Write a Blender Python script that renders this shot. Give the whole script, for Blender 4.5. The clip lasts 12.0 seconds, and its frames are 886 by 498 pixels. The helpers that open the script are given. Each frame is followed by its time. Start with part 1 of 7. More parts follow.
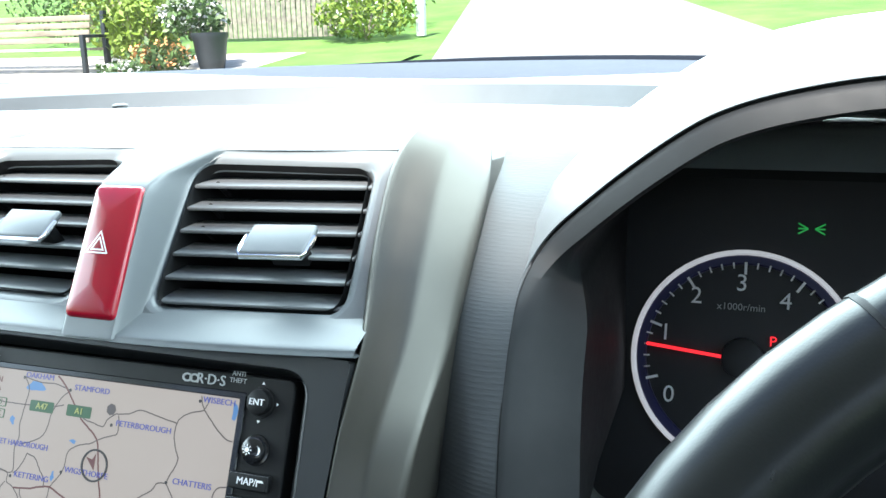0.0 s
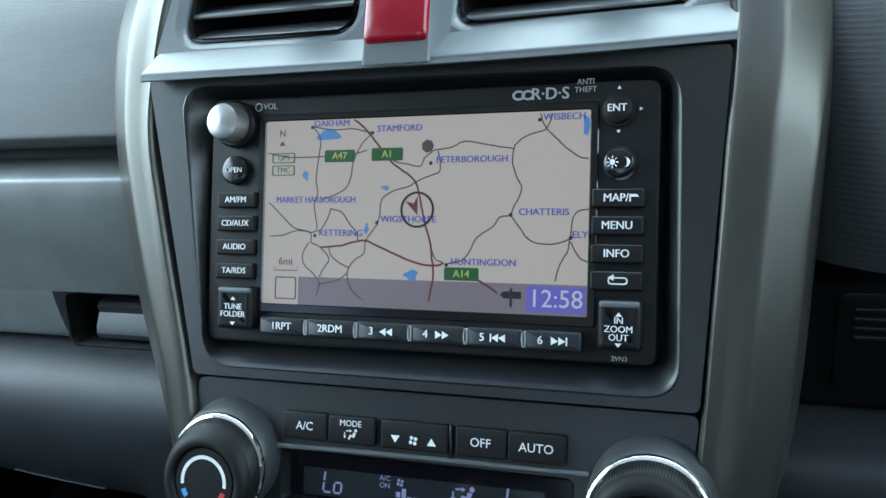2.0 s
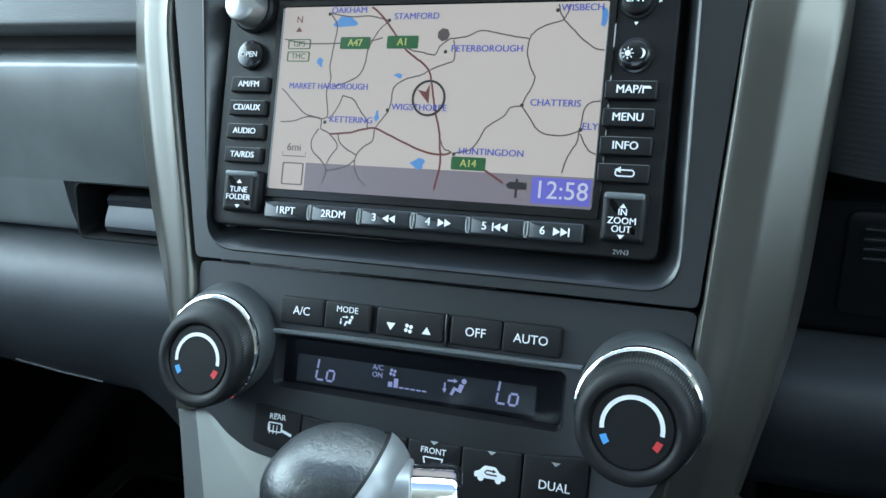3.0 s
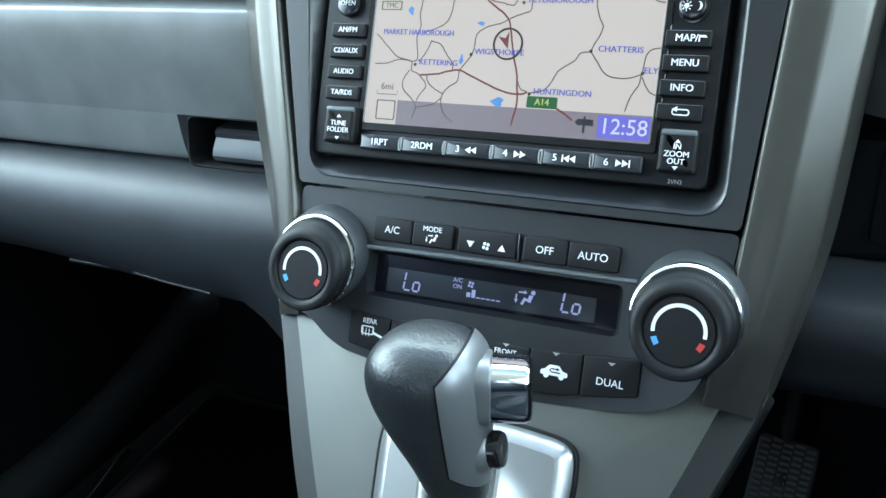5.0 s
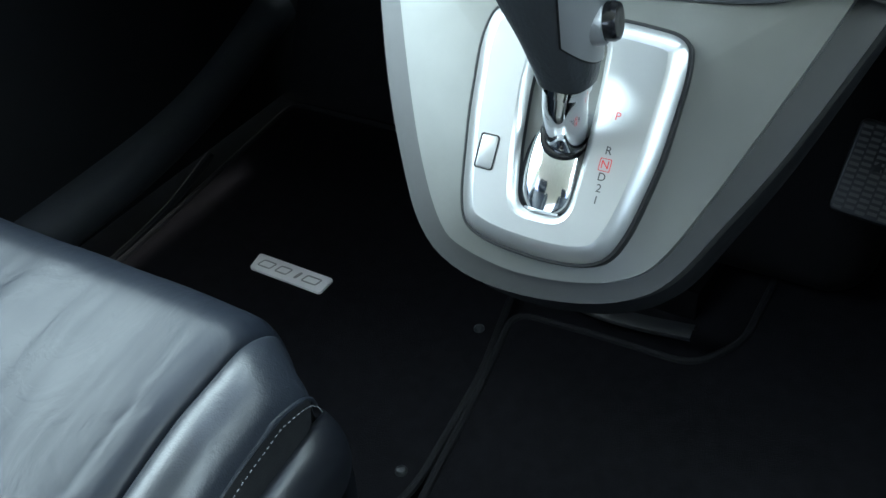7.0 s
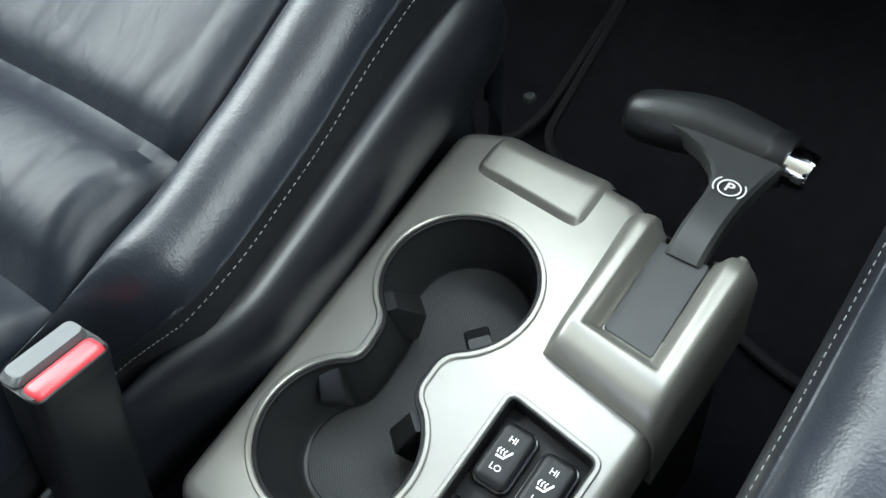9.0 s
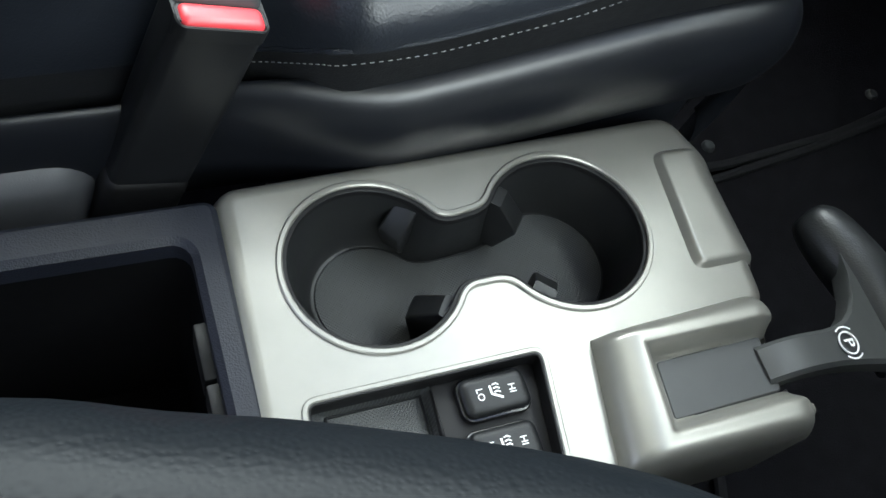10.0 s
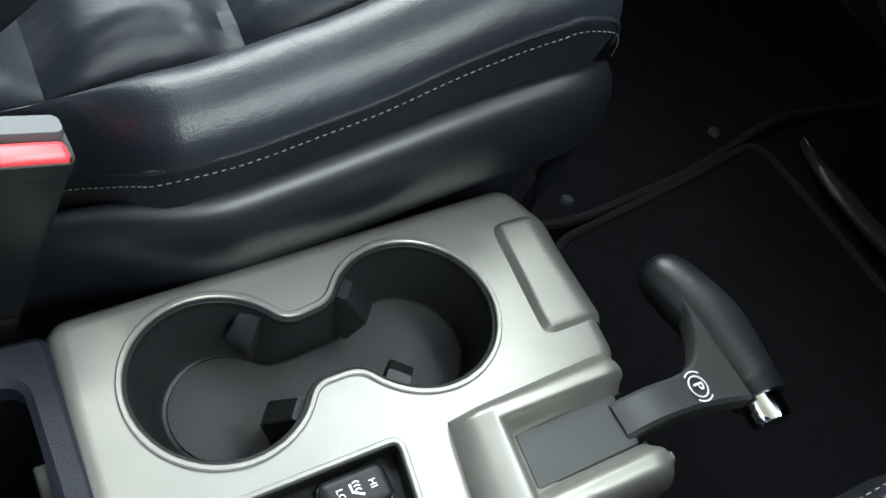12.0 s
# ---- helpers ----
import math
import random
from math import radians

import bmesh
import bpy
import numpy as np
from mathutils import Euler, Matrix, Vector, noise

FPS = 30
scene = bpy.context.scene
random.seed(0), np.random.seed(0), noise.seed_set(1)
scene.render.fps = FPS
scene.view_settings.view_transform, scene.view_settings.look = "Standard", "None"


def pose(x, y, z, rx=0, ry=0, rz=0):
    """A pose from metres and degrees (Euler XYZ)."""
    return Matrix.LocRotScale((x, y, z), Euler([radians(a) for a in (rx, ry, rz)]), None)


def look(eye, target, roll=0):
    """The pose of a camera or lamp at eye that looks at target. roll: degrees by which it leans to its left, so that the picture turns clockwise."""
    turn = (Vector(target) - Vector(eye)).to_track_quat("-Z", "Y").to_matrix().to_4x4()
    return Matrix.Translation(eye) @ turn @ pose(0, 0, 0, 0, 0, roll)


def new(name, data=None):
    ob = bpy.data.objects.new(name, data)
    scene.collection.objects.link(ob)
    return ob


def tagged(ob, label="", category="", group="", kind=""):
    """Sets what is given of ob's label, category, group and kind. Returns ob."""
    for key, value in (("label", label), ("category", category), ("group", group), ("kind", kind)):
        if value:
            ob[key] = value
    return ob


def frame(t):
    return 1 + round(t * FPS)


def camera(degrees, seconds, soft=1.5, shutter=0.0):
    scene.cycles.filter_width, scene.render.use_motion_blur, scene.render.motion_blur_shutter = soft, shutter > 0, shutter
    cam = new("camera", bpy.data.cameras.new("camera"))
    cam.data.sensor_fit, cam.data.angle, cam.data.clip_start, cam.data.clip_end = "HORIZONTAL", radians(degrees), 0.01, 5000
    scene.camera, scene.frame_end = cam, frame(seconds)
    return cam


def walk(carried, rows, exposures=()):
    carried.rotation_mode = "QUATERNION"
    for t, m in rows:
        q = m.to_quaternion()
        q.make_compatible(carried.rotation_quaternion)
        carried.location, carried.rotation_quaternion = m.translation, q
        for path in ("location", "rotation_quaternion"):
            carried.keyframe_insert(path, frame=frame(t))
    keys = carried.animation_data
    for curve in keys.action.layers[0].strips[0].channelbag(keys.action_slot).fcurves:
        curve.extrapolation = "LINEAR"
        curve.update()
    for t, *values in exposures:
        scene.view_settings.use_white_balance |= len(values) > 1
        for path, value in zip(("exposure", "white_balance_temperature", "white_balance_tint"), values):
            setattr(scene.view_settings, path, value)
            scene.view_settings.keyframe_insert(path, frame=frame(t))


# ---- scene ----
cam = camera(51.65, 12.0)
PATH = [
    (0.0, pose(0.2921, -0.3208, 0.8467, 76.56, 1.57, 20.50)),
    (0.2, pose(0.2749, -0.3198, 0.8495, 76.81, 1.62, 21.25)),
    (0.4, pose(0.2579, -0.3200, 0.8482, 76.88, 1.55, 21.91)),
    (0.5, pose(0.2472, -0.3187, 0.8476, 76.59, 1.52, 22.58)),
    (1.0, pose(0.1972, -0.3140, 0.8227, 74.34, 3.05, 22.10)),
    (1.5, pose(0.1631, -0.3376, 0.7996, 72.72, 5.20, 20.95)),
    (2.0, pose(0.1474, -0.3410, 0.7778, 68.28, 7.24, 20.06)),
    (2.5, pose(0.1498, -0.3461, 0.7577, 67.63, 6.46, 21.51)),
    (2.7, pose(0.1529, -0.3483, 0.7416, 67.98, 5.29, 22.07)),
    (4.3, look((0.157, -0.374, 0.731), (-0.619, 1.318, -0.001), -2.6)),
    (4.5, pose(0.1663, -0.3762, 0.7399, 66.41, 3.84, 24.69)),
    (5.0, pose(0.1687, -0.4066, 0.7503, 65.10, 4.29, 26.37)),
    (5.5, pose(0.1702, -0.4125, 0.7480, 64.67, 3.78, 25.30)),
    (6.0, pose(0.1665, -0.4162, 0.7222, 61.09, 3.18, 26.75)),
    (6.5, pose(0.1646, -0.4239, 0.7014, 57.05, 3.61, 28.69)),
    (7.0, pose(0.1610, -0.4375, 0.6776, 50.99, 5.01, 30.82)),
    (7.5, pose(0.1570, -0.4508, 0.6572, 45.18, 6.69, 31.11)),
    (7.7, pose(0.1562, -0.4573, 0.6520, 43.03, 7.53, 29.79)),
    (9.3, pose(0.1279, -0.4914, 0.5814, 32.76, 5.79, 40.61)),
    (9.5, pose(0.1266, -0.4999, 0.5764, 32.19, -0.59, 51.22)),
    (10.0, pose(0.1229, -0.5153, 0.5606, 29.10, -12.79, 71.80)),
    (10.5, pose(0.1028, -0.5155, 0.5536, 24.77, -14.45, 76.08)),
    (11.0, pose(0.1028, -0.5164, 0.5470, 22.70, -16.29, 79.45)),
    (11.5, pose(0.1073, -0.5081, 0.5569, 27.96, -15.67, 73.56)),
    (12.0, pose(0.1242, -0.4871, 0.5759, 35.16, -13.68, 62.27)),
]
EXPOSURES = [(0.0, 1.55, 6450, 10), (0.5, 0.7, 6350, 9), (1.0, 0.3, 6350, 9), (1.5, 0.6, 6400, 9), (2.0, 1.15, 6100, 8), (2.5, 1.4, 6100, 8), (5.0, 1.95, 6150, 8), (6.0, 1.85, 6400, 9), (7.0, 2.35, 6400, 10), (7.5, 3.25, 6300, 10), (9.3, 2.33, 7300, 18), (12.0, 2.33, 7300, 18)]
walk(cam, PATH, EXPOSURES)

# ---- world and light ----
world = bpy.data.worlds.new("sky")
world.use_nodes = True
scene.world = world
sky = world.node_tree.nodes.new("ShaderNodeTexSky")
sky.sky_type, sky.sun_disc = "NISHITA", False
sky.sun_elevation, sky.sun_rotation = radians(58), radians(186)
back = world.node_tree.nodes["Background"]
back.inputs["Strength"].default_value = 0.15
world.node_tree.links.new(sky.outputs[0], back.inputs["Color"])
sun = new("sun", bpy.data.lights.new("sun", "SUN"))
sun.data.energy, sun.data.angle, sun.data.color = 5.0, radians(6), (1.0, 0.96, 0.9)
sun.matrix_world = look((-0.3, -3.0, 5.0), (0, 0, 0))


def window_light(name, eye, target, w, h, energy, color, spread=180):
    lamp = new(name, bpy.data.lights.new(name, "AREA"))
    lamp.data.shape, lamp.data.size, lamp.data.size_y = "RECTANGLE", w, h
    lamp.data.energy, lamp.data.color = energy, color
    lamp.data.spread = radians(spread)
    lamp.matrix_world = look(eye, target)
    return lamp


window_light("window_light_left", (-0.68, -0.25, 0.92), (0.0, -0.25, 0.55), 0.95, 0.42, 1.9, (0.77, 0.97, 1.0), 92)
window_light("window_light_right", (0.68, -0.25, 0.92), (0.0, -0.25, 0.55), 0.95, 0.42, 1.2, (0.77, 0.97, 1.0), 92)
window_light("window_light_back", (0.0, -2.1, 1.0), (0.0, 0.0, 0.6), 1.1, 0.4, 0.15, (0.77, 0.97, 1.0))
window_light("window_light_front", (0.0, 0.33, 0.965), (0.0, -0.08, 0.50), 1.15, 0.55, 10.0, (0.77, 0.97, 1.0))

# ---- materials ----
def mat(name, col, rough=0.5, metal=0.0, var=0.15, vscale=25.0, bump=0.0, bscale=1500.0, coat=0.0, spec=0.5, glow=0.0, cells=False, stretch=(1, 1, 1), rvar=0.12, base=1.0):
    m = bpy.data.materials.new(name)
    m.use_nodes = True
    n, l = m.node_tree.nodes, m.node_tree.links
    b = n["Principled BSDF"]
    b.inputs["Metallic"].default_value = metal
    b.inputs["Coat Weight"].default_value = coat
    b.inputs["Coat Roughness"].default_value = 0.08
    b.inputs["Specular IOR Level"].default_value = spec
    co = n.new("ShaderNodeTexCoord")
    mp = n.new("ShaderNodeMapping")
    mp.inputs["Scale"].default_value = stretch
    l.new(co.outputs["Object"], mp.inputs["Vector"])
    big = n.new("ShaderNodeTexNoise")
    big.inputs["Scale"].default_value, big.inputs["Detail"].default_value = vscale, 5.0
    l.new(mp.outputs[0], big.inputs["Vector"])
    ramp = n.new("ShaderNodeValToRGB")
    ramp.color_ramp.elements[0].position, ramp.color_ramp.elements[1].position = 0.3, 0.7
    ramp.color_ramp.elements[0].color = (*[c * base * (1 - var) for c in col], 1)
    ramp.color_ramp.elements[1].color = (*[min(1, c * base * (1 + var)) for c in col], 1)
    l.new(big.outputs["Fac"], ramp.inputs["Fac"])
    l.new(ramp.outputs["Color"], b.inputs["Base Color"])
    rr = n.new("ShaderNodeMapRange")
    rr.inputs["To Min"].default_value, rr.inputs["To Max"].default_value = max(0.02, rough * (1 - rvar)), min(1, rough * (1 + rvar))
    fine = n.new("ShaderNodeTexNoise")
    fine.inputs["Scale"].default_value, fine.inputs["Detail"].default_value = vscale * 7, 3.0
    l.new(mp.outputs[0], fine.inputs["Vector"])
    l.new(fine.outputs["Fac"], rr.inputs["Value"])
    l.new(rr.outputs["Result"], b.inputs["Roughness"])
    if bump:
        if cells:
            tex = n.new("ShaderNodeTexVoronoi")
            tex.feature = "SMOOTH_F1"
            out = tex.outputs["Distance"]
        else:
            tex = n.new("ShaderNodeTexNoise")
            tex.inputs["Detail"].default_value = 3.0
            out = tex.outputs["Fac"]
        tex.inputs["Scale"].default_value = bscale
        l.new(mp.outputs[0], tex.inputs["Vector"])
        bp = n.new("ShaderNodeBump")
        bp.inputs["Strength"].default_value, bp.inputs["Distance"].default_value = bump, 0.6 / bscale
        l.new(out, bp.inputs["Height"])
        l.new(bp.outputs["Normal"], b.inputs["Normal"])
    if glow:
        b.inputs["Emission Color"].default_value = (*col, 1)
        b.inputs["Emission Strength"].default_value = glow
    return m


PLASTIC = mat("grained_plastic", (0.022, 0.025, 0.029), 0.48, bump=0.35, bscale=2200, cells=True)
PLASTIC_D = mat("dark_plastic", (0.007, 0.0075, 0.0085), 0.42, bump=0.2, bscale=2500, spec=0.28)
# Preset keys: black gloss lightened to grey for the light lying on it.
KEYGLOSS = mat("lit_gloss_key", (0.020, 0.022, 0.025), 0.24, var=0.06)
# Near-black colour standing for the shade inside the box and under the console.
WELL = mat("near_black_shade", (0.0022, 0.0022, 0.0025), 0.9, spec=0.05, bump=0.3, bscale=1500)
DUCTLIP = mat("duct_plastic", (0.0085, 0.0095, 0.011), 0.45, bump=0.1, bscale=2500)
# Pedal ribs: the warm light on them is put into a paler rubber colour.
PEDAL_LIT = mat("lit_pedal_rubber", (0.045, 0.043, 0.038), 0.55, bump=0.2, bscale=1500)
WHEELSKIN = mat("wheel_leather", (0.0075, 0.0084, 0.0092), 0.29, spec=0.38, bump=0.06, bscale=1500, cells=True)
PANEL = mat("smooth_grey_panel", (0.0095, 0.0108, 0.0122), 0.38, spec=0.62, bump=0.12, bscale=3000)
TRIMGREY = mat("light_satin_trim", (0.180, 0.190, 0.190), 0.33, bump=0.08, bscale=3000)
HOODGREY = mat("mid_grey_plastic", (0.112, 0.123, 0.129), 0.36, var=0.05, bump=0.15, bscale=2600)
LOUVRE = mat("louvre_plastic", (0.12, 0.128, 0.134), 0.40, var=0.08, bump=0.1, bscale=3000)
RIBBED = mat("ribbed_pad", (0.032, 0.036, 0.039), 0.55, bump=0.2, bscale=900, stretch=(0.25, 1, 1.6))
TRIM = mat("satin_bronze_trim", (0.070, 0.067, 0.0585), 0.34, metal=0.55, var=0.06, bump=0.06, bscale=4000)
TRIM_D = mat("satin_dark_edge", (0.034, 0.035, 0.034), 0.45, metal=0.3, var=0.08)
SILVER = mat("silver_paint", (0.40, 0.405, 0.40), 0.33, metal=0.8, var=0.03, bump=0.04, bscale=5000)
CONSOLE = mat("grey_green_console", (0.105, 0.107, 0.099), 0.40, metal=0.45, var=0.06, bump=0.1, bscale=3000)
TRAYTOP = mat("champagne_tray", (0.248, 0.241, 0.219), 0.36, metal=0.6, var=0.05, vscale=40, bump=0.10, bscale=2600)
ARMGREY = mat("grey_lever_plastic", (0.037, 0.039, 0.039), 0.48, var=0.08, bump=0.15, bscale=2600)
SLOTGREY = mat("slot_cover_grey", (0.030, 0.032, 0.033), 0.5, var=0.08, bump=0.15, bscale=2600)
PLATEGREY = mat("grey_buckle_plate", (0.062, 0.065, 0.068), 0.42, metal=0.3, var=0.1)
CHROME = mat("chrome", (0.86, 0.87, 0.88), 0.07, metal=1.0, var=0.02)
BLACK = mat("black_gloss", (0.008, 0.008, 0.009), 0.16, var=0.1)
BLACKM = mat("black_matte", (0.006, 0.006, 0.0066), 0.55, bump=0.1, bscale=2500, spec=0.25)
BADGE = mat("badge_metal", (0.88, 0.89, 0.90), 0.35, metal=0.0, var=0.04)
RUBBER = mat("black_rubber", (0.0110, 0.0117, 0.0122), 0.38, spec=0.3, bump=0.15, bscale=1600)
POLISHED = mat("polished_cover", (0.74, 0.77, 0.80), 0.07, metal=1.0, var=0.03)
GRIPGREY = mat("dark_grip_plastic", (0.014, 0.0155, 0.0165), 0.38, bump=0.25, bscale=1300, cells=True)
SKIN = mat("smooth_grip_leather", (0.016, 0.018, 0.020), 0.34, bump=0.08, bscale=900, cells=True)
INLAY = mat("satin_grey_inlay", (0.17, 0.175, 0.18), 0.36, metal=0.5, var=0.04)
CAPGREY = mat("seat_cap_grey", (0.048, 0.050, 0.055), 0.5, bump=0.2, bscale=1600)
SHROUD = mat("shroud_plastic", (0.0105, 0.0118, 0.0132), 0.58, spec=0.28, var=0.06, bump=0.06, bscale=3000)
RED = mat("red_hazard", (0.27, 0.004, 0.016), 0.22, var=0.06, coat=0.25, spec=0.4)
REDBTN = mat("red_buckle", (0.62, 0.04, 0.05), 0.35, var=0.08)
WHITE = mat("white_print", (0.8, 0.8, 0.8), 0.5, var=0.02)
GREYPRINT = mat("grey_print", (0.35, 0.36, 0.36), 0.5, var=0.02)
DARKPRINT = mat("dark_print", (0.03, 0.03, 0.03), 0.5, var=0.02)
REDPRINT = mat("red_print", (0.5, 0.03, 0.03), 0.5, var=0.02)
BLUEPRINT = mat("blue_print", (0.08, 0.32, 0.7), 0.5, var=0.02)
LEATHER = mat("black_leather", (0.0100, 0.0124, 0.0170), 0.39, spec=0.44, bump=0.20, bscale=1100, cells=True, vscale=12)
LEATHER_S = mat("smooth_black_leather", (0.0074, 0.0096, 0.0140), 0.42, spec=0.26, bump=0.07, bscale=60, vscale=8, stretch=(1.0, 0.25, 1))
SIDECLOTH = mat("matt_seat_side", (0.0085, 0.0092, 0.0105), 0.6, spec=0.25, bump=0.2, bscale=1100, cells=True)
VINYL = mat("seat_side_vinyl", (0.0062, 0.0072, 0.0095), 0.36, spec=0.50, bump=0.05, bscale=1500, cells=True)
THREAD = mat("grey_thread", (0.12, 0.125, 0.13), 0.8, var=0.1)
CARPET = mat("black_carpet", (0.0072, 0.0072, 0.0087), 0.95, bump=0.8, bscale=900, vscale=60, var=0.22, spec=0.04)
PIPING = mat("mat_edging", (0.0085, 0.009, 0.0105), 0.8, spec=0.2, bump=0.3, bscale=1500)
HEADLINER = mat("headliner", (0.70, 0.69, 0.66), 0.9, bump=0.2)
SCREEN = mat("map_screen", (0.72, 0.66, 0.61), 0.22, var=0.03, spec=0.2, glow=0.198, base=0.1)
S_ROAD = mat("map_road", (0.20, 0.16, 0.16), 0.3, glow=0.102, base=0.1)
S_MAIN = mat("map_main_road", (0.26, 0.07, 0.07), 0.3, glow=0.124, base=0.1)
S_BLUE = mat("map_blue_text", (0.07, 0.10, 0.52), 0.3, glow=0.206, base=0.1)
S_LAKE = mat("map_lake", (0.12, 0.33, 0.72), 0.3, glow=0.206, base=0.1)
S_GREEN = mat("map_green", (0.03, 0.16, 0.05), 0.3, glow=0.165, base=0.1)
S_YELLOW = mat("map_sign_letters", (0.55, 0.62, 0.2), 0.3, glow=0.206, base=0.1)
S_BAND = mat("map_band", (0.30, 0.27, 0.31), 0.25, glow=0.186, base=0.1)
S_CLOCK = mat("clock_field", (0.16, 0.16, 0.62), 0.25, glow=0.248, base=0.1)
S_DARK = mat("map_dark", (0.06, 0.06, 0.07), 0.3, glow=0.083, base=0.1)
S_PALE = mat("map_pale", (0.62, 0.64, 0.78), 0.3, glow=0.248, base=0.1)
HANDLE = mat("satin_silver_handle", (0.055, 0.058, 0.063), 0.34, metal=0.2, var=0.05)
COLLAR = mat("knob_collar", (0.034, 0.037, 0.039), 0.40, var=0.06, bump=0.1, bscale=3000)
LCDBACK = mat("lcd_backing", (0.016, 0.018, 0.022), 0.14, glow=0.025)
LCD = mat("climate_window", (0.004, 0.004, 0.006), 0.12, var=0.1, spec=0.15)
LCDTXT = mat("lcd_segments", (0.30, 0.34, 0.62), 0.4, glow=0.250, base=0.1)
REDLIT = mat("lit_red", (0.9, 0.02, 0.03), 0.4, glow=0.600, base=0.1)
GREENLIT = mat("lit_green", (0.03, 0.5, 0.1), 0.4, glow=0.200, base=0.1)
DIAL = mat("dial_face", (0.006, 0.006, 0.008), 0.5)
DIALBLUE = mat("dial_blue_ring", (0.012, 0.012, 0.06), 0.45)
# Satin dial ring, brightened by a faint glow added to the material.
GLOWRING = mat("dial_ring", (0.75, 0.76, 0.8), 0.35, metal=0.4, glow=0.15)

def diamond(m, scale, strength):
    """A raised diamond grid over a material."""
    n, l = m.node_tree.nodes, m.node_tree.links
    co = n.new("ShaderNodeTexCoord")
    waves = []
    for a in (45, -45):
        mp = n.new("ShaderNodeMapping")
        mp.inputs["Rotation"].default_value = (0, 0, radians(a))
        w = n.new("ShaderNodeTexWave")
        w.inputs["Scale"].default_value = scale
        l.new(co.outputs["Object"], mp.inputs["Vector"]), l.new(mp.outputs[0], w.inputs["Vector"])
        waves.append(w)
    mul = n.new("ShaderNodeMath")
    mul.operation = "MULTIPLY"
    l.new(waves[0].outputs["Fac"], mul.inputs[0]), l.new(waves[1].outputs["Fac"], mul.inputs[1])
    bp = n.new("ShaderNodeBump")
    bp.inputs["Strength"].default_value, bp.inputs["Distance"].default_value = strength, 0.0006
    l.new(mul.outputs[0], bp.inputs["Height"]), l.new(bp.outputs["Normal"], n["Principled BSDF"].inputs["Normal"])
    return m


def wrinkles(m, scale, stretch, strength):
    """Fine folds over a leather's own grain."""
    n, l = m.node_tree.nodes, m.node_tree.links
    b = n["Principled BSDF"]
    co, mp, tx, bp = n.new("ShaderNodeTexCoord"), n.new("ShaderNodeMapping"), n.new("ShaderNodeTexNoise"), n.new("ShaderNodeBump")
    mp.inputs["Scale"].default_value = stretch
    tx.inputs["Scale"].default_value, tx.inputs["Detail"].default_value, tx.inputs["Distortion"].default_value = scale, 4.0, 1.2
    ridge = n.new("ShaderNodeMapRange")
    ridge.inputs["From Min"].default_value, ridge.inputs["From Max"].default_value = 0.42, 0.56
    bp.inputs["Strength"].default_value, bp.inputs["Distance"].default_value = strength, 0.0012
    l.new(co.outputs["Object"], mp.inputs["Vector"]), l.new(mp.outputs[0], tx.inputs["Vector"])
    l.new(tx.outputs["Fac"], ridge.inputs["Value"]), l.new(ridge.outputs["Result"], bp.inputs["Height"])
    l.new(b.inputs["Normal"].links[0].from_socket, bp.inputs["Normal"]), l.new(bp.outputs["Normal"], b.inputs["Normal"])
    return m


# Extra dark leather: the shade over the armrests is put into its colour.
ARMREST = mat("shaded_armrest_leather", (0.0036, 0.0050, 0.0066), 0.42, spec=0.10, bump=0.16, bscale=1300, cells=True, vscale=10)
wrinkles(SKIN, 260, (1.0, 1.0, 0.45), 0.10)
wrinkles(LEATHER, 130, (0.6, 1.0, 1.0), 0.07)
wrinkles(LEATHER_S, 26, (1.0, 0.6, 1.0), 0.16)
DIAMOND = diamond(mat("diamond_rubber", (0.042, 0.0445, 0.045), 0.45, spec=0.4), 260, 0.40)

# ---- helpers of this scene ----
N0 = Vector((0.0, 0.0, 0.691))
TILT = radians(24.25)
NAV = Matrix(((1, 0, 0, 0), (0, math.sin(TILT), -math.cos(TILT), 0), (0, math.cos(TILT), math.sin(TILT), N0.z), (0, 0, 0, 1)))
CON = Matrix(((1, 0, 0, 0), (0, 0.618, -0.786, -0.1366), (0, 0.786, 0.618, 0.4446), (0, 0, 0, 1)))
IDENT = Matrix.Identity(4)


def finish(name, bm, material, parent=None, label="", angle=38, smooth=True):
    bmesh.ops.recalc_face_normals(bm, faces=bm.faces)
    me = bpy.data.meshes.new(name)
    bm.to_mesh(me)
    bm.free()
    if smooth:
        me.shade_smooth()
        me.set_sharp_from_angle(angle=radians(angle))
    me.materials.append(material)
    ob = new(name, me)
    if parent:
        ob.parent = parent
    if label:
        tagged(ob, label)
    return ob


def part(name, bm, material, parent, label="", angle=38):
    return finish(name, bm, material, parent, label, angle)


def thing(name, label, category, group="", kind=""):
    return tagged(new(name), label, category, group, kind)


def join(*bms):
    out = bmesh.new()
    for b in bms:
        me = bpy.data.meshes.new("tmp")
        b.to_mesh(me)
        b.free()
        out.from_mesh(me)
        bpy.data.meshes.remove(me)
    return out


def rrect(u0, v0, u1, v1, r, n=5):
    pts = []
    for cx, cy, a in ((u1 - r, v1 - r, 0), (u0 + r, v1 - r, 90), (u0 + r, v0 + r, 180), (u1 - r, v0 + r, 270)):
        for k in range(n + 1):
            t = radians(a + 90 * k / n)
            pts.append((cx + r * math.cos(t), cy + r * math.sin(t)))
    return pts


def circle(cx, cy, r, n=32, r2=None):
    return [(cx + r * math.cos(2 * math.pi * k / n), cy + (r2 or r) * math.sin(2 * math.pi * k / n)) for k in range(n)]


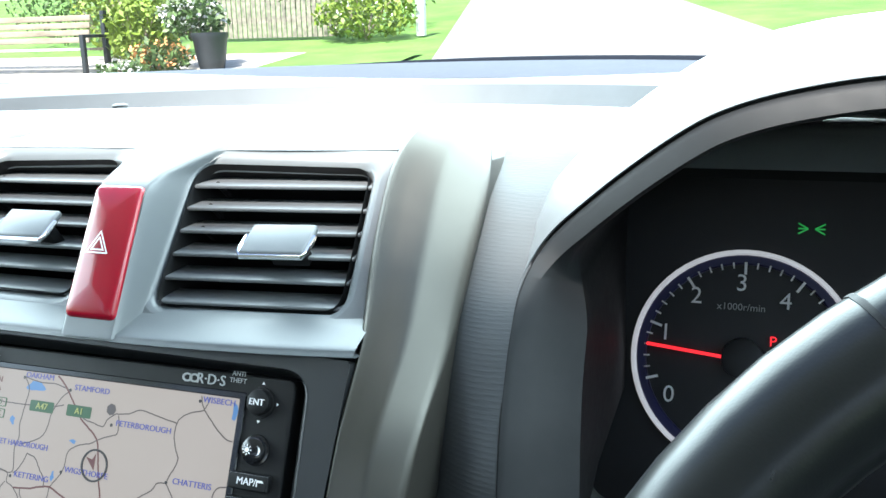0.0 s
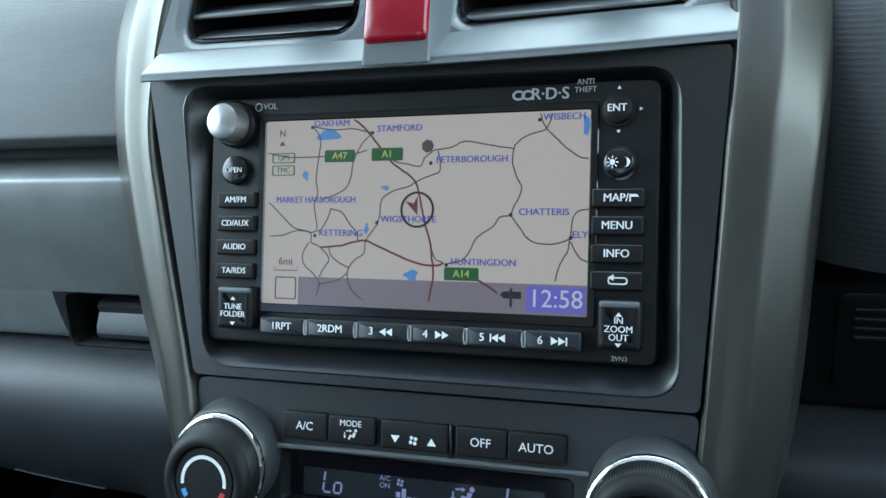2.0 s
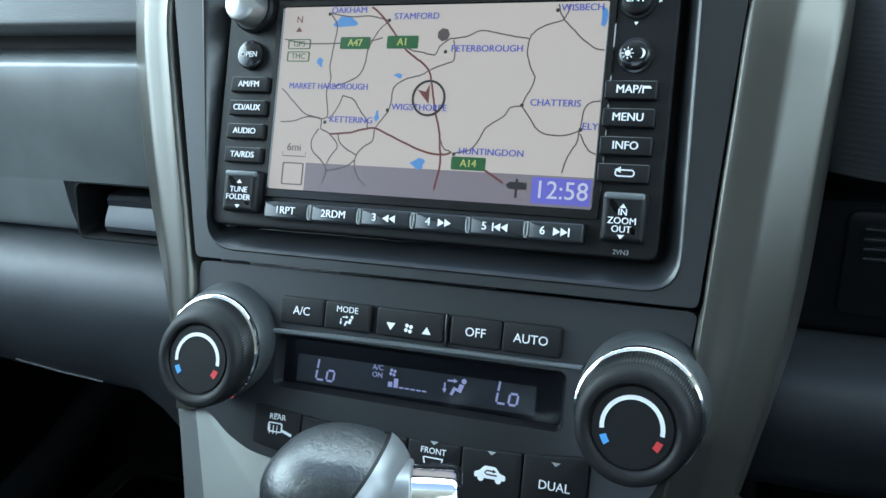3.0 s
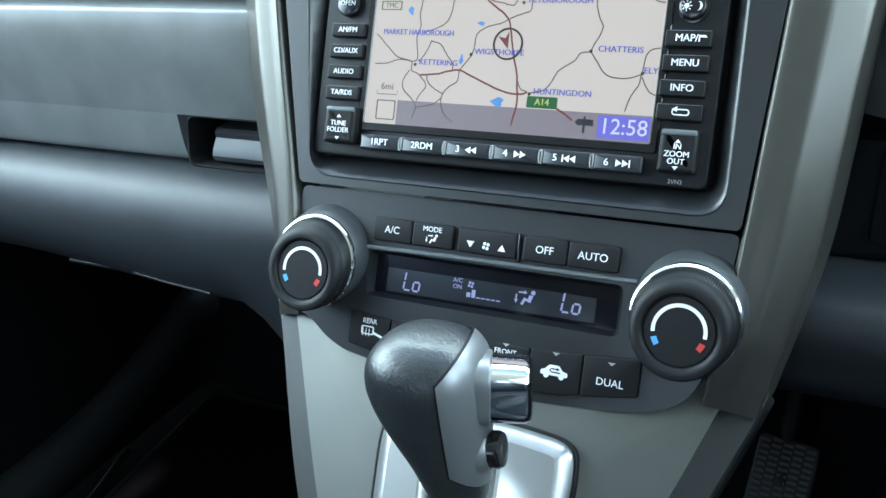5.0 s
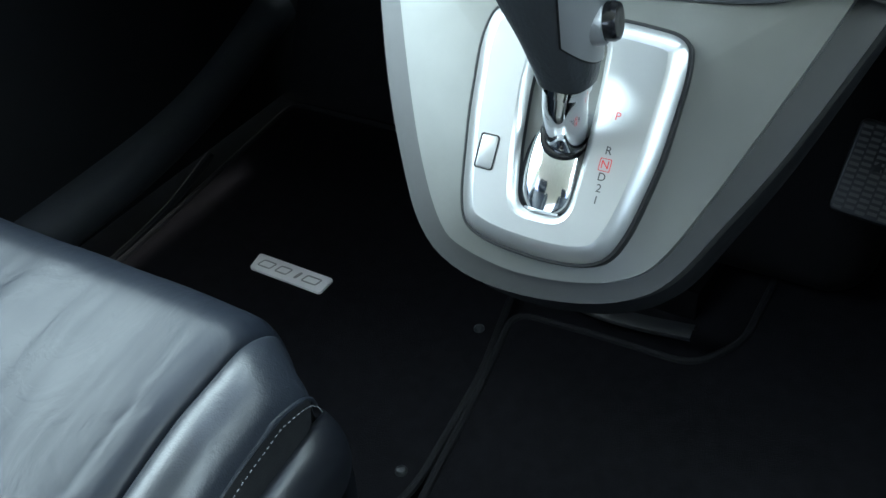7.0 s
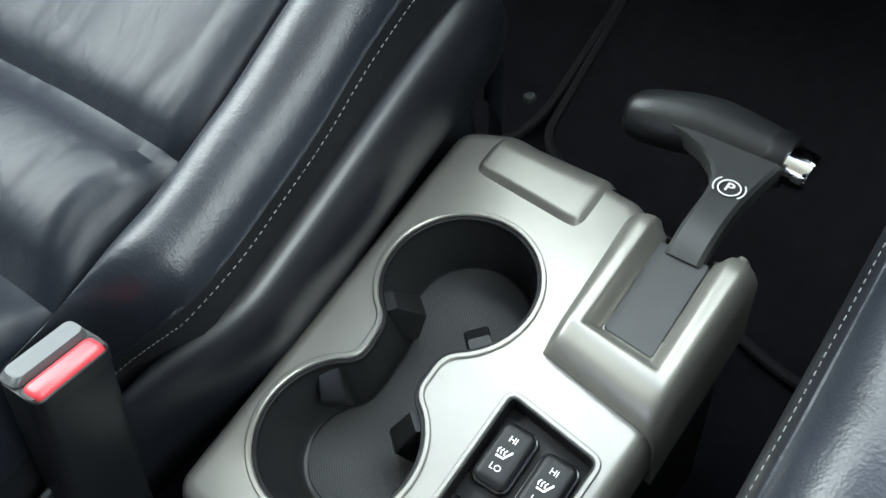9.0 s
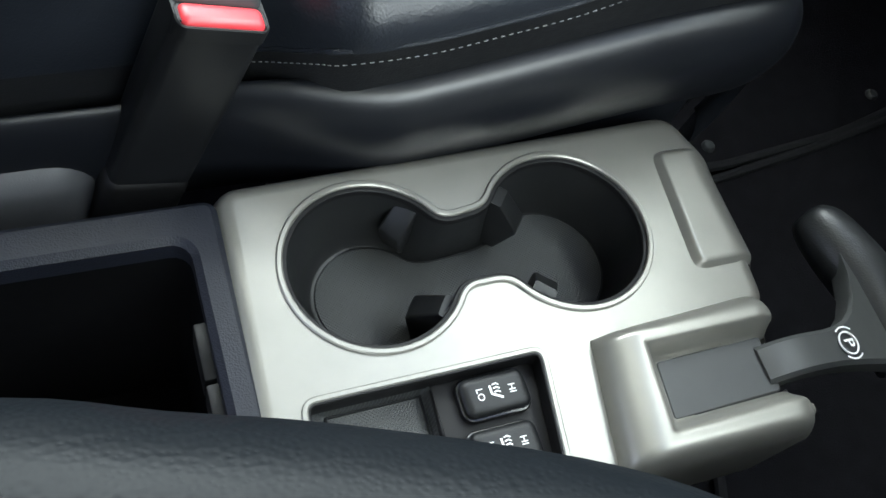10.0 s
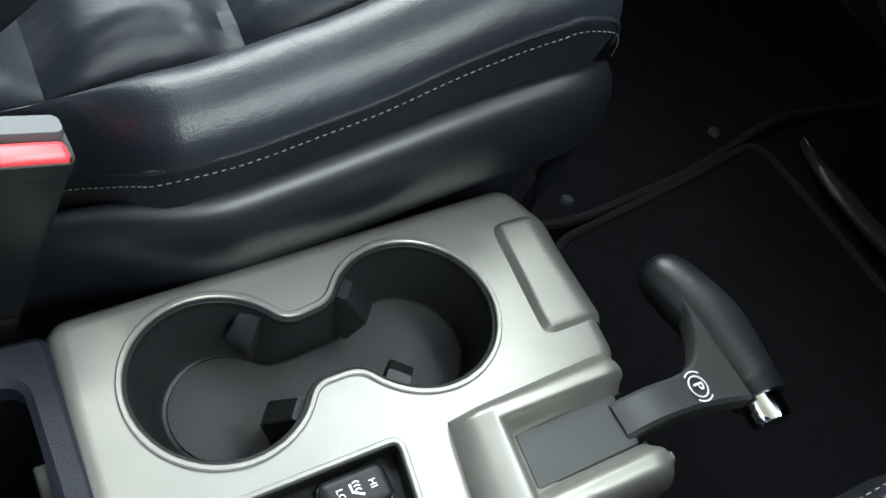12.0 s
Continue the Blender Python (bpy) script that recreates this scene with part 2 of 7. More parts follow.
def rounded(pts, r, n=4):
    """A polygon with its corners rounded."""
    out = []
    for i, p in enumerate(pts):
        a, b, c = Vector(pts[i - 1]), Vector(p), Vector(pts[(i + 1) % len(pts)])
        d1, d2 = min(r, (a - b).length * 0.45), min(r, (c - b).length * 0.45)
        s, e = b + (a - b).normalized() * d1, b + (c - b).normalized() * d2
        for k in range(n + 1):
            t = k / n
            out.append(tuple(s * (1 - t) ** 2 + b * 2 * t * (1 - t) + e * t * t))
    return out


def inset(pts, d):
    """The outline moved inward by d (counter-clockwise outline)."""
    out, n = [], len(pts)
    area = sum(pts[i - 1][0] * pts[i][1] - pts[i][0] * pts[i - 1][1] for i in range(n))
    sgn = 1 if area > 0 else -1
    for i in range(n):
        a, b, c = Vector(pts[i - 1]), Vector(pts[i]), Vector(pts[(i + 1) % n])
        t = (c - a)
        if t.length < 1e-9:
            t = c - b
        t.normalize()
        out.append((b.x - sgn * t.y * d, b.y + sgn * t.x * d))
    return out


def stack(layers, m, cap0=True, cap1=True):
    """Outlines of equal count at heights, skinned: layers of (outline, w)."""
    bm = bmesh.new()
    rows = [[bm.verts.new(m @ Vector((x, y, w))) for x, y in o] for o, w in layers]
    n = len(rows[0])
    for a, b in zip(rows, rows[1:]):
        for i in range(n):
            bm.faces.new((a[i - 1], a[i], b[i], b[i - 1]))
    if cap0:
        bm.faces.new(rows[0][::-1])
    if cap1:
        bm.faces.new(rows[-1])
    return bm


def prism(outline, w0, w1, m, bev=0.0, seg=3):
    """A plate with a rounded upper edge."""
    layers = [(outline, w0)]
    if bev:
        for k in range(seg + 1):
            t = math.pi / 2 * k / seg
            layers.append((inset(outline, bev * (1 - math.cos(t))), w1 - bev + bev * math.sin(t)))
    else:
        layers.append((outline, w1))
    return stack(layers, m)


def border(outer, inner, w0, w1, m, bev=0.0):
    """A ring-shaped plate between two outlines of equal count."""
    bm = bmesh.new()
    loops = [(outer, w0), (outer, w1 - bev), (inset(outer, bev), w1), (inset(inner, -bev), w1), (inner, w1 - bev), (inner, w0)]
    rows = [[bm.verts.new(m @ Vector((x, y, w))) for x, y in o] for o, w in loops]
    n = len(outer)
    for k in range(len(rows)):
        a, b = rows[k - 1], rows[k]
        for i in range(n):
            bm.faces.new((a[i - 1], a[i], b[i], b[i - 1]))
    return bm


def lathe(profile, m, seg=48, cap=True):
    bm = bmesh.new()
    rows = [[bm.verts.new(m @ Vector((r * math.cos(2 * math.pi * k / seg), r * math.sin(2 * math.pi * k / seg), h))) for k in range(seg)] for r, h in profile]
    for a, b in zip(rows, rows[1:]):
        for i in range(seg):
            bm.faces.new((a[i - 1], a[i], b[i], b[i - 1]))
    if cap:
        bm.faces.new(rows[0][::-1])
        bm.faces.new(rows[-1])
    return bm


def loft(rows, closed=False, ends=False):
    """A skin over rows of 3D points."""
    bm = bmesh.new()
    vs = [[bm.verts.new(p) for p in row] for row in rows]
    n = len(vs[0])
    for a, b in zip(vs, vs[1:]):
        for i in range(0 if closed else 1, n):
            bm.faces.new((a[i - 1], a[i], b[i], b[i - 1]))
    if ends and closed:
        bm.faces.new(vs[0][::-1])
        bm.faces.new(vs[-1])
    return bm


def spline(pts, n=6):
    """Catmull-Rom through points."""
    out, p = [], [Vector(q) for q in pts]
    for i in range(len(p) - 1):
        a, b, c, d = p[max(i - 1, 0)], p[i], p[i + 1], p[min(i + 2, len(p) - 1)]
        for k in range(n):
            t = k / n
            out.append(0.5 * (2 * b + (c - a) * t + (2 * a - 5 * b + 4 * c - d) * t * t + (3 * b - a - 3 * c + d) * t ** 3))
    return out + [p[-1]]


def tube(path, radius, seg=12, up=(0, 0, 1), flat=1.0):
    """A swept tube; radius is a number or one per point; flat squeezes it across up."""
    path = [Vector(p) for p in path]
    rows = []
    for i, p in enumerate(path):
        t = (path[min(i + 1, len(path) - 1)] - path[max(i - 1, 0)]).normalized()
        s = t.cross(Vector(up))
        if s.length < 1e-4:
            s = t.cross(Vector((1, 0, 0)))
        s.normalize()
        u = s.cross(t)
        r = radius if isinstance(radius, (int, float)) else radius[i]
        rows.append([p + s * r * math.cos(2 * math.pi * k / seg) + u * r * flat * math.sin(2 * math.pi * k / seg) for k in range(seg)])
    return loft(rows, closed=True, ends=True)


def rbox(x0, y0, z0, x1, y1, z1, r, m=IDENT, seg=4):
    bm = bmesh.new()
    bmesh.ops.create_cube(bm, size=1.0)
    for v in bm.verts:
        v.co = Vector(((x0 + x1) / 2 + v.co.x * (x1 - x0), (y0 + y1) / 2 + v.co.y * (y1 - y0), (z0 + z1) / 2 + v.co.z * (z1 - z0)))
    if r:
        bmesh.ops.bevel(bm, geom=bm.edges[:], offset=r, segments=seg, profile=0.5, affect="EDGES")
    bmesh.ops.transform(bm, matrix=m, verts=bm.verts)
    return bm


def ribbon(pts, width, m, w=0.0):
    """A flat line of some width on a surface."""
    bm = bmesh.new()
    p = [Vector((q[0], q[1])) for q in pts]
    rows = []
    for i in range(len(p)):
        t = (p[min(i + 1, len(p) - 1)] - p[max(i - 1, 0)]).normalized() * width / 2
        rows.append((bm.verts.new(m @ Vector((p[i].x - t.y, p[i].y + t.x, w))), bm.verts.new(m @ Vector((p[i].x + t.y, p[i].y - t.x, w)))))
    for a, b in zip(rows, rows[1:]):
        bm.faces.new((a[0], a[1], b[1], b[0]))
    return bm


def flat(outline, m, w=0.0):
    bm = bmesh.new()
    bm.faces.new([bm.verts.new(m @ Vector((x, y, w))) for x, y in outline])
    return bm


def words(name, body, size, u, v, m, material, parent, w=0.0, align="CENTER", turn=0.0, squeeze=1.0, bold=0.0, label=""):
    """Lettering with the built-in font, as a thin mesh; bold thickens the strokes sideways."""
    cu = bpy.data.curves.new(name, "FONT")
    cu.body, cu.size, cu.align_x, cu.align_y, cu.extrude = body, size, align, "CENTER", 0.00006
    cu.resolution_u = 3
    tmp = bpy.data.objects.new("tmp", cu)
    me = bpy.data.meshes.new_from_object(tmp)
    bpy.data.objects.remove(tmp)
    bpy.data.curves.remove(cu)
    bm = bmesh.new()
    for k in ((-1, 0, 1) if bold else (0,)):
        copy = me.copy()
        copy.transform(m @ Matrix.Translation((u, v, w + 0.00002 * k)) @ Matrix.Rotation(radians(turn), 4, "Z") @ Matrix.Translation((k * bold * size * 1.6, 0, 0)) @ Matrix.Diagonal((squeeze, 1, 1, 1)))
        bm.from_mesh(copy)
        bpy.data.meshes.remove(copy)
    bm.to_mesh(me)
    bm.free()
    me.name = name
    me.materials.clear()
    me.materials.append(material)
    ob = new(name, me)
    ob.parent = parent
    if label:
        tagged(ob, label)
    return ob


def lerp(a, b, t):
    return a + (b - a) * t



def smooth(t):
    t = max(0.0, min(1.0, t))
    return t * t * (3 - 2 * t)


def basis(o, w, v):
    """A pose at o with its z axis along w and its y axis near v."""
    w = Vector(w).normalized()
    u = Vector(v).cross(w).normalized()
    v = w.cross(u)
    return Matrix(((u.x, v.x, w.x, o[0]), (u.y, v.y, w.y, o[1]), (u.z, v.z, w.z, o[2]), (0, 0, 0, 1)))

# ---- cabin shell ----
def plate_holes(outer, holes, m, w0, w1, lip=0.0):
    """A plate with holes right through it."""
    bm = bmesh.new()
    edges = []
    for o in (outer, *holes):
        top = [bm.verts.new(m @ Vector((x, y, w1))) for x, y in o]
        low = [bm.verts.new(m @ Vector((x, y, w0))) for x, y in o]
        for i in range(len(o)):
            bm.faces.new((top[i - 1], top[i], low[i], low[i - 1]))
            edges.append(bm.edges.get((top[i - 1], top[i])))
    bmesh.ops.triangle_fill(bm, use_beauty=True, use_dissolve=False, edges=edges, normal=m.to_3x3() @ Vector((0, 0, 1)))
    return bm


def wall(name, bm, material, label, category="wall"):
    return tagged(finish(name, bm, material), label, category, kind="structure")


wall("floor", rbox(-0.78, -2.2, -0.06, 0.78, 0.75, -0.012, 0.0), CARPET, "black carpeted car floor", "floor")
wall("wall_front", rbox(-0.80, 0.62, -0.05, 0.80, 0.80, 0.770, 0.0), BLACKM, "dark bulkhead ahead of the footwells")
toe = bmesh.new()
vs = [toe.verts.new(p) for p in ((-0.78, 0.48, -0.01), (0.78, 0.48, -0.01), (0.78, 0.62, 0.26), (-0.78, 0.62, 0.26), (-0.78, 0.63, -0.01), (0.78, 0.63, -0.01))]
toe.faces.new(vs[:4]), toe.faces.new((vs[3], vs[2], vs[5], vs[4])), toe.faces.new((vs[0], vs[3], vs[4])), toe.faces.new((vs[1], vs[5], vs[2]))
wall("floor_slope", toe, CARPET, "black carpeted toe board", "floor")
wall("ceiling", rbox(-0.78, -2.2, 1.20, 0.78, -0.22, 1.24, 0.01), HEADLINER, "pale cloth headliner", "ceiling")
for s, nm in ((-1, "wall_left"), (1, "wall_right")):
    xs = sorted((s * 0.74, s * 0.80))
    wall(nm, rbox(xs[0], -2.2, 0.0, xs[1], 0.82, 0.66, 0.0), PLASTIC_D, "dark lower door panel beside the seats")
    xs = sorted((s * 0.70, s * 0.76))
    wall(nm + "_rear_post", rbox(xs[0], -0.95, 0.66, xs[1], -0.78, 1.22, 0.0), HEADLINER, "door post between the side windows", "post")
    post = tube([(s * 0.84, 0.66, 0.78), (s * 0.76, 0.2, 1.02), (s * 0.71, -0.22, 1.22)], 0.045, 10)
    wall(nm + "_front_post", post, HEADLINER, "windscreen pillar with pale trim", "post")
wall("wall_back", rbox(-0.78, -2.26, 0.0, 0.78, -2.2, 0.75, 0.0), PLASTIC_D, "dark tailgate panel behind the seats")

# ---- dashboard ----
dash = thing("dashboard", "dark grey moulded dashboard with soft textured pads", "dashboard")


def sweep(profile, xs, bend=0.0, n=4):
    prof = spline([(0, y, z) for y, z in profile], n)
    return loft([[Vector((x, p.y - bend * x * x, p.z)) for p in prof] for x in xs])


def xrange(a, b, n):
    return [a + (b - a) * k / n for k in range(n + 1)]


def crown(profile, bend, n, xs, y0=0.17, y1=0.42):
    """Dash surfaces that curve towards the doors; the near edge stays straight."""
    pr = spline([(0, y, z) for y, z in profile], n)
    return loft([[Vector((x, p.y - bend * min(x * x, 0.2) * max(0.0, min(1.0, (p.y - y0) / (y1 - y0))), p.z)) for p in pr] for x in xs])


part("top_pad", crown([(0.150, 0.776), (0.168, 0.7910), (0.190, 0.7962), (0.25, 0.7955), (0.36, 0.790), (0.45, 0.782), (0.498, 0.768)], 1.15, 8, xrange(-0.76, 0.76, 60)), HOODGREY, dash)
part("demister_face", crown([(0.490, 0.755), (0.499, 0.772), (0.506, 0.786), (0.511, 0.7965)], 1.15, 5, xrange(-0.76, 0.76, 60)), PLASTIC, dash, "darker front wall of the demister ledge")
part("demister_ledge", crown([(0.511, 0.7960), (0.5125, 0.7988), (0.517, 0.8010), (0.53, 0.8028), (0.60, 0.8078), (0.68, 0.811), (0.74, 0.809), (0.80, 0.798), (1.04, 0.765)], 1.15, 5, xrange(-0.79, 0.79, 60)), HOODGREY, dash, "raised lip along the foot of the windscreen")
seal = crown([(0.70, 0.8085), (0.735, 0.8150), (0.77, 0.810)], 1.9, 5, xrange(-0.76, 0.76, 60))
for v in seal.verts:
    v.co.z -= 0.007 * math.exp(-((v.co.x + 0.36) / 0.20) ** 2)
part("windscreen_seal", seal, BLACKM, dash, "black band at the foot of the glass")
part("light_sensor", lathe([(0.007, -0.004), (0.0065, 0.0005), (0.004, 0.0018), (0.0, 0.002)], Matrix.Translation((-0.245, 0.322, 0.7915)), 20, False), PLASTIC_D, dash, "small round light sensor")

PAD = [(0.20, 0.7968), (0.15, 0.790), (0.10, 0.772), (0.06, 0.746), (0.032, 0.716), (0.014, 0.690), (0.011, 0.683), (0.018, 0.677), (0.04, 0.676)]
part("passenger_pad", sweep(PAD, xrange(-0.76, -0.157, 20)), RIBBED, dash, "fine-ribbed soft grey pad")
part("pad_groove", sweep([(0.035, 0.678), (0.036, 0.668), (0.03, 0.655)], xrange(-0.76, -0.14, 6)), BLACKM, dash)
part("trim_panel", sweep([(0.034, 0.667), (0.004, 0.6665), (-0.002, 0.662), (-0.003, 0.64), (0.002, 0.602)], xrange(-0.76, -0.14, 20), n=5), TRIMGREY, dash, "smooth satin grey trim panel")
part("trim_panel_lower", sweep([(0.002, 0.602), (0.003, 0.585), (0.006, 0.5725), (0.014, 0.5700)], xrange(-0.76, -0.2285, 14)), TRIMGREY, dash)
mouth = rounded([(-0.2265, 0.5690), (-0.120, 0.5690), (-0.120, 0.6005), (-0.2215, 0.6010)], 0.006, 5)
FACE = Matrix(((1, 0, 0, 0), (0, 0, 1, 0.0), (0, 1, 0, 0), (0, 0, 0, 1)))
part("handle_recess", stack([(inset(mouth, -0.0020), 0.0035), (inset(mouth, 0.0), 0.0030), (inset(mouth, 0.0015), 0.0060), (inset(mouth, 0.0035), 0.040)], FACE, cap0=False), BLACKM, dash)
pull = loft([[Vector((x, y, z)) for y, z in ((0.026, 0.5925), (0.0125, 0.5915), (0.0100, 0.5895), (0.0105, 0.5860), (0.0060, 0.5800), (0.0045, 0.5760), (0.0055, 0.5728), (0.022, 0.5715))] for x in xrange(-0.2085, -0.120, 6)])
part("glovebox_handle", pull, HANDLE, dash, "satin silver pull handle in a dark recess", 24)
GLOVE = [(0.03, 0.5700), (0.012, 0.5692), (-0.006, 0.5660), (-0.019, 0.5585), (-0.027, 0.5450), (-0.030, 0.527), (-0.026, 0.511), (-0.016, 0.500), (0.006, 0.492), (0.05, 0.487), (0.12, 0.482), (0.5, 0.47)]
gd = sweep(GLOVE, xrange(-0.76, -0.110, 44), n=5)
for v in gd.verts:
    v.co.z -= 0.012 * smooth((v.co.x + 0.40) / 0.22) * max(0.0, min(1.0, (0.535 - v.co.z) / 0.03)) + 0.055 * smooth((v.co.x + 0.185) / 0.05) * max(0.0, min(1.0, (0.54 - v.co.z) / 0.05))
part("glovebox_door", gd, PLASTIC, dash, "dark grained lower glovebox door")
part("glovebox_latch", rbox(-0.330, -0.0225, 0.4975, -0.272, -0.012, 0.5005, 0.0012), PLASTIC_D, dash, "dark edge of the glovebox latch")
part("door_seam", tube([(-0.268, -0.0245, 0.5005), (-0.238, -0.0245, 0.4975), (-0.205, -0.0245, 0.4955)], 0.0007, 6), PLASTIC, dash)
PAD_L = [(0.146, 0.024, 0.622), (0.1482, 0.0270, 0.6468), (0.1518, 0.030, 0.6705), (0.1545, 0.0365, 0.695), (0.1545, 0.0505, 0.7167), (0.1540, 0.067, 0.733), (0.154, 0.086, 0.750), (0.153, 0.107, 0.766), (0.151, 0.135, 0.779), (0.148, 0.165, 0.789), (0.146, 0.200, 0.7955)]
PAD_R = [(0.1885, 0.004, 0.622), (0.1872, 0.007, 0.6468), (0.1860, 0.0150, 0.6705), (0.1838, 0.0305, 0.695), (0.1828, 0.0460, 0.7167), (0.1828, 0.063, 0.733), (0.1885, 0.083, 0.749), (0.198, 0.106, 0.763), (0.212, 0.134, 0.776), (0.228, 0.165, 0.788), (0.242, 0.200, 0.7955)]
pl, pr = spline(PAD_L, 32), spline(PAD_R, 32)
rows = [[p.lerp(q, k / 10) + Vector((0, -0.0035 * math.sin(math.pi * k / 10) + (0.00014 if i % 3 == 0 and i < 230 else 0.0), 0)) for k in range(11)] for i, (p, q) in enumerate(zip(pl, pr))]
part("driver_pad", loft(rows), RIBBED, dash, "fine-ribbed grey strip beside the dials", 80)
part("pad_base", sweep([(0.040, 0.622), (0.034, 0.6200), (0.040, 0.6150), (0.046, 0.606)], xrange(0.125, 0.76, 12)), BLACKM, dash)
part("driver_panel", sweep([(0.046, 0.6065), (0.0355, 0.6050), (0.0345, 0.60), (0.0350, 0.56), (0.038, 0.5435), (0.06, 0.540)], xrange(0.125, 0.76, 20)), PLASTIC_D, dash)
part("driver_shelf", sweep([(0.06, 0.5435), (0.033, 0.5432), (0.012, 0.5420), (0.0, 0.5385), (-0.006, 0.5320), (-0.0085, 0.520), (-0.006, 0.505), (0.0, 0.488), (0.02, 0.476), (0.08, 0.470), (0.5, 0.46)], xrange(0.112, 0.76, 20), n=5), PLASTIC, dash, "dark grained knee panel")
coin = thing("coin_pocket", "black flush pocket lid with finger ribs on the dashboard", "pocket")
COIN = Matrix(((1, 0, 0, 0), (0, 0, -1, 0.0345), (0, 1, 0, 0), (0, 0, 0, 1)))
LIDO = rounded([(0.1605, 0.5545), (0.245, 0.5545), (0.245, 0.6020), (0.1625, 0.6020)], 0.005, 5)
part("lid", prism(LIDO, -0.004, 0.0022, COIN, 0.0014), PLASTIC_D, coin)
part("lid_gap", border(inset(LIDO, -0.0010), inset(LIDO, 0.0002), -0.003, 0.0008, COIN), BLACKM, coin)
part("finger_well", prism(rrect(0.1685, 0.5785, 0.198, 0.5965, 0.002, 3), 0.0015, 0.0024, COIN), BLACKM, coin, "dark ribbed finger well")
for k in range(4):
    part("rib", rbox(0.1690, 0.0305, 0.5803 + 0.0043 * k, 0.1975, 0.0325, 0.5825 + 0.0043 * k, 0.0007), PANEL, coin)

# pillars of satin trim on both sides of the centre stack
def nav_p(u, v, w):
    return NAV @ Vector((u, v, w))


def side_trim(s):
    """A strip of two flat facets that meet in a soft ridge, with a thin rolled edge towards the fascia."""
    if s > 0:
        secs = [(nav_p(u, v, 0.0015), nav_p(q, v - 0.004, -0.008)) for u, q, v in ((0.1072, 0.1295, -0.1885), (0.1108, 0.1350, -0.165), (0.1135, 0.1410, -0.140), (0.1157, 0.1458, -0.115), (0.1180, 0.1493, -0.075), (0.1206, 0.1525, -0.035), (0.1224, 0.1560, 0.0))]
        inner = [(0.1234, 0.0185, 0.7165), (0.1205, 0.0330, 0.737), (0.1180, 0.0490, 0.756), (0.1158, 0.0690, 0.777), (0.1165, 0.0850, 0.7925), (0.1200, 0.1020, 0.8005), (0.1240, 0.1350, 0.8025), (0.1290, 0.1720, 0.7995)]
        outer = [(0.1592, 0.0350, 0.7085), (0.1590, 0.0530, 0.7250), (0.1585, 0.0720, 0.7430), (0.1575, 0.0920, 0.7610), (0.1560, 0.1100, 0.7745), (0.1520, 0.1240, 0.7850), (0.1440, 0.1450, 0.7945), (0.1330, 0.1720, 0.7990)]
    else:
        secs = [(nav_p(-u, v, 0.0015), nav_p(-q, v - 0.004, -0.010)) for u, q, v in ((0.1000, 0.1205, -0.1830), (0.1015, 0.1230, -0.160), (0.1045, 0.1280, -0.135), (0.1085, 0.1365, -0.110), (0.1190, 0.1510, -0.068), (0.1280, 0.1600, -0.028), (0.1335, 0.1650, 0.0))]
        inner = [(-0.1315, 0.0135, 0.7200), (-0.1295, 0.0245, 0.740), (-0.1262, 0.0405, 0.762), (-0.1238, 0.0620, 0.785), (-0.1258, 0.0930, 0.7970), (-0.1340, 0.1350, 0.7970), (-0.1500, 0.1700, 0.7930)]
        outer = [(-0.1705, 0.0260, 0.7170), (-0.1735, 0.0440, 0.7370), (-0.1755, 0.0660, 0.7560), (-0.1755, 0.0950, 0.7745), (-0.1725, 0.1290, 0.7855), (-0.1685, 0.1640, 0.7905), (-0.1660, 0.1900, 0.7925)]
    secs += list(zip(inner, outer))
    a, b = spline([x[0] for x in secs], 5), spline([x[1] for x in secs], 5)
    for _ in range(8):
        for line in (a, b):
            line[1:-1] = [line[i - 1] * 0.25 + line[i] * 0.5 + line[i + 1] * 0.25 for i in range(1, len(line) - 1)]
    rows = []
    for i, (p, q) in enumerate(zip(a, b)):
        t = (a[min(i + 1, len(a) - 1)] - a[max(i - 1, 0)]).normalized()
        nrm = (q - p).cross(t).normalized() * s
        fade = min(1, (len(a) - 1 - i) / 10, 0.2 + i / 8)
        p, q = p + Vector((0, 0.004 * max(0.0, 1 - i / 7), 0)), q + Vector((0, 0.004 * max(0.0, 1 - i / 7), 0))
        row = [p + Vector((0, 0.022, 0))]
        for f, h in ((0.0, -0.0012), (0.012, 0.0010), (0.035, 0.0020), (0.07, 0.0017), (0.22, 0.0030), (0.36, 0.0041), (0.43, 0.0045), (0.47, 0.0045), (0.53, 0.0040), (0.70, 0.0022), (0.86, 0.0008), (0.95, -0.0003), (0.985, -0.0014), (1.0, -0.0034)):
            row.append(p.lerp(q, f) + nrm * h * fade)
        row.append(q + Vector((0.003 * s, 0.030, -0.004)))
        rows.append(row)
    return loft(rows)


for s in (1, -1):
    part("stack_pillar", side_trim(s), TRIM, dash, "satin bronze-grey vertical trim", 50)

# ---- vent panel above the screen ----
VEN = Matrix(((1, 0, 0, 0), (0, 0.625, -0.781, 0.012), (0, 0.781, 0.625, 0.722), (0, 0, 0, 1)))


def bent(bm, k=1.05):
    for v in bm.verts:
        d = v.co.x + 0.002
        v.co.y += k * d * d if d > 0 else -0.45 * d * d * max(0.0, min(1.0, (v.co.z - 0.725) / 0.06))
    return bm


def curl(bm):
    """Leans the top of the vent panel back into the brow."""
    for v in bm.verts:
        v.co.y += 26 * max(0.0, v.co.z - 0.772) ** 2
    return bent(bm)


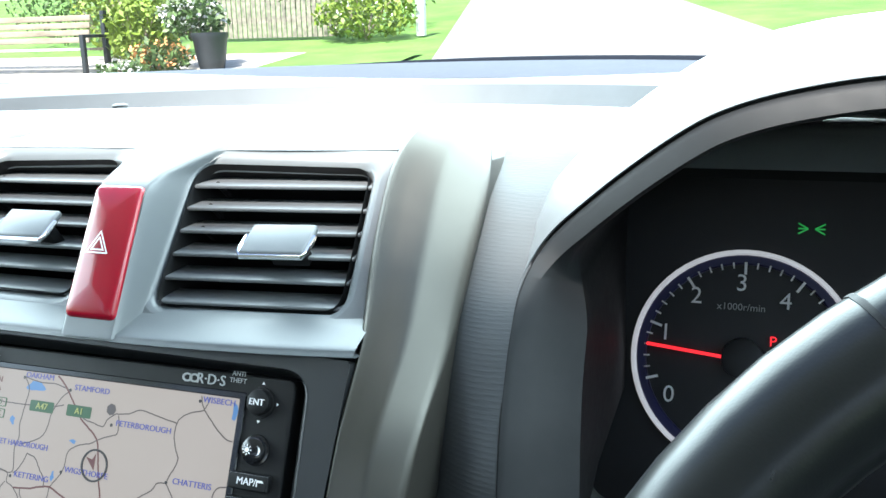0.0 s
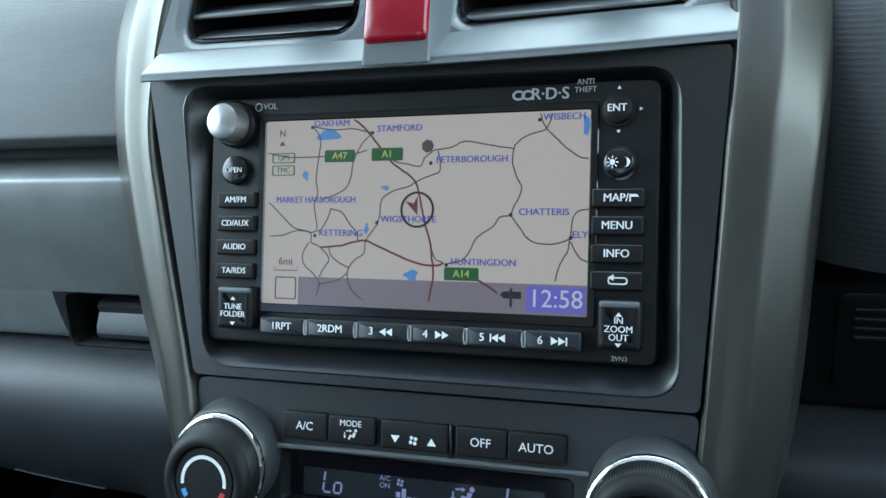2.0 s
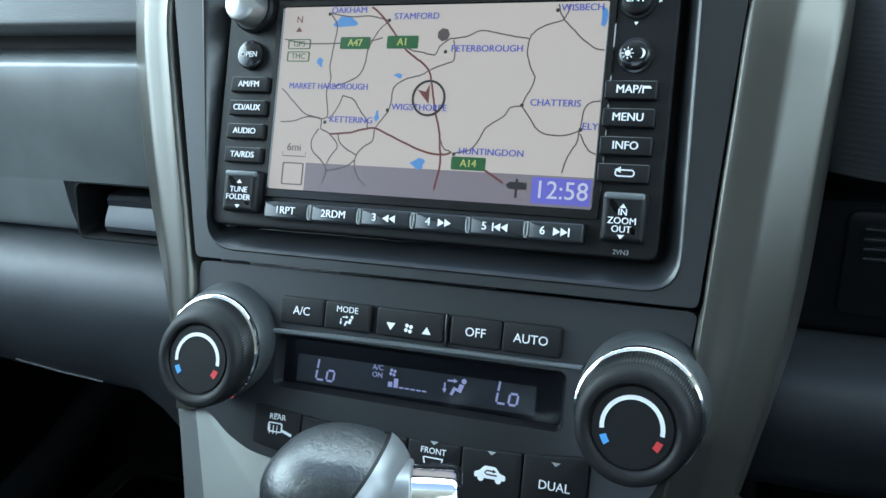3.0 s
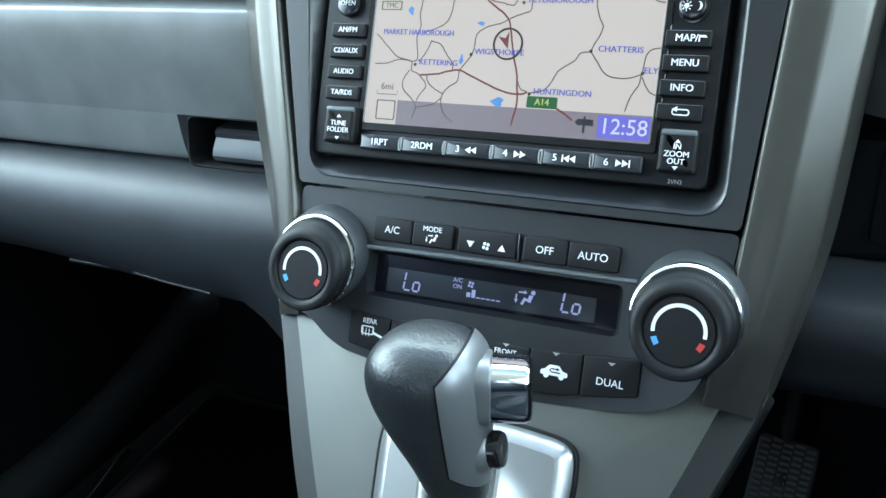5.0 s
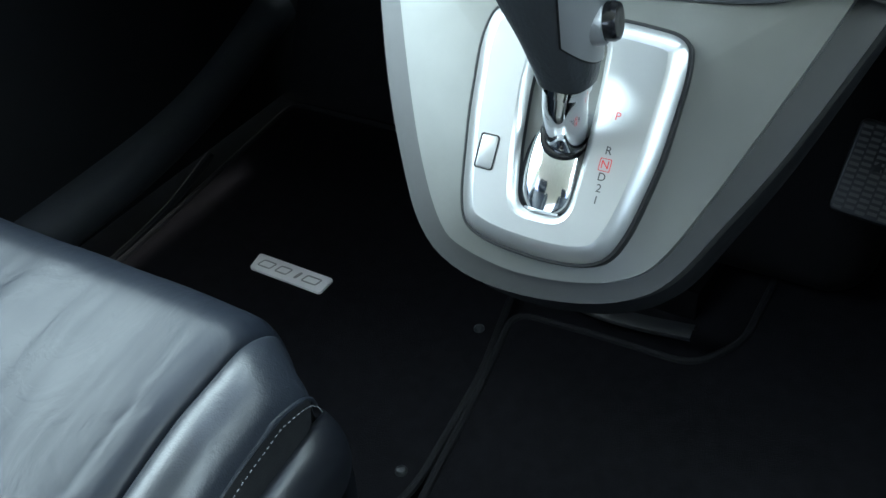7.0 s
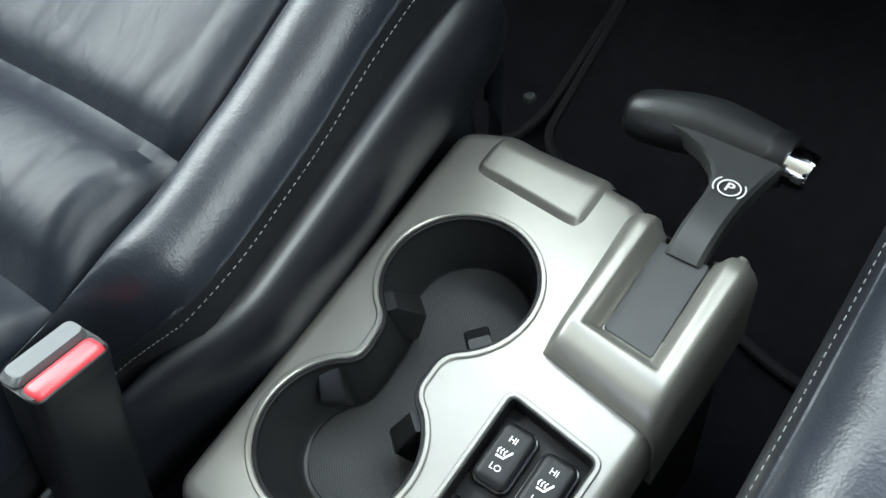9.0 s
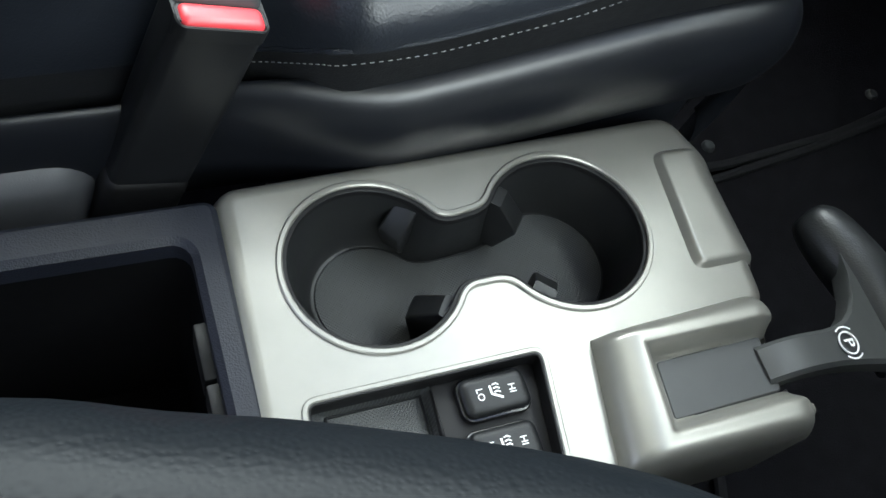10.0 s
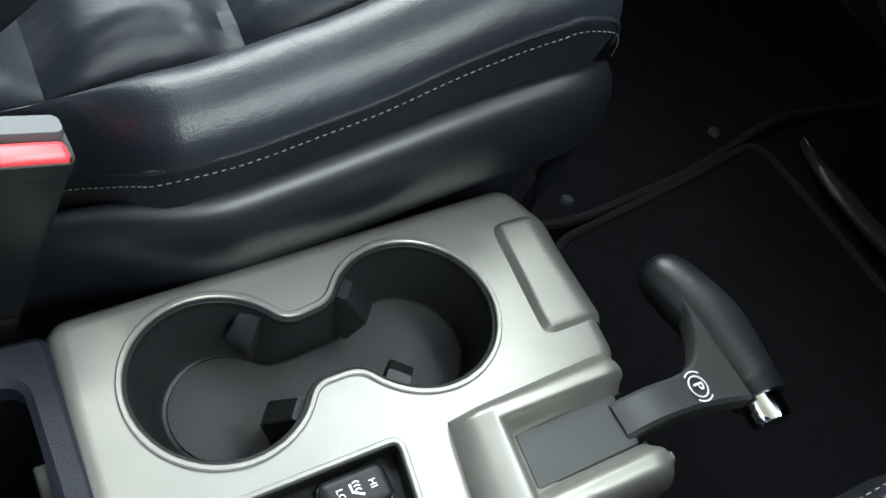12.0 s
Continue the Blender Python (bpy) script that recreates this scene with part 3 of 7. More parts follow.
V_RIGHT = rounded([(0.0160, 0.005), (0.1080, 0.005), (0.1055, 0.080), (0.0145, 0.082)], 0.010, 6)
V_LEFT = rounded([(-0.0345, 0.083), (-0.1165, 0.081), (-0.1180, 0.007), (-0.0325, 0.006)], 0.010, 6)
HZ = Matrix(((1, 0, 0, -0.0045), (0, 0.485, -0.874, -0.0035), (0, 0.874, 0.485, 0.7245), (0, 0, 0, 1)))
vp = plate_holes([(0.1235 - 0.2550 * k / 30, 0.0) for k in range(31)] + [(-0.1265 + 0.2460 * k / 30, 0.0895) for k in range(31)], [inset(V_RIGHT, -0.006), inset(V_LEFT, -0.006)], VEN, -0.012, 0.0)
part("vent_surround", curl(vp), HOODGREY, dash, "mid-grey moulded panel round the air vents")
BROW = [(0.0750, 0.7905), (0.0800, 0.7931), (0.086, 0.7957), (0.094, 0.7982), (0.105, 0.8003), (0.122, 0.8015), (0.145, 0.8012), (0.17, 0.7992), (0.20, 0.7965)]
brow = []
for x in xrange(-0.124, 0.120, 34):
    lift = (1.05 if x > -0.002 else -0.45) * (x + 0.002) ** 2
    low = 0.006 * smooth((abs(x + 0.002) - 0.098) / 0.026)
    brow.append([Vector((x, p.x + lift * (0.20 - p.x) / 0.125, p.y - low * smooth((p.x - 0.077) / 0.02))) for p in spline([(y, z, 0) for y, z in BROW], 3)])
part("vent_brow", loft(brow), HOODGREY, dash, "rounded grey brow above the vents")
for o in (V_RIGHT, V_LEFT):
    part("vent_rim", curl(stack([(inset(o, -0.0062), 0.0), (inset(o, -0.0042), -0.0006), (inset(o, -0.0022), -0.0022), (inset(o, -0.0007), -0.0048), (o, -0.010)], VEN, False, False)), HOODGREY, dash)
ridge = []
for k in range(25):
    z = lerp(0.7145, 0.8010, k / 24)
    yb = 0.012 + 0.8003 * (z - 0.722) + 0.002 + 26 * max(0.0, z - 0.772) ** 2
    for (ya, za), (yc, zc) in zip(BROW, BROW[1:6]):
        if za < z <= zc:
            yb = lerp(ya, yc, (z - za) / (zc - za)) + 0.001
    yf = lerp(-0.0035 + 0.555 * (z - 0.7245) + 0.0030, yb, smooth((z - 0.775) / 0.026))
    wd = lerp(0.0055, 0.030, smooth((z - 0.780) / 0.020))
    ridge.append([Vector((-0.0045 + dx, lerp(yf, yb, smooth((abs(dx) - 0.0138) / wd)), z)) for dx in [(0.0138 + wd) * (i / 30 - 1) for i in range(61)]])
part("switch_ridge", loft(ridge), HOODGREY, dash, "rounded grey ridge between the vents")
hl = sweep([(0.020, 0.7238), (0.0125, 0.7222), (0.004, 0.7190), (-0.003, 0.7163), (-0.0042, 0.7150), (-0.0043, 0.7125), (0.012, 0.7116)], xrange(-0.1300, 0.1254, 30), n=3)
part("hood_lip", bent(hl, 0.75), HOODGREY, dash, "grey lip over the screen")


def air_vent(s):
    v = thing("air_vent", "rectangular dashboard air vent with black louvres and a chrome-edged tab", "air vent", "centre air vents")
    o = V_RIGHT if s > 0 else V_LEFT
    part("duct", curl(stack([(inset(o, 0.0005), -0.002), (inset(o, 0.002), -0.045)], VEN, cap0=False)), BLACKM, v)
    for k in range(6):
        vv = 0.0135 + 0.0125 * k
        half, mid = (0.0465, 0.0612) if s > 0 else (0.0425, -0.0758)
        m = VEN @ Matrix.Translation((mid, vv, -0.011)) @ Matrix.Rotation(radians(42), 4, "X")
        part("louvre", bent(rbox(-half, -0.0010, -0.0095, half, 0.0010, 0.0095, 0.0009, m, 2)), LOUVRE, v)
    m = VEN @ Matrix.Translation((0.0762 if s > 0 else -0.0655, 0.0345 if s > 0 else 0.0372, 0.0088)) @ Matrix.Rotation(radians(-19), 4, "X")
    tab = part("tab", bent(rbox(-0.0155, -0.0084, -0.0022, 0.0155, 0.0110, 0.0018, 0.0016, m, 3)), LOUVRE, v, "grey sliding tab")
    part("tab_stalk", bent(rbox(-0.009, 0.002, -0.018, 0.009, 0.008, -0.001, 0.001, m, 2)), BLACKM, tab)
    part("tab_edge", bent(tube([m @ Vector(q) for q in ((-0.0158, 0.004, 0.0), (-0.0158, -0.006, 0.0), (-0.0145, -0.0086, -0.0004), (0.0145, -0.0086, -0.0004), (0.0158, -0.006, 0.0), (0.0158, 0.004, 0.0))], 0.0014, 8)), CHROME, tab, "chrome edge")
    for k in range(3):
        part("vane_pin", bent(lathe([(0.0014, -0.02), (0.0014, -0.008)], VEN @ Matrix.Translation((0.0245 if s > 0 else -0.1100, 0.049 + 0.0125 * k, 0)), 8)), BLACKM, v)


air_vent(1)
air_vent(-1)

haz = thing("hazard_switch", "tall red hazard warning switch with a white triangle", "switch")
hz = rounded([(-0.0142, -0.0015), (0.0142, -0.0015), (0.0134, 0.0635), (-0.0134, 0.0635)], 0.0030, 4)
hb_ = stack([(hz, -0.014), (hz, -0.0014), (inset(hz, 0.0005), 0.0002)] + [([(x * f, 0.031 + (y - 0.031) * (1 - (1 - f) * 0.45)) for x, y in hz], 0.0009 + 0.0004 * min(1, (0.9 - f) * 5)) for f in (0.9, 0.82, 0.7, 0.55, 0.4, 0.2, 0.05)], IDENT)
for v in hb_.verts:
    if v.co.z > -0.01:
        v.co.z -= 0.0030 * ((v.co.y - 0.031) / 0.031) ** 2 + 0.0008 * (v.co.x / 0.0136) ** 2 - 0.0022
bmesh.ops.transform(hb_, matrix=HZ, verts=hb_.verts)
part("button", hb_, RED, haz, "", 40)


def tri_ring(c, r, th, m, w):
    bm = bmesh.new()
    p = [[bm.verts.new(m @ Vector((c[0] + q * math.cos(radians(90 + 120 * k)), c[1] + q * math.sin(radians(90 + 120 * k)), w))) for k in range(3)] for q in (r, r - th)]
    for i in range(3):
        bm.faces.new((p[0][i - 1], p[0][i], p[1][i], p[1][i - 1]))
    return bm


part("warning_triangle", join(tri_ring((0.0, 0.032), 0.0075, 0.0014, HZ, 0.0037), tri_ring((0.0, 0.032), 0.0046, 0.0014, HZ, 0.0037)), WHITE, haz)

# ---- instrument binnacle ----
GROOVE = [(0.1890, -0.004, 0.625), (0.1882, 0.002, 0.642), (0.1867, 0.0097, 0.660), (0.1852, 0.0185, 0.6785), (0.1836, 0.031, 0.696), (0.1828, 0.043, 0.713), (0.1824, 0.055, 0.7257), (0.1833, 0.067, 0.736), (0.1868, 0.077, 0.7455), (0.1935, 0.0815, 0.755), (0.2055, 0.080, 0.7665), (0.2265, 0.073, 0.7845), (0.2500, 0.066, 0.802), (0.2680, 0.063, 0.8120), (0.292, 0.061, 0.8195), (0.325, 0.060, 0.8250), (0.37, 0.060, 0.827), (0.45, 0.060, 0.820), (0.515, 0.060, 0.793), (0.548, 0.058, 0.745), (0.557, 0.050, 0.665), (0.557, 0.030, 0.59)]


def arch(low, high):
    """The groove's line moved outward and back: one (out, back) pair for the flank, one for the crown."""
    c, out = spline(GROOVE, 5), []
    for i, p in enumerate(c):
        t = c[min(i + 1, len(c) - 1)] - c[max(i - 1, 0)]
        t = Vector((t.x, 0, t.z)).normalized()
        f = smooth((p.z - 0.708) / 0.056)
        o, d = lerp(low[0], high[0], f), lerp(low[1], high[1], f)
        out.append(Vector((p.x - t.z * o, p.y + d, p.z + t.x * o)))
    return out


binn = thing("instrument_binnacle", "hooded instrument cluster with a lit rev counter", "instrument cluster")
hood = loft([arch((-0.002, 0.36), (0.004, 0.36)), arch((-0.001, 0.20), (0.017, 0.22)), arch((-0.001, 0.10), (0.024, 0.13)), arch((0.0, 0.03), (0.023, 0.075)), arch((0.0, 0.015), (0.019, 0.038)), arch((0.0, 0.006), (0.012, 0.014)), arch((0.0005, 0.002), (0.005, 0.002)), arch((0.0004, 0.0005), (0.0012, -0.0022)), arch((0.0, 0.002), (0.0003, 0.0012))])
part("hood", hood, HOODGREY, binn, "grey hood over the dials", 60)
part("seam", tube(arch((0.0, 0.0012), (0.0, 0.0004)), 0.0007, 6), BLACKM, binn)
part("shroud", loft([arch((0.0, 0.003), (-0.0003, 0.0015)), arch((-0.0004, 0.0), (-0.0010, -0.0020)), arch((-0.0015, 0.0005), (-0.0035, -0.0038)), arch((-0.0035, 0.0015), (-0.0105, -0.0070)), arch((-0.012, 0.0105), (-0.0120, -0.0050)), arch((-0.021, 0.0210), (-0.0128, 0.006)), arch((-0.0285, 0.0310), (-0.0130, 0.022))]), SHROUD, binn, "dark grey shroud round the dials", 50)
part("recess", loft([arch((-0.0284, 0.0309), (-0.0129, 0.0219)), arch((-0.0280, 0.036), (-0.0130, 0.03)), arch((-0.020, 0.12), (-0.013, 0.12)), arch((-0.012, 0.30), (-0.016, 0.30))]), BLACKM, binn, "black walls behind the shroud")
GAU = Matrix(((1, 0, 0, 0.2735), (0, 0.34, -0.94, 0.229), (0, 0.94, 0.34, 0.649), (0, 0, 0, 1))) @ Matrix.Scale(1.262, 4)
part("face", prism(rrect(-0.068, -0.075, 0.205, 0.088, 0.01), -0.012, -0.003, GAU), DIAL, binn)


def dial(cut, r0, r1, w0, w1, n=64):
    """A ring cut off by a straight chord below."""
    def o(r):
        return [(r * math.cos(a), max(r * math.sin(a), -cut * r / 0.052)) for a in (2 * math.pi * k / n for k in range(n))]
    return border(o(r1), o(r0), w0, w1, GAU, 0.0006)


part("dial_ring", dial(0.0475, 0.0500, 0.0525, -0.004, 0.002), GLOWRING, binn, "satin ring round the rev counter with a faint added glow")
part("dial_band", dial(0.044, 0.0455, 0.0500, -0.004, 0.0002), DIALBLUE, binn)
for k in range(31):
    a = radians(197 - k * 7.05)
    ln = 0.006 if k % 5 == 0 else 0.003
    part("dial_mark", ribbon([(0.0465 * math.cos(a), 0.0465 * math.sin(a)), ((0.0465 - ln) * math.cos(a), (0.0465 - ln) * math.sin(a))], 0.0008 if k % 5 else 0.0013, GAU, 0.0006), WHITE, binn)
for k, (u, v) in enumerate(((-0.033, -0.0205), (-0.0365, 0.0095), (-0.023, 0.0285), (-0.0022, 0.036), (0.018, 0.0285), (0.0303, 0.0095), (0.0285, -0.0145))):
    words("numeral", str(k), 0.0115, u, v, GAU, WHITE, binn, 0.0008)
words("unit_text", "x1000r/min", 0.0048, -0.002, 0.0245, GAU, GREYPRINT, binn, 0.0008)
part("needle", ribbon([(0.004, -0.001), (-0.045, 0.0035)], 0.0016, GAU, 0.003), REDLIT, binn, "lit red needle")
part("needle_hub", lathe([(0.010, 0.0), (0.0095, 0.004), (0.006, 0.005)], GAU, 24), DIAL, binn)
for k, ch in enumerate("PRND21"):
    words("gear_letter", ch, 0.0068, 0.0133, 0.0092 - 0.0068 * k, GAU, REDLIT if k == 0 else GREYPRINT, binn, 0.0008)
part("brake_lamp", join(border(circle(0.002, -0.0275, 0.0048, 20), circle(0.002, -0.0275, 0.0036, 20), 0.0, 0.0010, GAU), flat(rrect(0.0012, -0.0305, 0.0028, -0.0245, 0.0003, 1), GAU, 0.0010)), REDLIT, binn, "lit red brake warning lamp")
part("side_lamp", join(*[ribbon([(0.0275 + s * 0.0015, 0.064), (0.0275 + s * 0.006, 0.064 + d)], 0.0007, GAU, 0.001) for s in (-1, 1) for d in (-0.0025, 0.0, 0.0025)]), GREENLIT, binn, "lit green side light lamp")

# ---- steering wheel ----
wheel = thing("steering_wheel", "black leather-wrapped steering wheel before the dials", "steering wheel")
WH = Matrix(((1, 0, 0, 0.423), (0, 0.43, -0.903, -0.168), (0, 0.903, 0.43, 0.651), (0, 0, 0, 1)))
rim = [WH @ Vector((0.173 * math.cos(2 * math.pi * k / 72), 0.173 * math.sin(2 * math.pi * k / 72), 0)) for k in range(73)]
part("rim", tube(rim, 0.0165, 18, WH.to_3x3() @ Vector((0, 0, 1)), 1.15), WHEELSKIN, wheel, "black leather rim")
for a in (128, 232, -52, 52):
    c = WH @ Vector((0.173 * math.cos(radians(a)), 0.173 * math.sin(radians(a)), 0))
    t = WH.to_3x3() @ Vector((-math.sin(radians(a)), math.cos(radians(a)), 0))
    part("rim_seam", tube([c - t * 0.0008, c + t * 0.0008], 0.0167, 18, WH.to_3x3() @ Vector((0, 0, 1)), 1.15), BLACKM, wheel)
part("hub", lathe([(0.075, -0.05), (0.080, -0.02), (0.072, -0.002), (0.05, 0.008)], WH, 32), PLASTIC_D, wheel)
for a in (180, 0, 270):
    part("spoke", tube([WH @ Vector((0.06 * math.cos(radians(a)), 0.06 * math.sin(radians(a)), -0.012)), WH @ Vector((0.165 * math.cos(radians(a)), 0.165 * math.sin(radians(a)), -0.002))], [0.026, 0.017], 12, WH.to_3x3() @ Vector((0, 0, 1)), 0.45), PLASTIC_D, wheel)
part("column", tube([WH @ Vector((0, 0, -0.03)), WH @ Vector((0, -0.02, -0.30))], 0.045, 20), PLASTIC_D, wheel)
# ---- centre stack ----
fascia = thing("centre_stack", "dark grey centre fascia between two bronze-grey trims", "centre console")
UP = rounded([(-0.1345, 0.0215), (-0.1050, -0.1125), (0.1148, -0.1125), (0.1240, 0.0215)], 0.003, 6)
HOLE = rounded([(-0.1170, 0.0170), (-0.0990, -0.1085), (0.1080, -0.1085), (0.1062, 0.0152)], 0.014, 6)
SEAT = rounded([(-0.1018, 0.0118), (-0.1018, -0.0978), (0.0998, -0.0978), (0.0998, 0.0118)], 0.006, 6)


def blend(f):
    return [(lerp(a[0], b[0], f), lerp(a[1], b[1], f)) for a, b in zip(HOLE, SEAT)]


part("screen_surround", plate_holes(UP[::-1], [HOLE], NAV, -0.012, 0.0025), PANEL, fascia)
part("bezel_slope", stack([(HOLE, 0.0026), (blend(0.06), 0.0030), (blend(0.14), 0.0027), (blend(0.25), 0.0018), (blend(0.45), -0.0006), (blend(0.70), -0.0034), (SEAT, -0.0070)], NAV, False, False), PANEL, fascia, "sloped lip round the navigation unit")
LOW = [(-0.1048, -0.1140), (-0.1045, -0.150), (-0.104, -0.1775), (-0.0916, -0.1815), (-0.082, -0.189), (-0.070, -0.1945), (-0.048, -0.1975), (0.0, -0.2005), (0.0354, -0.2005), (0.072, -0.1975), (0.090, -0.194), (0.101, -0.187), (0.1065, -0.1775), (0.1105, -0.150), (0.1148, -0.1140)]
LOW = rounded(LOW, 0.004, 3)
DISP = rrect(-0.0605, -0.1650, 0.0685, -0.1418, 0.003, 4)
part("climate_fascia", plate_holes(LOW, [DISP], NAV, -0.014, -0.001), PANEL, fascia)

# navigation unit
nav = thing("navigation_unit", "black satellite navigation radio showing a road map", "navigation unit")
UNIT = rrect(-0.1005, -0.0970, 0.0985, 0.0108, 0.004, 4)
part("case", prism(UNIT, -0.030, 0.0, NAV, 0.001), BLACKM, nav)
part("screen_rim", border(rrect(-0.0755, -0.0835, 0.0755, 0.0030, 0.0015), rrect(-0.0718, -0.0796, 0.0722, 0.0, 0.0008), -0.001, 0.0009, NAV, 0.0004), BLACK, nav)
disp = part("display", prism(rrect(-0.0718, -0.0796, 0.0722, 0.0, 0.0004, 2), -0.001, 0.0003, NAV), SCREEN, nav, "lit colour map screen")


def road(pts, width, material):
    q = [p + Vector((0.00022 * noise.noise(p * 900), 0.00022 * noise.noise(p * 900 + Vector((7, 0, 0))), 0)) for p in spline([(x / 1000, y / 1000, 0) for x, y in pts], 5)]
    part("road", ribbon([(p.x, p.y) for p in q], width, NAV, 0.00042), material, disp)


road([(-48.7, -2.8), (-44.8, -8.2), (-45.7, -17.4), (-46.6, -25.8), (-45.5, -31.4), (-47.1, -36.7), (-45.5, -46.9), (-48.7, -48.4)], 0.00055, S_ROAD)
road([(-69.5, -35.5), (-62.6, -41.6), (-56.7, -46.5), (-48.7, -48.4), (-48.2, -52.5), (-43.7, -54.8), (-39.3, -59.6), (-41.8, -63.7), (-43.8, -67.6)], 0.00055, S_ROAD)
road([(-68.7, -50.3), (-62.1, -49.7), (-55.2, -47.7), (-48.7, -48.4)], 0.00055, S_ROAD)
road([(-43.7, -54.8), (-34.2, -54.0), (-28.9, -52.5), (-22.4, -51.7), (-15.7, -54.2), (-7.8, -57.3), (1.3, -60.6), (10.0, -61.3), (13.1, -60.1)], 0.00085, S_MAIN)
road([(-22.4, -51.7), (-22.9, -56.9), (-26.4, -59.3), (-29.7, -63.0), (-30.3, -67.3), (-28.4, -72.4), (-23.7, -76.1)], 0.00055, S_ROAD)
road([(-29.4, -63.4), (-35.2, -60.7), (-38.6, -57.9), (-39.6, -54.5)], 0.00055, S_ROAD)
road([(-30.4, -65.4), (-35.6, -68.8), (-44.2, -70.5)], 0.00055, S_ROAD)
road([(-49.0, -52.7), (-52.1, -57.4), (-51.3, -62.3), (-46.1, -66.7), (-43.7, -70.5), (-45.3, -75.9)], 0.00055, S_ROAD)
road([(-29.0, -0.4), (-24.1, -4.1), (-17.9, -10.9), (-13.5, -16.2), (-9.7, -20.0), (-3.1, -24.3), (0.3, -28.0), (1.9, -33.4), (3.4, -39.6), (4.7, -44.9), (6.8, -51.1), (7.8, -57.5), (8.7, -65.5), (7.8, -71.2), (7.0, -75.8)], 0.00085, S_MAIN)
road([(-20.0, -6.6), (-23.8, -9.5), (-27.0, -14.2), (-29.1, -18.9), (-29.9, -24.9), (-32.3, -29.6), (-37.5, -32.4), (-43.4, -34.3)], 0.00055, S_ROAD)
road([(-70.7, -13.9), (-61.2, -15.8), (-52.7, -16.0), (-41.7, -15.8), (-28.3, -14.9), (-22.5, -13.6)], 0.00055, S_ROAD)
road([(-13.5, -16.6), (-8.5, -18.9), (-4.1, -19.6), (1.7, -20.7), (3.8, -17.3), (7.6, -14.4), (10.1, -14.0), (15.4, -13.2), (21.6, -10.9), (29.3, -12.2), (36.4, -13.5), (41.8, -14.3)], 0.00055, S_ROAD)
road([(41.8, -14.3), (42.6, -12.6), (46.6, -9.6), (53.3, -7.6), (54.8, -6.8), (53.3, -4.1), (52.3, -0.8)], 0.00055, S_ROAD)
road([(54.8, -6.8), (56.5, -3.8), (56.8, -1.0)], 0.00055, S_ROAD)
road([(54.8, -6.8), (60.9, -12.6), (67.0, -17.6), (71.7, -18.7)], 0.00055, S_ROAD)
road([(41.8, -14.3), (41.3, -19.6), (43.3, -25.9), (45.3, -29.4), (44.3, -33.6), (42.2, -37.6), (41.2, -40.9)], 0.00055, S_ROAD)
road([(41.2, -40.9), (36.6, -41.6), (34.0, -45.1), (28.7, -48.5), (26.4, -50.6), (24.3, -55.1), (20.9, -59.0), (14.9, -60.5)], 0.00055, S_ROAD)
road([(41.2, -40.9), (44.9, -45.7), (49.0, -50.5), (55.4, -52.0), (60.5, -51.5), (64.9, -49.9)], 0.00055, S_ROAD)
road([(64.9, -49.9), (64.4, -54.2), (61.4, -59.7), (59.5, -66.3)], 0.00055, S_ROAD)
road([(65.4, -51.0), (68.9, -56.9), (72.7, -58.8)], 0.00055, S_ROAD)
road([(65.3, -49.5), (66.0, -42.3), (68.1, -39.1), (72.4, -38.2)], 0.00055, S_ROAD)
road([(-16.7, -43.8), (-15.9, -40.3), (-15.2, -34.4), (-10.4, -31.0), (-2.9, -28.9), (0.0, -27.1), (6.9, -24.4), (10.3, -23.1), (10.6, -19.0), (9.6, -14.6)], 0.00055, S_ROAD)
road([(-16.7, -44.3), (-19.7, -48.1), (-22.4, -51.7)], 0.00055, S_ROAD)
road([(-38.9, -38.2), (-40.3, -42.0), (-43.3, -46.9), (-45.4, -47.9)], 0.00055, S_ROAD)
road([(-38.9, -38.2), (-33.6, -39.9), (-30.5, -43.9), (-26.5, -48.6), (-26.0, -52.0)], 0.00055, S_ROAD)
road([(7.1, -53.4), (9.4, -58.6), (13.1, -60.1)], 0.00055, S_ROAD)
road([(24.8, -65.3), (32.1, -68.9), (39.4, -73.7)], 0.00085, S_MAIN)
road([(-48.7, -2.8), (-39.0, -4.5), (-28.8, -4.4), (-19.7, -6.6)], 0.00055, S_ROAD)
for nm, x, y, dot in (("OAKHAM", -39.6, -1.8, (-48.9, -3.2)), ("STAMFORD", -7.8, -4.8, (-20.2, -6.3)), ("PETERBOROUGH", 24.2, -18.3, (6.5, -19.5)), ("WISBECH", 62.0, -2.4, (52.1, -3.3)), ("WIGSTHORPE", -3.0, -42.6, (-17.2, -44)), ("CHATTERIS", 54.5, -39.5, (41.1, -40.6)), ("KETTERING", -34.0, -48.6, (-46.4, -49.8)), ("MARKET HARBOROUGH", -46.6, -34.5, None), ("HUNTINGDON", 30.0, -59.7, (14.3, -61)), ("ELY", 69.0, -48.2, (65.4, -49.4))):
    words("place_name", nm, 0.0038, x / 1000, y / 1000, NAV, S_BLUE, disp, 0.0005, squeeze=1.05 if len(nm) < 14 else 0.92, bold=0.012)
    if dot:
        part("place_dot", flat(circle(dot[0] / 1000, dot[1] / 1000, 0.0008, 10), NAV, 0.0005), S_DARK, disp)
for nm, x0, y0, x1, y1 in (("A47", -42.6, -18.4, -28.2, -13.2), ("A1", -20.4, -18.2, -6.0, -12.8), ("A14", 13.5, -67.2, 28.3, -61.9)):
    part("road_sign", join(flat(rrect(x0 / 1000, y0 / 1000, x1 / 1000, y1 / 1000, 0.0006, 2), NAV, 0.00048)), S_GREEN, disp)
    words("sign_text", nm, 0.0042, (x0 + x1) / 2000, (y0 + y1) / 2000, NAV, S_YELLOW, disp, 0.0006, bold=0.012)
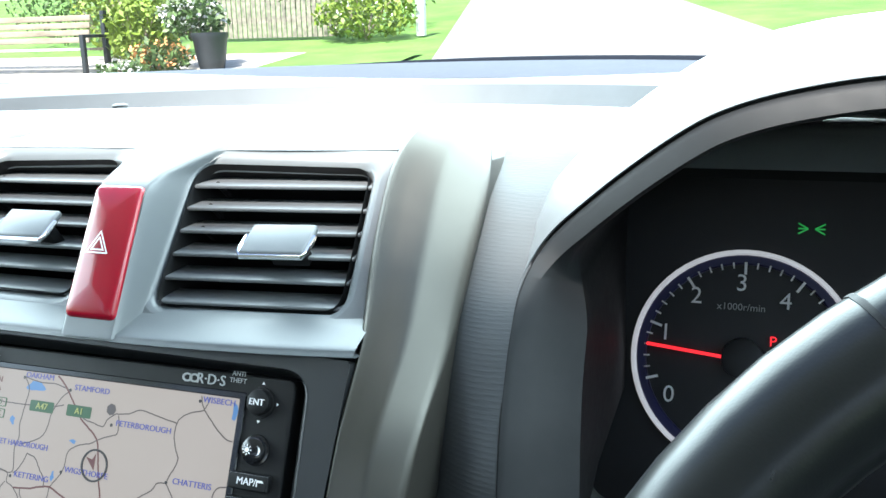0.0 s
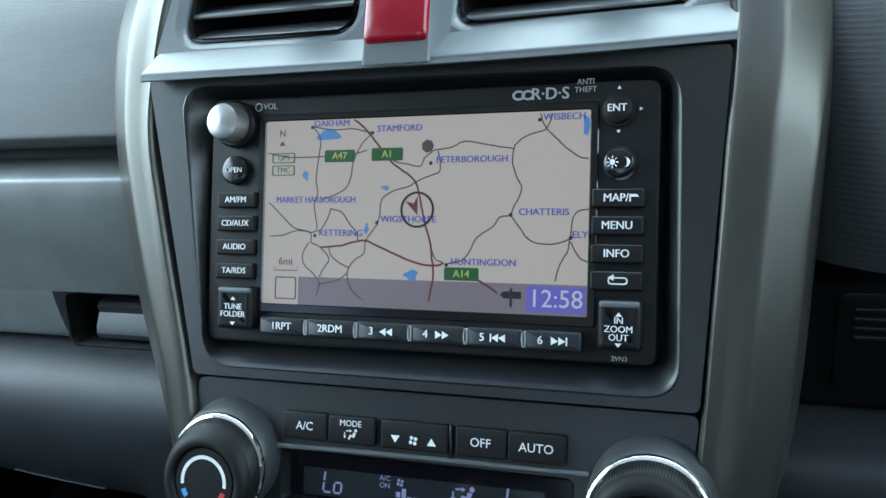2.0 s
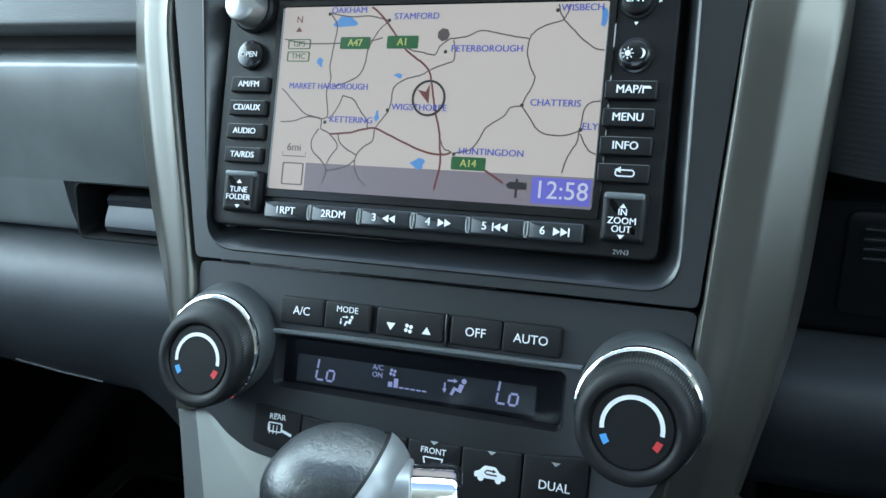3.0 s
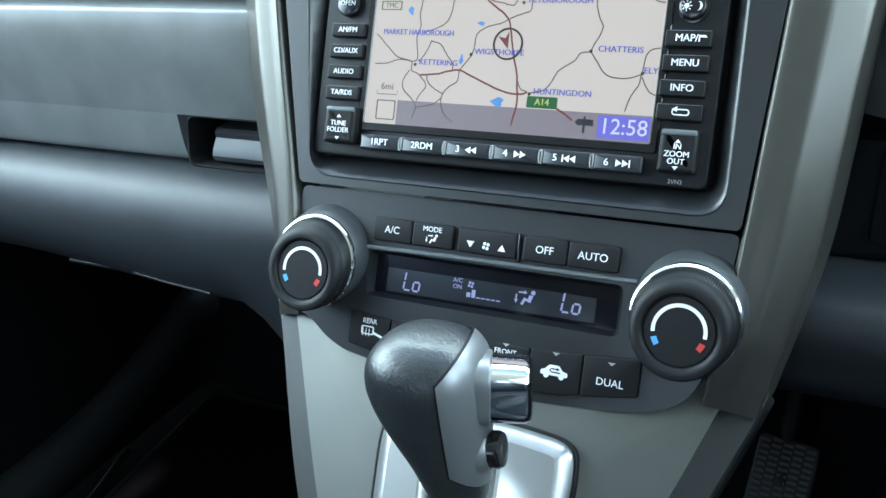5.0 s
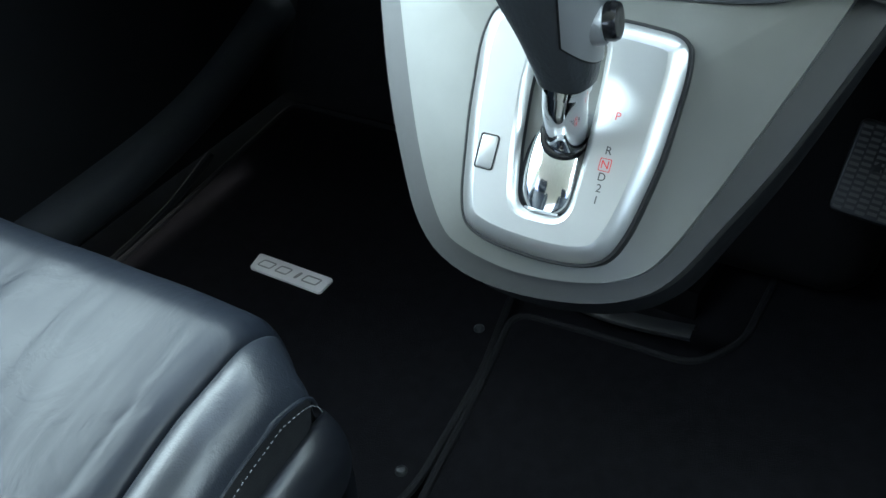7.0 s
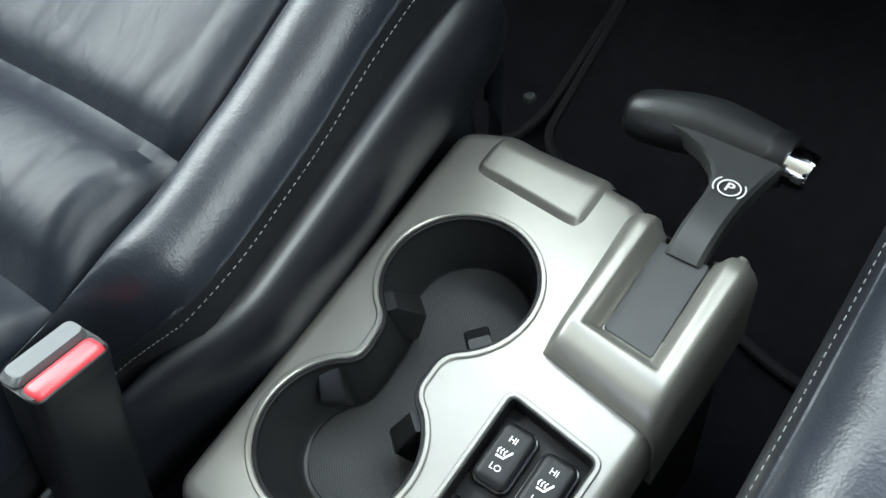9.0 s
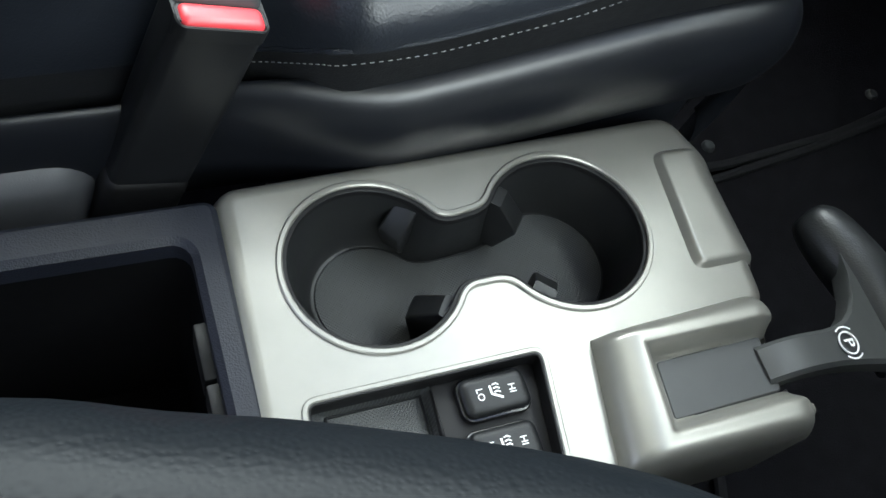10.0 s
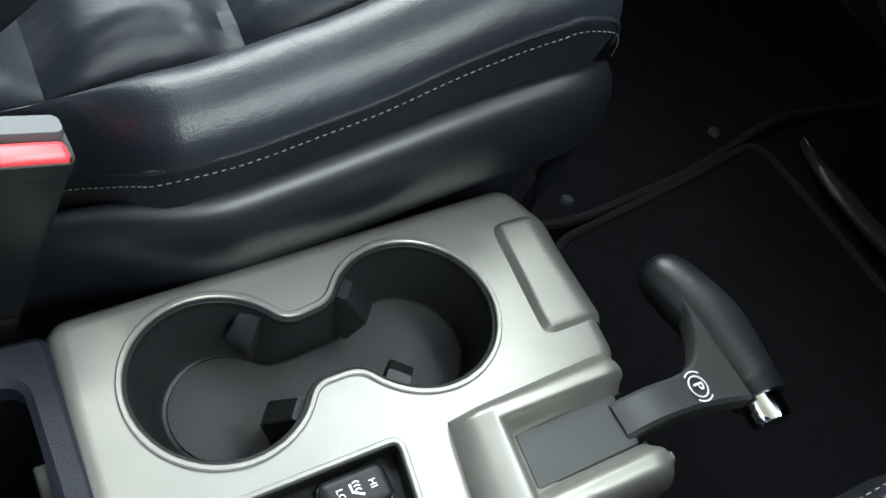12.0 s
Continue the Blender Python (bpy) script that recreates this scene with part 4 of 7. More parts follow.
for x, y, a, b in ((-41, -6.5, 5.0, 3.0), (-51.5, -24, 1.4, 2.2), (-13.5, -29.5, 1.8, 0.9), (-22, -46.5, 1.0, 2.0), (-1.0, -65.6, 3.0, 1.9), (70.5, -6, 1.2, 5.0)):
    o = [(x / 1000 + a / 1000 * math.cos(t) * (1 + 0.35 * math.sin(3 * t + x)), y / 1000 + b / 1000 * math.sin(t) * (1 + 0.3 * math.cos(2 * t + y))) for t in (2 * math.pi * k / 18 for k in range(18))]
    part("lake", flat(o, NAV, 0.00036), S_LAKE, disp)
part("tint_band", flat([(-0.0540, -0.0796), (0.0722, -0.0796), (0.0722, -0.0676), (-0.0540, -0.0676)], NAV, 0.00034), S_BAND, disp)
part("clock_field", flat([(0.0482, -0.0786), (0.0716, -0.0786), (0.0716, -0.0684), (0.0482, -0.0684)], NAV, 0.0005), S_CLOCK, disp)
words("clock", "12:58", 0.0098, 0.0600, -0.0735, NAV, S_PALE, disp, 0.0007)
part("sign_icon", flat(rrect(0.0362, -0.0776, 0.0476, -0.0686, 0.0005, 2), NAV, 0.0005), S_BAND, disp)
part("sign_icon_mark", join(flat([(0.0415, -0.077), (0.0425, -0.077), (0.0425, -0.0695), (0.0415, -0.0695)], NAV, 0.0007), flat([(0.0375, -0.0722), (0.039, -0.0736), (0.0462, -0.0736), (0.0462, -0.0708), (0.039, -0.0708)], NAV, 0.0008)), S_DARK, disp)
part("town_patch", flat(circle(0.005, -0.0125, 0.0028, 7), NAV, 0.00046), S_ROAD, disp)
part("position_ring", border(circle(0.001, -0.0386, 0.0075, 36), circle(0.001, -0.0386, 0.0066, 36), 0.0004, 0.0008, NAV), S_DARK, disp)
part("position_arrow", flat([(0.0013, -0.0410), (-0.0042, -0.0352), (-0.0005, -0.0360), (0.0012, -0.0328)], NAV, 0.0008), S_MAIN, disp)
words("north_letter", "N", 0.0042, -0.0636, -0.0056, NAV, S_MAIN, disp, 0.0005)
part("north_arrow", flat([(-0.0652, -0.0108), (-0.0620, -0.0108), (-0.0636, -0.0086)], NAV, 0.0005), S_MAIN, disp)
for nm, y in (("GPS", -16.2), ("TMC", -21.6)):
    part("badge_box", border(rrect(-0.0685, y / 1000 - 0.0022, -0.0572, y / 1000 + 0.0022, 0.0006, 2), rrect(-0.0680, y / 1000 - 0.0018, -0.0577, y / 1000 + 0.0018, 0.0005, 2), 0.0003, 0.00055, NAV), S_GREEN, disp)
    words("badge_text", nm, 0.0034, -0.0628, y / 1000, NAV, S_GREEN, disp, 0.0005)
words("scale_text", "6mi", 0.0048, -0.0605, -0.0612, NAV, S_ROAD, disp, 0.0005)
part("scale_bar", ribbon([(-0.0660, -0.0632), (-0.0660, -0.0650), (-0.0545, -0.0650), (-0.0545, -0.0632)], 0.0004, NAV, 0.0005), S_ROAD, disp)
part("menu_box", border(rrect(-0.0655, -0.0775, -0.0550, -0.0678, 0.0006, 2), rrect(-0.0650, -0.0770, -0.0555, -0.0683, 0.0005, 2), 0.0003, 0.00055, NAV), S_ROAD, disp)

# keys of the unit
part("volume_collar", lathe([(0.0104, 0.0), (0.0104, 0.003), (0.0094, 0.0042)], NAV @ Matrix.Translation((-0.0868, -0.0010, 0)), 40), BLACKM, nav)
part("volume_knob", lathe([(0.0084, 0.003), (0.0082, 0.0110), (0.0076, 0.0128), (0.0058, 0.0138), (0.0, 0.0141)], NAV @ Matrix.Translation((-0.0868, -0.0010, 0)), 40, False), SILVER, nav, "silver volume knob")
words("key_text", "VOL", 0.0036, -0.0702, 0.0066, NAV, GREYPRINT, nav, 0.0006)
part("power_mark", border(circle(-0.0762, 0.0066, 0.0018, 20), circle(-0.0762, 0.0066, 0.0014, 20), 0.0, 0.0006, NAV), GREYPRINT, nav)


def key(u0, v0, u1, v1, text, size=0.0034, h=0.003, r=0.0008):
    k = part("key", prism(rrect(u0, v0, u1, v1, r, 3), 0.0, h, NAV, 0.0008), BLACKM, nav)
    if text:
        words("key_text", text, size, (u0 + u1) / 2, (v0 + v1) / 2, NAV, WHITE, k, h + 0.0002, bold=0.012)
    # Grey line painted along the top edge as the key's highlight.
    part("key_edge_glint", ribbon([(u0 + 0.0006, v1 - 0.0006), (u1 - 0.0006, v1 - 0.0006)], 0.0005, NAV, h - 0.0001), GREYPRINT, k)
    return k


for y, nm in ((-31.0, "AM/FM"), (-41.4, "CD/AUX"), (-51.8, "AUDIO"), (-62.3, "TA/RDS")):
    key(-0.0948, y / 1000 - 0.0070, -0.0755, y / 1000, nm, 0.0037)
for y, nm in ((-30.6, "MAP/ "), (-41.0, "MENU"), (-51.6, "INFO"), (-61.8, "")):
    key(0.0737, y / 1000 - 0.0072, 0.0934, y / 1000, nm, 0.0043)
part("map_flag", flat([(0.0880, -0.0356), (0.0886, -0.0356), (0.0886, -0.0338), (0.0916, -0.0338), (0.0908, -0.0328), (0.0880, -0.0328)], NAV, 0.0033), WHITE, nav)
part("return_mark", join(border(rrect(0.0805, -0.0668, 0.0880, -0.0640, 0.0013, 3), rrect(0.0810, -0.0663, 0.0875, -0.0645, 0.0008, 3), 0.003, 0.0033, NAV), flat([(0.0805, -0.0642), (0.0828, -0.0630), (0.0828, -0.0654)], NAV, 0.0034)), WHITE, nav)
op = part("open_key", lathe([(0.0066, 0.0), (0.0064, 0.0022), (0.0055, 0.0028), (0.0, 0.0024)], NAV @ Matrix.Translation((-0.0868, -0.0213, 0)), 32, False), BLACK, nav)
words("key_text", "OPEN", 0.0034, -0.0868, -0.0213, NAV, WHITE, op, 0.0030)
en = part("enter_key", lathe([(0.0068, 0.0), (0.0066, 0.0008), (0.0056, 0.0010), (0.0054, 0.0034), (0.0046, 0.0040), (0.0, 0.0041)], NAV @ Matrix.Translation((0.0829, -0.0004, 0)), 32, False), BLACKM, nav)
words("key_text", "ENT", 0.0040, 0.0829, -0.0004, NAV, WHITE, en, 0.0043, bold=0.012)
for a in range(4):
    c, s = math.cos(a * math.pi / 2), math.sin(a * math.pi / 2)
    part("arrow_mark", flat([(0.0829 + c * 0.0078 - s * 0.0008, -0.0004 + s * 0.0078 + c * 0.0008), (0.0829 + c * 0.0078 + s * 0.0008, -0.0004 + s * 0.0078 - c * 0.0008), (0.0829 + c * 0.0091, -0.0004 + s * 0.0091)], NAV, 0.0004), WHITE, en)
sn = part("light_key", lathe([(0.0068, 0.0), (0.0066, 0.0008), (0.0057, 0.0010), (0.0055, 0.0032), (0.0046, 0.0038), (0.0, 0.0036)], NAV @ Matrix.Translation((0.0838, -0.0208, 0)), 32, False), BLACK, nav)
part("sun_mark", join(flat(circle(0.0815, -0.0208, 0.0011, 12), NAV, 0.0040), *[ribbon([(0.0815 + 0.0014 * math.cos(a), -0.0208 + 0.0014 * math.sin(a)), (0.0815 + 0.0023 * math.cos(a), -0.0208 + 0.0023 * math.sin(a))], 0.0004, NAV, 0.0040) for a in (k * math.pi / 4 for k in range(8))]), WHITE, sn)
part("moon_mark", flat([(0.0862 + 0.0019 * math.cos(a), -0.0208 + 0.0019 * math.sin(a)) for a in (radians(-100 + 20 * k) for k in range(11))] + [(0.0868, -0.0192), (0.0871, -0.0208), (0.0868, -0.0224)][:3], NAV, 0.0040), WHITE, sn)


def rocker(u0, v0, u1, v1, lines, tips):
    o = rrect(u0, v0, u1, v1, 0.0014, 3)
    k = part("rocker_key", stack([(o, 0.0), (o, 0.0040), (inset(o, 0.0006), 0.0052), (inset(o, 0.0018), 0.0058), (inset(o, 0.0030), 0.0056)], NAV), BLACKM, nav)
    # A lighter grey strip imitates the light caught by the rocker's upper edge.
    part("rocker_edge_light", prism(rrect(u0 + 0.0006, v1 - 0.0030, u1 - 0.0006, v1 - 0.0004, 0.0010, 3), 0.004, 0.0060, NAV, 0.0009), HOODGREY, k, "upper edge in lighter grey that imitates light on it")
    c = (u0 + u1) / 2
    for body, v in lines:
        words("key_text", body, 0.0035, c, v, NAV, WHITE, k, 0.0062, bold=0.010)
    for v, d in zip(tips, (0.0008, -0.0008)):
        part("arrow_mark", flat([(c - 0.0013, v - d), (c + 0.0013, v - d), (c, v + d)], NAV, 0.0062), WHITE, k)


rocker(-0.0918, -0.0912, -0.0742, -0.0727, (("TUNE", -0.0815), ("FOLDER", -0.0848)), (-0.0778, -0.0889))
rocker(0.0774, -0.0912, 0.0936, -0.0725, (("IN", -0.0802), ("ZOOM", -0.0834), ("OUT", -0.0865)), (-0.0778, -0.0893))
edges = [-0.0713, -0.0478, -0.0240, 0.0005, 0.0246, 0.0486, 0.0718]
for k in range(6):
    a, b = edges[k] + 0.0006, edges[k + 1] - 0.0006
    kk = part("preset_key", prism(rrect(a, -0.0930, b, -0.0852, 0.0010, 3), 0.0, 0.0042, NAV, 0.0012), KEYGLOSS, nav)
    c = (a + b) / 2
    words("key_text", ("1RPT", "2RDM", "3", "4", "5", "6")[k], 0.0045, c - (0.0 if k < 2 else 0.0050), -0.0891, NAV, WHITE, kk, 0.0045, bold=0.01)
    if k >= 2:
        d = 1 if k in (3, 5) else -1
        marks = [flat([(c + 0.0005 + 0.0029 * j - d * 0.0012, -0.0907), (c + 0.0005 + 0.0029 * j - d * 0.0012, -0.0875), (c + 0.0005 + 0.0029 * j + d * 0.0016, -0.0891)], NAV, 0.0045) for j in range(2)]
        if k > 3:
            e = c + (0.0054 if d > 0 else -0.0014)
            marks.append(flat([(e - 0.0003, -0.0907), (e + 0.0003, -0.0907), (e + 0.0003, -0.0875), (e - 0.0003, -0.0875)], NAV, 0.0045))
        part("skip_mark", join(*marks), WHITE, kk)
    if k:
        part("key_divider", border(circle(edges[k], -0.0891, 0.0009, 18, 0.0033), circle(edges[k], -0.0891, 0.0005, 18, 0.0029), 0.001, 0.0046, NAV), GREYPRINT, nav)
words("radio_mark", "R·D·S", 0.0066, 0.0560, 0.0066, NAV, GREYPRINT, nav, 0.0006, bold=0.015)
part("disc_mark", join(*[border(circle(0.0432 + d, 0.0066, 0.0026, 18, 0.0020), circle(0.0432 + d, 0.0066, 0.0017, 18, 0.0012), 0.0, 0.0006, NAV) for d in (0.0, 0.0038)]), GREYPRINT, nav)
words("key_text", "ANTI\nTHEFT", 0.0030, 0.0700, 0.0092, NAV, GREYPRINT, nav, 0.0006)
words("code_text", "2VN3", 0.0026, 0.0850, -0.0948, NAV, GREYPRINT, nav, 0.0006)

# climate controls
clim = thing("climate_control", "black climate control panel with two large rotary knobs", "climate control")


def vent_figure(c, v, k, w):
    """A seated figure with two air arrows beside it."""
    def at(*pts):
        return [(c + x * k / 1000, v + y * k / 1000) for x, y in pts]
    return join(flat(circle(c + 0.0040 * k, v + 0.0031 * k, 0.0011 * k, 12), NAV, w), flat(at((2.2, 1.9), (4.2, 1.6), (3.0, -1.8), (0.6, -0.9), (-0.6, -3.2), (-1.8, -2.8), (-0.3, 0.4), (1.6, -0.1)), NAV, w),
                ribbon(at((-3.2, 2.6), (-0.2, 2.8)), 0.0007 * k, NAV, w), flat(at((-0.4, 3.8), (-0.4, 1.8), (1.2, 2.8)), NAV, w), ribbon(at((-4.2, 1.6), (-4.2, -1.0)), 0.0007 * k, NAV, w), flat(at((-5.2, -0.8), (-3.2, -0.8), (-4.2, -2.6)), NAV, w))


def cbutton(outline, text, size=0.0048, dv=0.0, h=0.0022):
    b = part("button", prism(outline, -0.006, h, NAV, 0.0008), BLACKM, clim)
    if text:
        c = sum(p[0] for p in outline) / len(outline), sum(p[1] for p in outline) / len(outline)
        words("button_text", text, size, c[0], c[1] + dv, NAV, WHITE, b, h + 0.0002)
    return b


for u0, u1, nm in ((-0.0584, -0.0372, "A/C"), (-0.0367, -0.0151, ""), (-0.0122, 0.0174, ""), (0.0207, 0.0420, "OFF"), (0.0425, 0.0657, "AUTO")):
    b = cbutton(rrect(u0, -0.1370, u1, -0.1253, 0.0013, 3), nm, 0.0050)
    if nm == "":
        c = (u0 + u1) / 2
        if u0 < -0.02:
            words("button_text", "MODE", 0.0036, c, -0.1283, NAV, WHITE, b, 0.0025)
            part("air_mark", vent_figure(c, -0.1330, 0.62, 0.0025), WHITE, b)
        else:
            part("arrow_mark", join(flat([(c - 0.0100, -0.1312), (c - 0.0060, -0.1312), (c - 0.0080, -0.1342)], NAV, 0.0025), flat([(c + 0.0060, -0.1342), (c + 0.0100, -0.1342), (c + 0.0080, -0.1312)], NAV, 0.0025)), WHITE, b)
            part("fan_mark", join(*[flat(circle(c + 0.0013 * math.cos(a), -0.1327 + 0.0013 * math.sin(a), 0.0008, 8), NAV, 0.0025) for a in (k * math.pi / 2 + 0.6 for k in range(4))]), WHITE, b)
            part("divider", rbox(u1 + 0.0006, -0.1385, 0.0, u1 + 0.0018, -0.1250, 0.0018, 0.0004, NAV, 2), BLACK, clim)
part("display_window", prism(rrect(-0.0610, -0.1655, 0.0690, -0.1415, 0.003, 4), -0.014, -0.0055, NAV), LCD, clim, "black gloss display window")
part("display_lip", stack([(DISP, -0.0008), (inset(DISP, 0.0020), -0.0055)], NAV, False, False), PLASTIC_D, clim)
part("bright_edge", tube([NAV @ Vector(q) for q in ((-0.0660, -0.1412, -0.0004), (-0.030, -0.1403, -0.0004), (0.0, -0.1399, -0.0004), (0.040, -0.1396, -0.0004), (0.0745, -0.1394, -0.0004))], 0.0011, 8), HOODGREY, clim, "thin bright edge over the display")
part("lcd_panel", flat([(-0.0518, -0.1618), (0.0560, -0.1610), (0.0560, -0.1496), (-0.0518, -0.1500)], NAV, -0.0054), LCDBACK, clim)


def low_sign(u, v):
    """The two letters of the lowest setting, drawn in display segments."""
    def at(x, y):
        return (u + x + 0.12 * y, v + y)
    bars = [[(-0.0042, 0.0042), (-0.0042, 0.0004)], [(-0.0042, -0.0004), (-0.0042, -0.0040)], [(-0.0037, -0.0044), (-0.0006, -0.0044)],
            [(0.0012, 0.0), (0.0040, 0.0)], [(0.0009, -0.0004), (0.0009, -0.0040)], [(0.0043, -0.0004), (0.0043, -0.0040)], [(0.0012, -0.0044), (0.0040, -0.0044)]]
    return join(*[ribbon([at(*p) for p in b], 0.0009, NAV, -0.0052) for b in bars])


for u, v in ((-0.0375, -0.1555), (0.0447, -0.1537)):
    part("segment_text", low_sign(u, v), LCDTXT, clim)
words("segment_text", "A/C\nON", 0.0031, -0.0130, -0.1527, NAV, LCDTXT, clim, -0.0052)
part("fan_level", join(*[flat(circle(-0.0060 + 0.0011 * math.cos(a), -0.1523 + 0.0011 * math.sin(a), 0.0007, 8), NAV, -0.0052) for a in (k * math.pi / 2 + 0.6 for k in range(4))], *[flat([(-0.0078 + 0.0026 * k, -0.1584), (-0.0058 + 0.0026 * k, -0.1584), (-0.0058 + 0.0026 * k, (-0.1562, -0.1546)[k] if k < 2 else -0.1578), (-0.0078 + 0.0026 * k, (-0.1562, -0.1546)[k] if k < 2 else -0.1578)], NAV, -0.0052) for k in range(7)]), LCDTXT, clim)
part("seat_figure", vent_figure(0.0218, -0.1548, 1.0, -0.0052), LCDTXT, clim)


def arc_row(u0, u1):
    def vb(u):
        return -0.1965 + 0.9 * (u - 0.006) ** 2 * (1.4 if abs(u) > 0.05 else 1)
    def vt(u):
        return -0.1768 + 0.75 * (u - 0.004) ** 2
    n = 6
    return rounded([(lerp(u0, u1, k / n), vb(lerp(u0, u1, k / n))) for k in range(n + 1)] + [(lerp(u1, u0, k / n), vt(lerp(u1, u0, k / n))) for k in range(n + 1)], 0.001, 2)


lowrow = [(-0.0670, -0.0440), (-0.0434, -0.0130), (-0.0124, 0.0060), (0.0066, 0.0295), (0.0301, 0.0548), (0.0554, 0.0810)]
for k, (u0, u1) in enumerate(lowrow):
    b = part("button", prism(arc_row(u0, u1), -0.006, 0.0012, NAV, 0.0006), BLACKM, clim)
    c = (u0 + u1) / 2
    part("status_dot", flat([(c - 0.0018, -0.1760), (c + 0.0018, -0.1760), (c, -0.1775)], NAV, 0.0016), GREYPRINT, b)
    if k == 0:
        words("button_text", "REAR", 0.0034, c + 0.0005, -0.1776, NAV, WHITE, b, 0.0016)
        part("window_mark", join(border(rrect(c - 0.0040, -0.1842, c + 0.0030, -0.1800, 0.0008, 2), rrect(c - 0.0035, -0.1837, c + 0.0025, -0.1805, 0.0006, 2), 0.001, 0.0016, NAV), *[ribbon([(c - 0.003 + 0.0018 * j, -0.1850), (c - 0.003 + 0.0018 * j, -0.1812)], 0.0004, NAV, 0.0016) for j in range(3)], ribbon([(c + 0.003, -0.183), (c + 0.008, -0.1845)], 0.0012, NAV, 0.0016)), WHITE, b)
    if k == 3:
        words("button_text", "FRONT", 0.0034, c, -0.1800, NAV, WHITE, b, 0.0016)
        part("window_mark", join(border(rounded([(c - 0.0035, -0.1860), (c + 0.0035, -0.1860), (c + 0.0045, -0.1825), (c - 0.0045, -0.1825)], 0.0006, 2), rounded([(c - 0.0031, -0.1856), (c + 0.0031, -0.1856), (c + 0.0040, -0.1829), (c - 0.0040, -0.1829)], 0.0006, 2), 0.001, 0.0016, NAV)), WHITE, b)
    if k == 4:
        body = rounded([(c - 0.0064, -0.1866), (c + 0.0064, -0.1866), (c + 0.0064, -0.1846), (c + 0.0040, -0.1840), (c + 0.0022, -0.1818), (c - 0.0024, -0.1818), (c - 0.0044, -0.1840), (c - 0.0064, -0.1846)][::-1], 0.0006, 2)
        part("car_mark", join(flat(body, NAV, 0.0016), *[flat(circle(c + dx, -0.1867, 0.0013, 14), NAV, 0.0017) for dx in (-0.0036, 0.0036)]), WHITE, b)
        part("air_arrow", join(ribbon([(c + 0.0030, -0.1850), (c - 0.0012, -0.1850), (c - 0.0020, -0.1843), (c - 0.0012, -0.1835), (c + 0.0012, -0.1835)], 0.0006, NAV, 0.0019), flat([(c + 0.0012, -0.1827), (c + 0.0012, -0.1843), (c + 0.0028, -0.1835)], NAV, 0.0019)), BLACKM, b)
    if k == 5:
        words("button_text", "DUAL", 0.0048, c, -0.1852, NAV, WHITE, b, 0.0016)


def arc_band(c, r0, r1, a0, a1, w, n=20):
    return flat([(c[0] + r1 * math.cos(radians(lerp(a0, a1, k / n))), c[1] + r1 * math.sin(radians(lerp(a0, a1, k / n)))) for k in range(n + 1)] + [(c[0] + r0 * math.cos(radians(lerp(a1, a0, k / n))), c[1] + r0 * math.sin(radians(lerp(a1, a0, k / n)))) for k in range(n + 1)], NAV, w)


for u in (-0.0858, 0.0985):
    lean = Matrix(((1, 0, 0, u), (0, 1, -0.425, -0.1470), (0, 0, 1, 0), (0, 0, 0, 1)))
    m = NAV @ lean
    c, top = (u, -0.1470 - 0.425 * 0.0199), 0.0201
    kn = part("temperature_knob", lathe([(0.0226, 0.010), (0.0222, 0.0130), (0.0212, 0.0178), (0.0206, 0.0196), (0.0194, 0.0209), (0.0176, 0.0214), (0.0160, 0.0210), (0.0152, 0.0200), (0.0150, 0.0190), (0.0144, 0.0190), (0.0142, 0.0198), (0.0, 0.0199)], m, 64, False), BLACKM, clim, "ribbed black rotary knob")
    part("collar", lathe([(0.0246, -0.012), (0.0244, 0.0040), (0.0240, 0.0078), (0.0234, 0.0092), (0.0224, 0.0094)], m, 64, False), COLLAR, kn, "grey collar")
    part("chrome_ring", lathe([(0.0234, 0.0088), (0.0237, 0.0100), (0.0234, 0.0112), (0.0226, 0.0116), (0.0220, 0.0112)], m, 64, False), CHROME, kn, "chrome ring")
    part("grip", join(*[loft([[m @ Vector((r * math.cos(a + d), r * math.sin(a + d), h)) for d in (-0.014, 0.0, 0.014)] for r, h in ((0.0224, 0.0118), (0.0227, 0.0124), (0.0220, 0.0160), (0.0213, 0.0170))]) for a in (2 * math.pi * k / 120 for k in range(120))]), RUBBER, kn, "fine ribs round the knob")
    part("dial_arc", arc_band(c, 0.0098, 0.0114, -8, 188, top), WHITE, kn)
    part("cold_mark", arc_band(c, 0.0094, 0.0118, 200, 218, top), BLUEPRINT, kn)
    part("warm_mark", arc_band(c, 0.0094, 0.0118, -38, -20, top), REDPRINT, kn)
# ---- gear console below the stack ----
gc = thing("gear_console", "grey lower console carrying the gear selector", "console")


def con_surface(outline, w_edge, w_mid, m, rings=5):
    """A gently domed plate over an outline, thick at its edge."""
    cx = sum(p[0] for p in outline) / len(outline)
    cy = sum(p[1] for p in outline) / len(outline)
    layers = [(outline, w_edge - 0.03), (outline, w_edge)]
    for k in range(1, rings):
        f = 1 - k / rings
        layers.append(([(cx + (x - cx) * f, cy + (y - cy) * f) for x, y in outline], w_edge + (w_mid - w_edge) * (1 - f * f)))
    return stack(layers, m)


def curve2(pts, n=4):
    return [(p.x, p.y) for p in spline([(x, y, 0) for x, y in pts], n)]


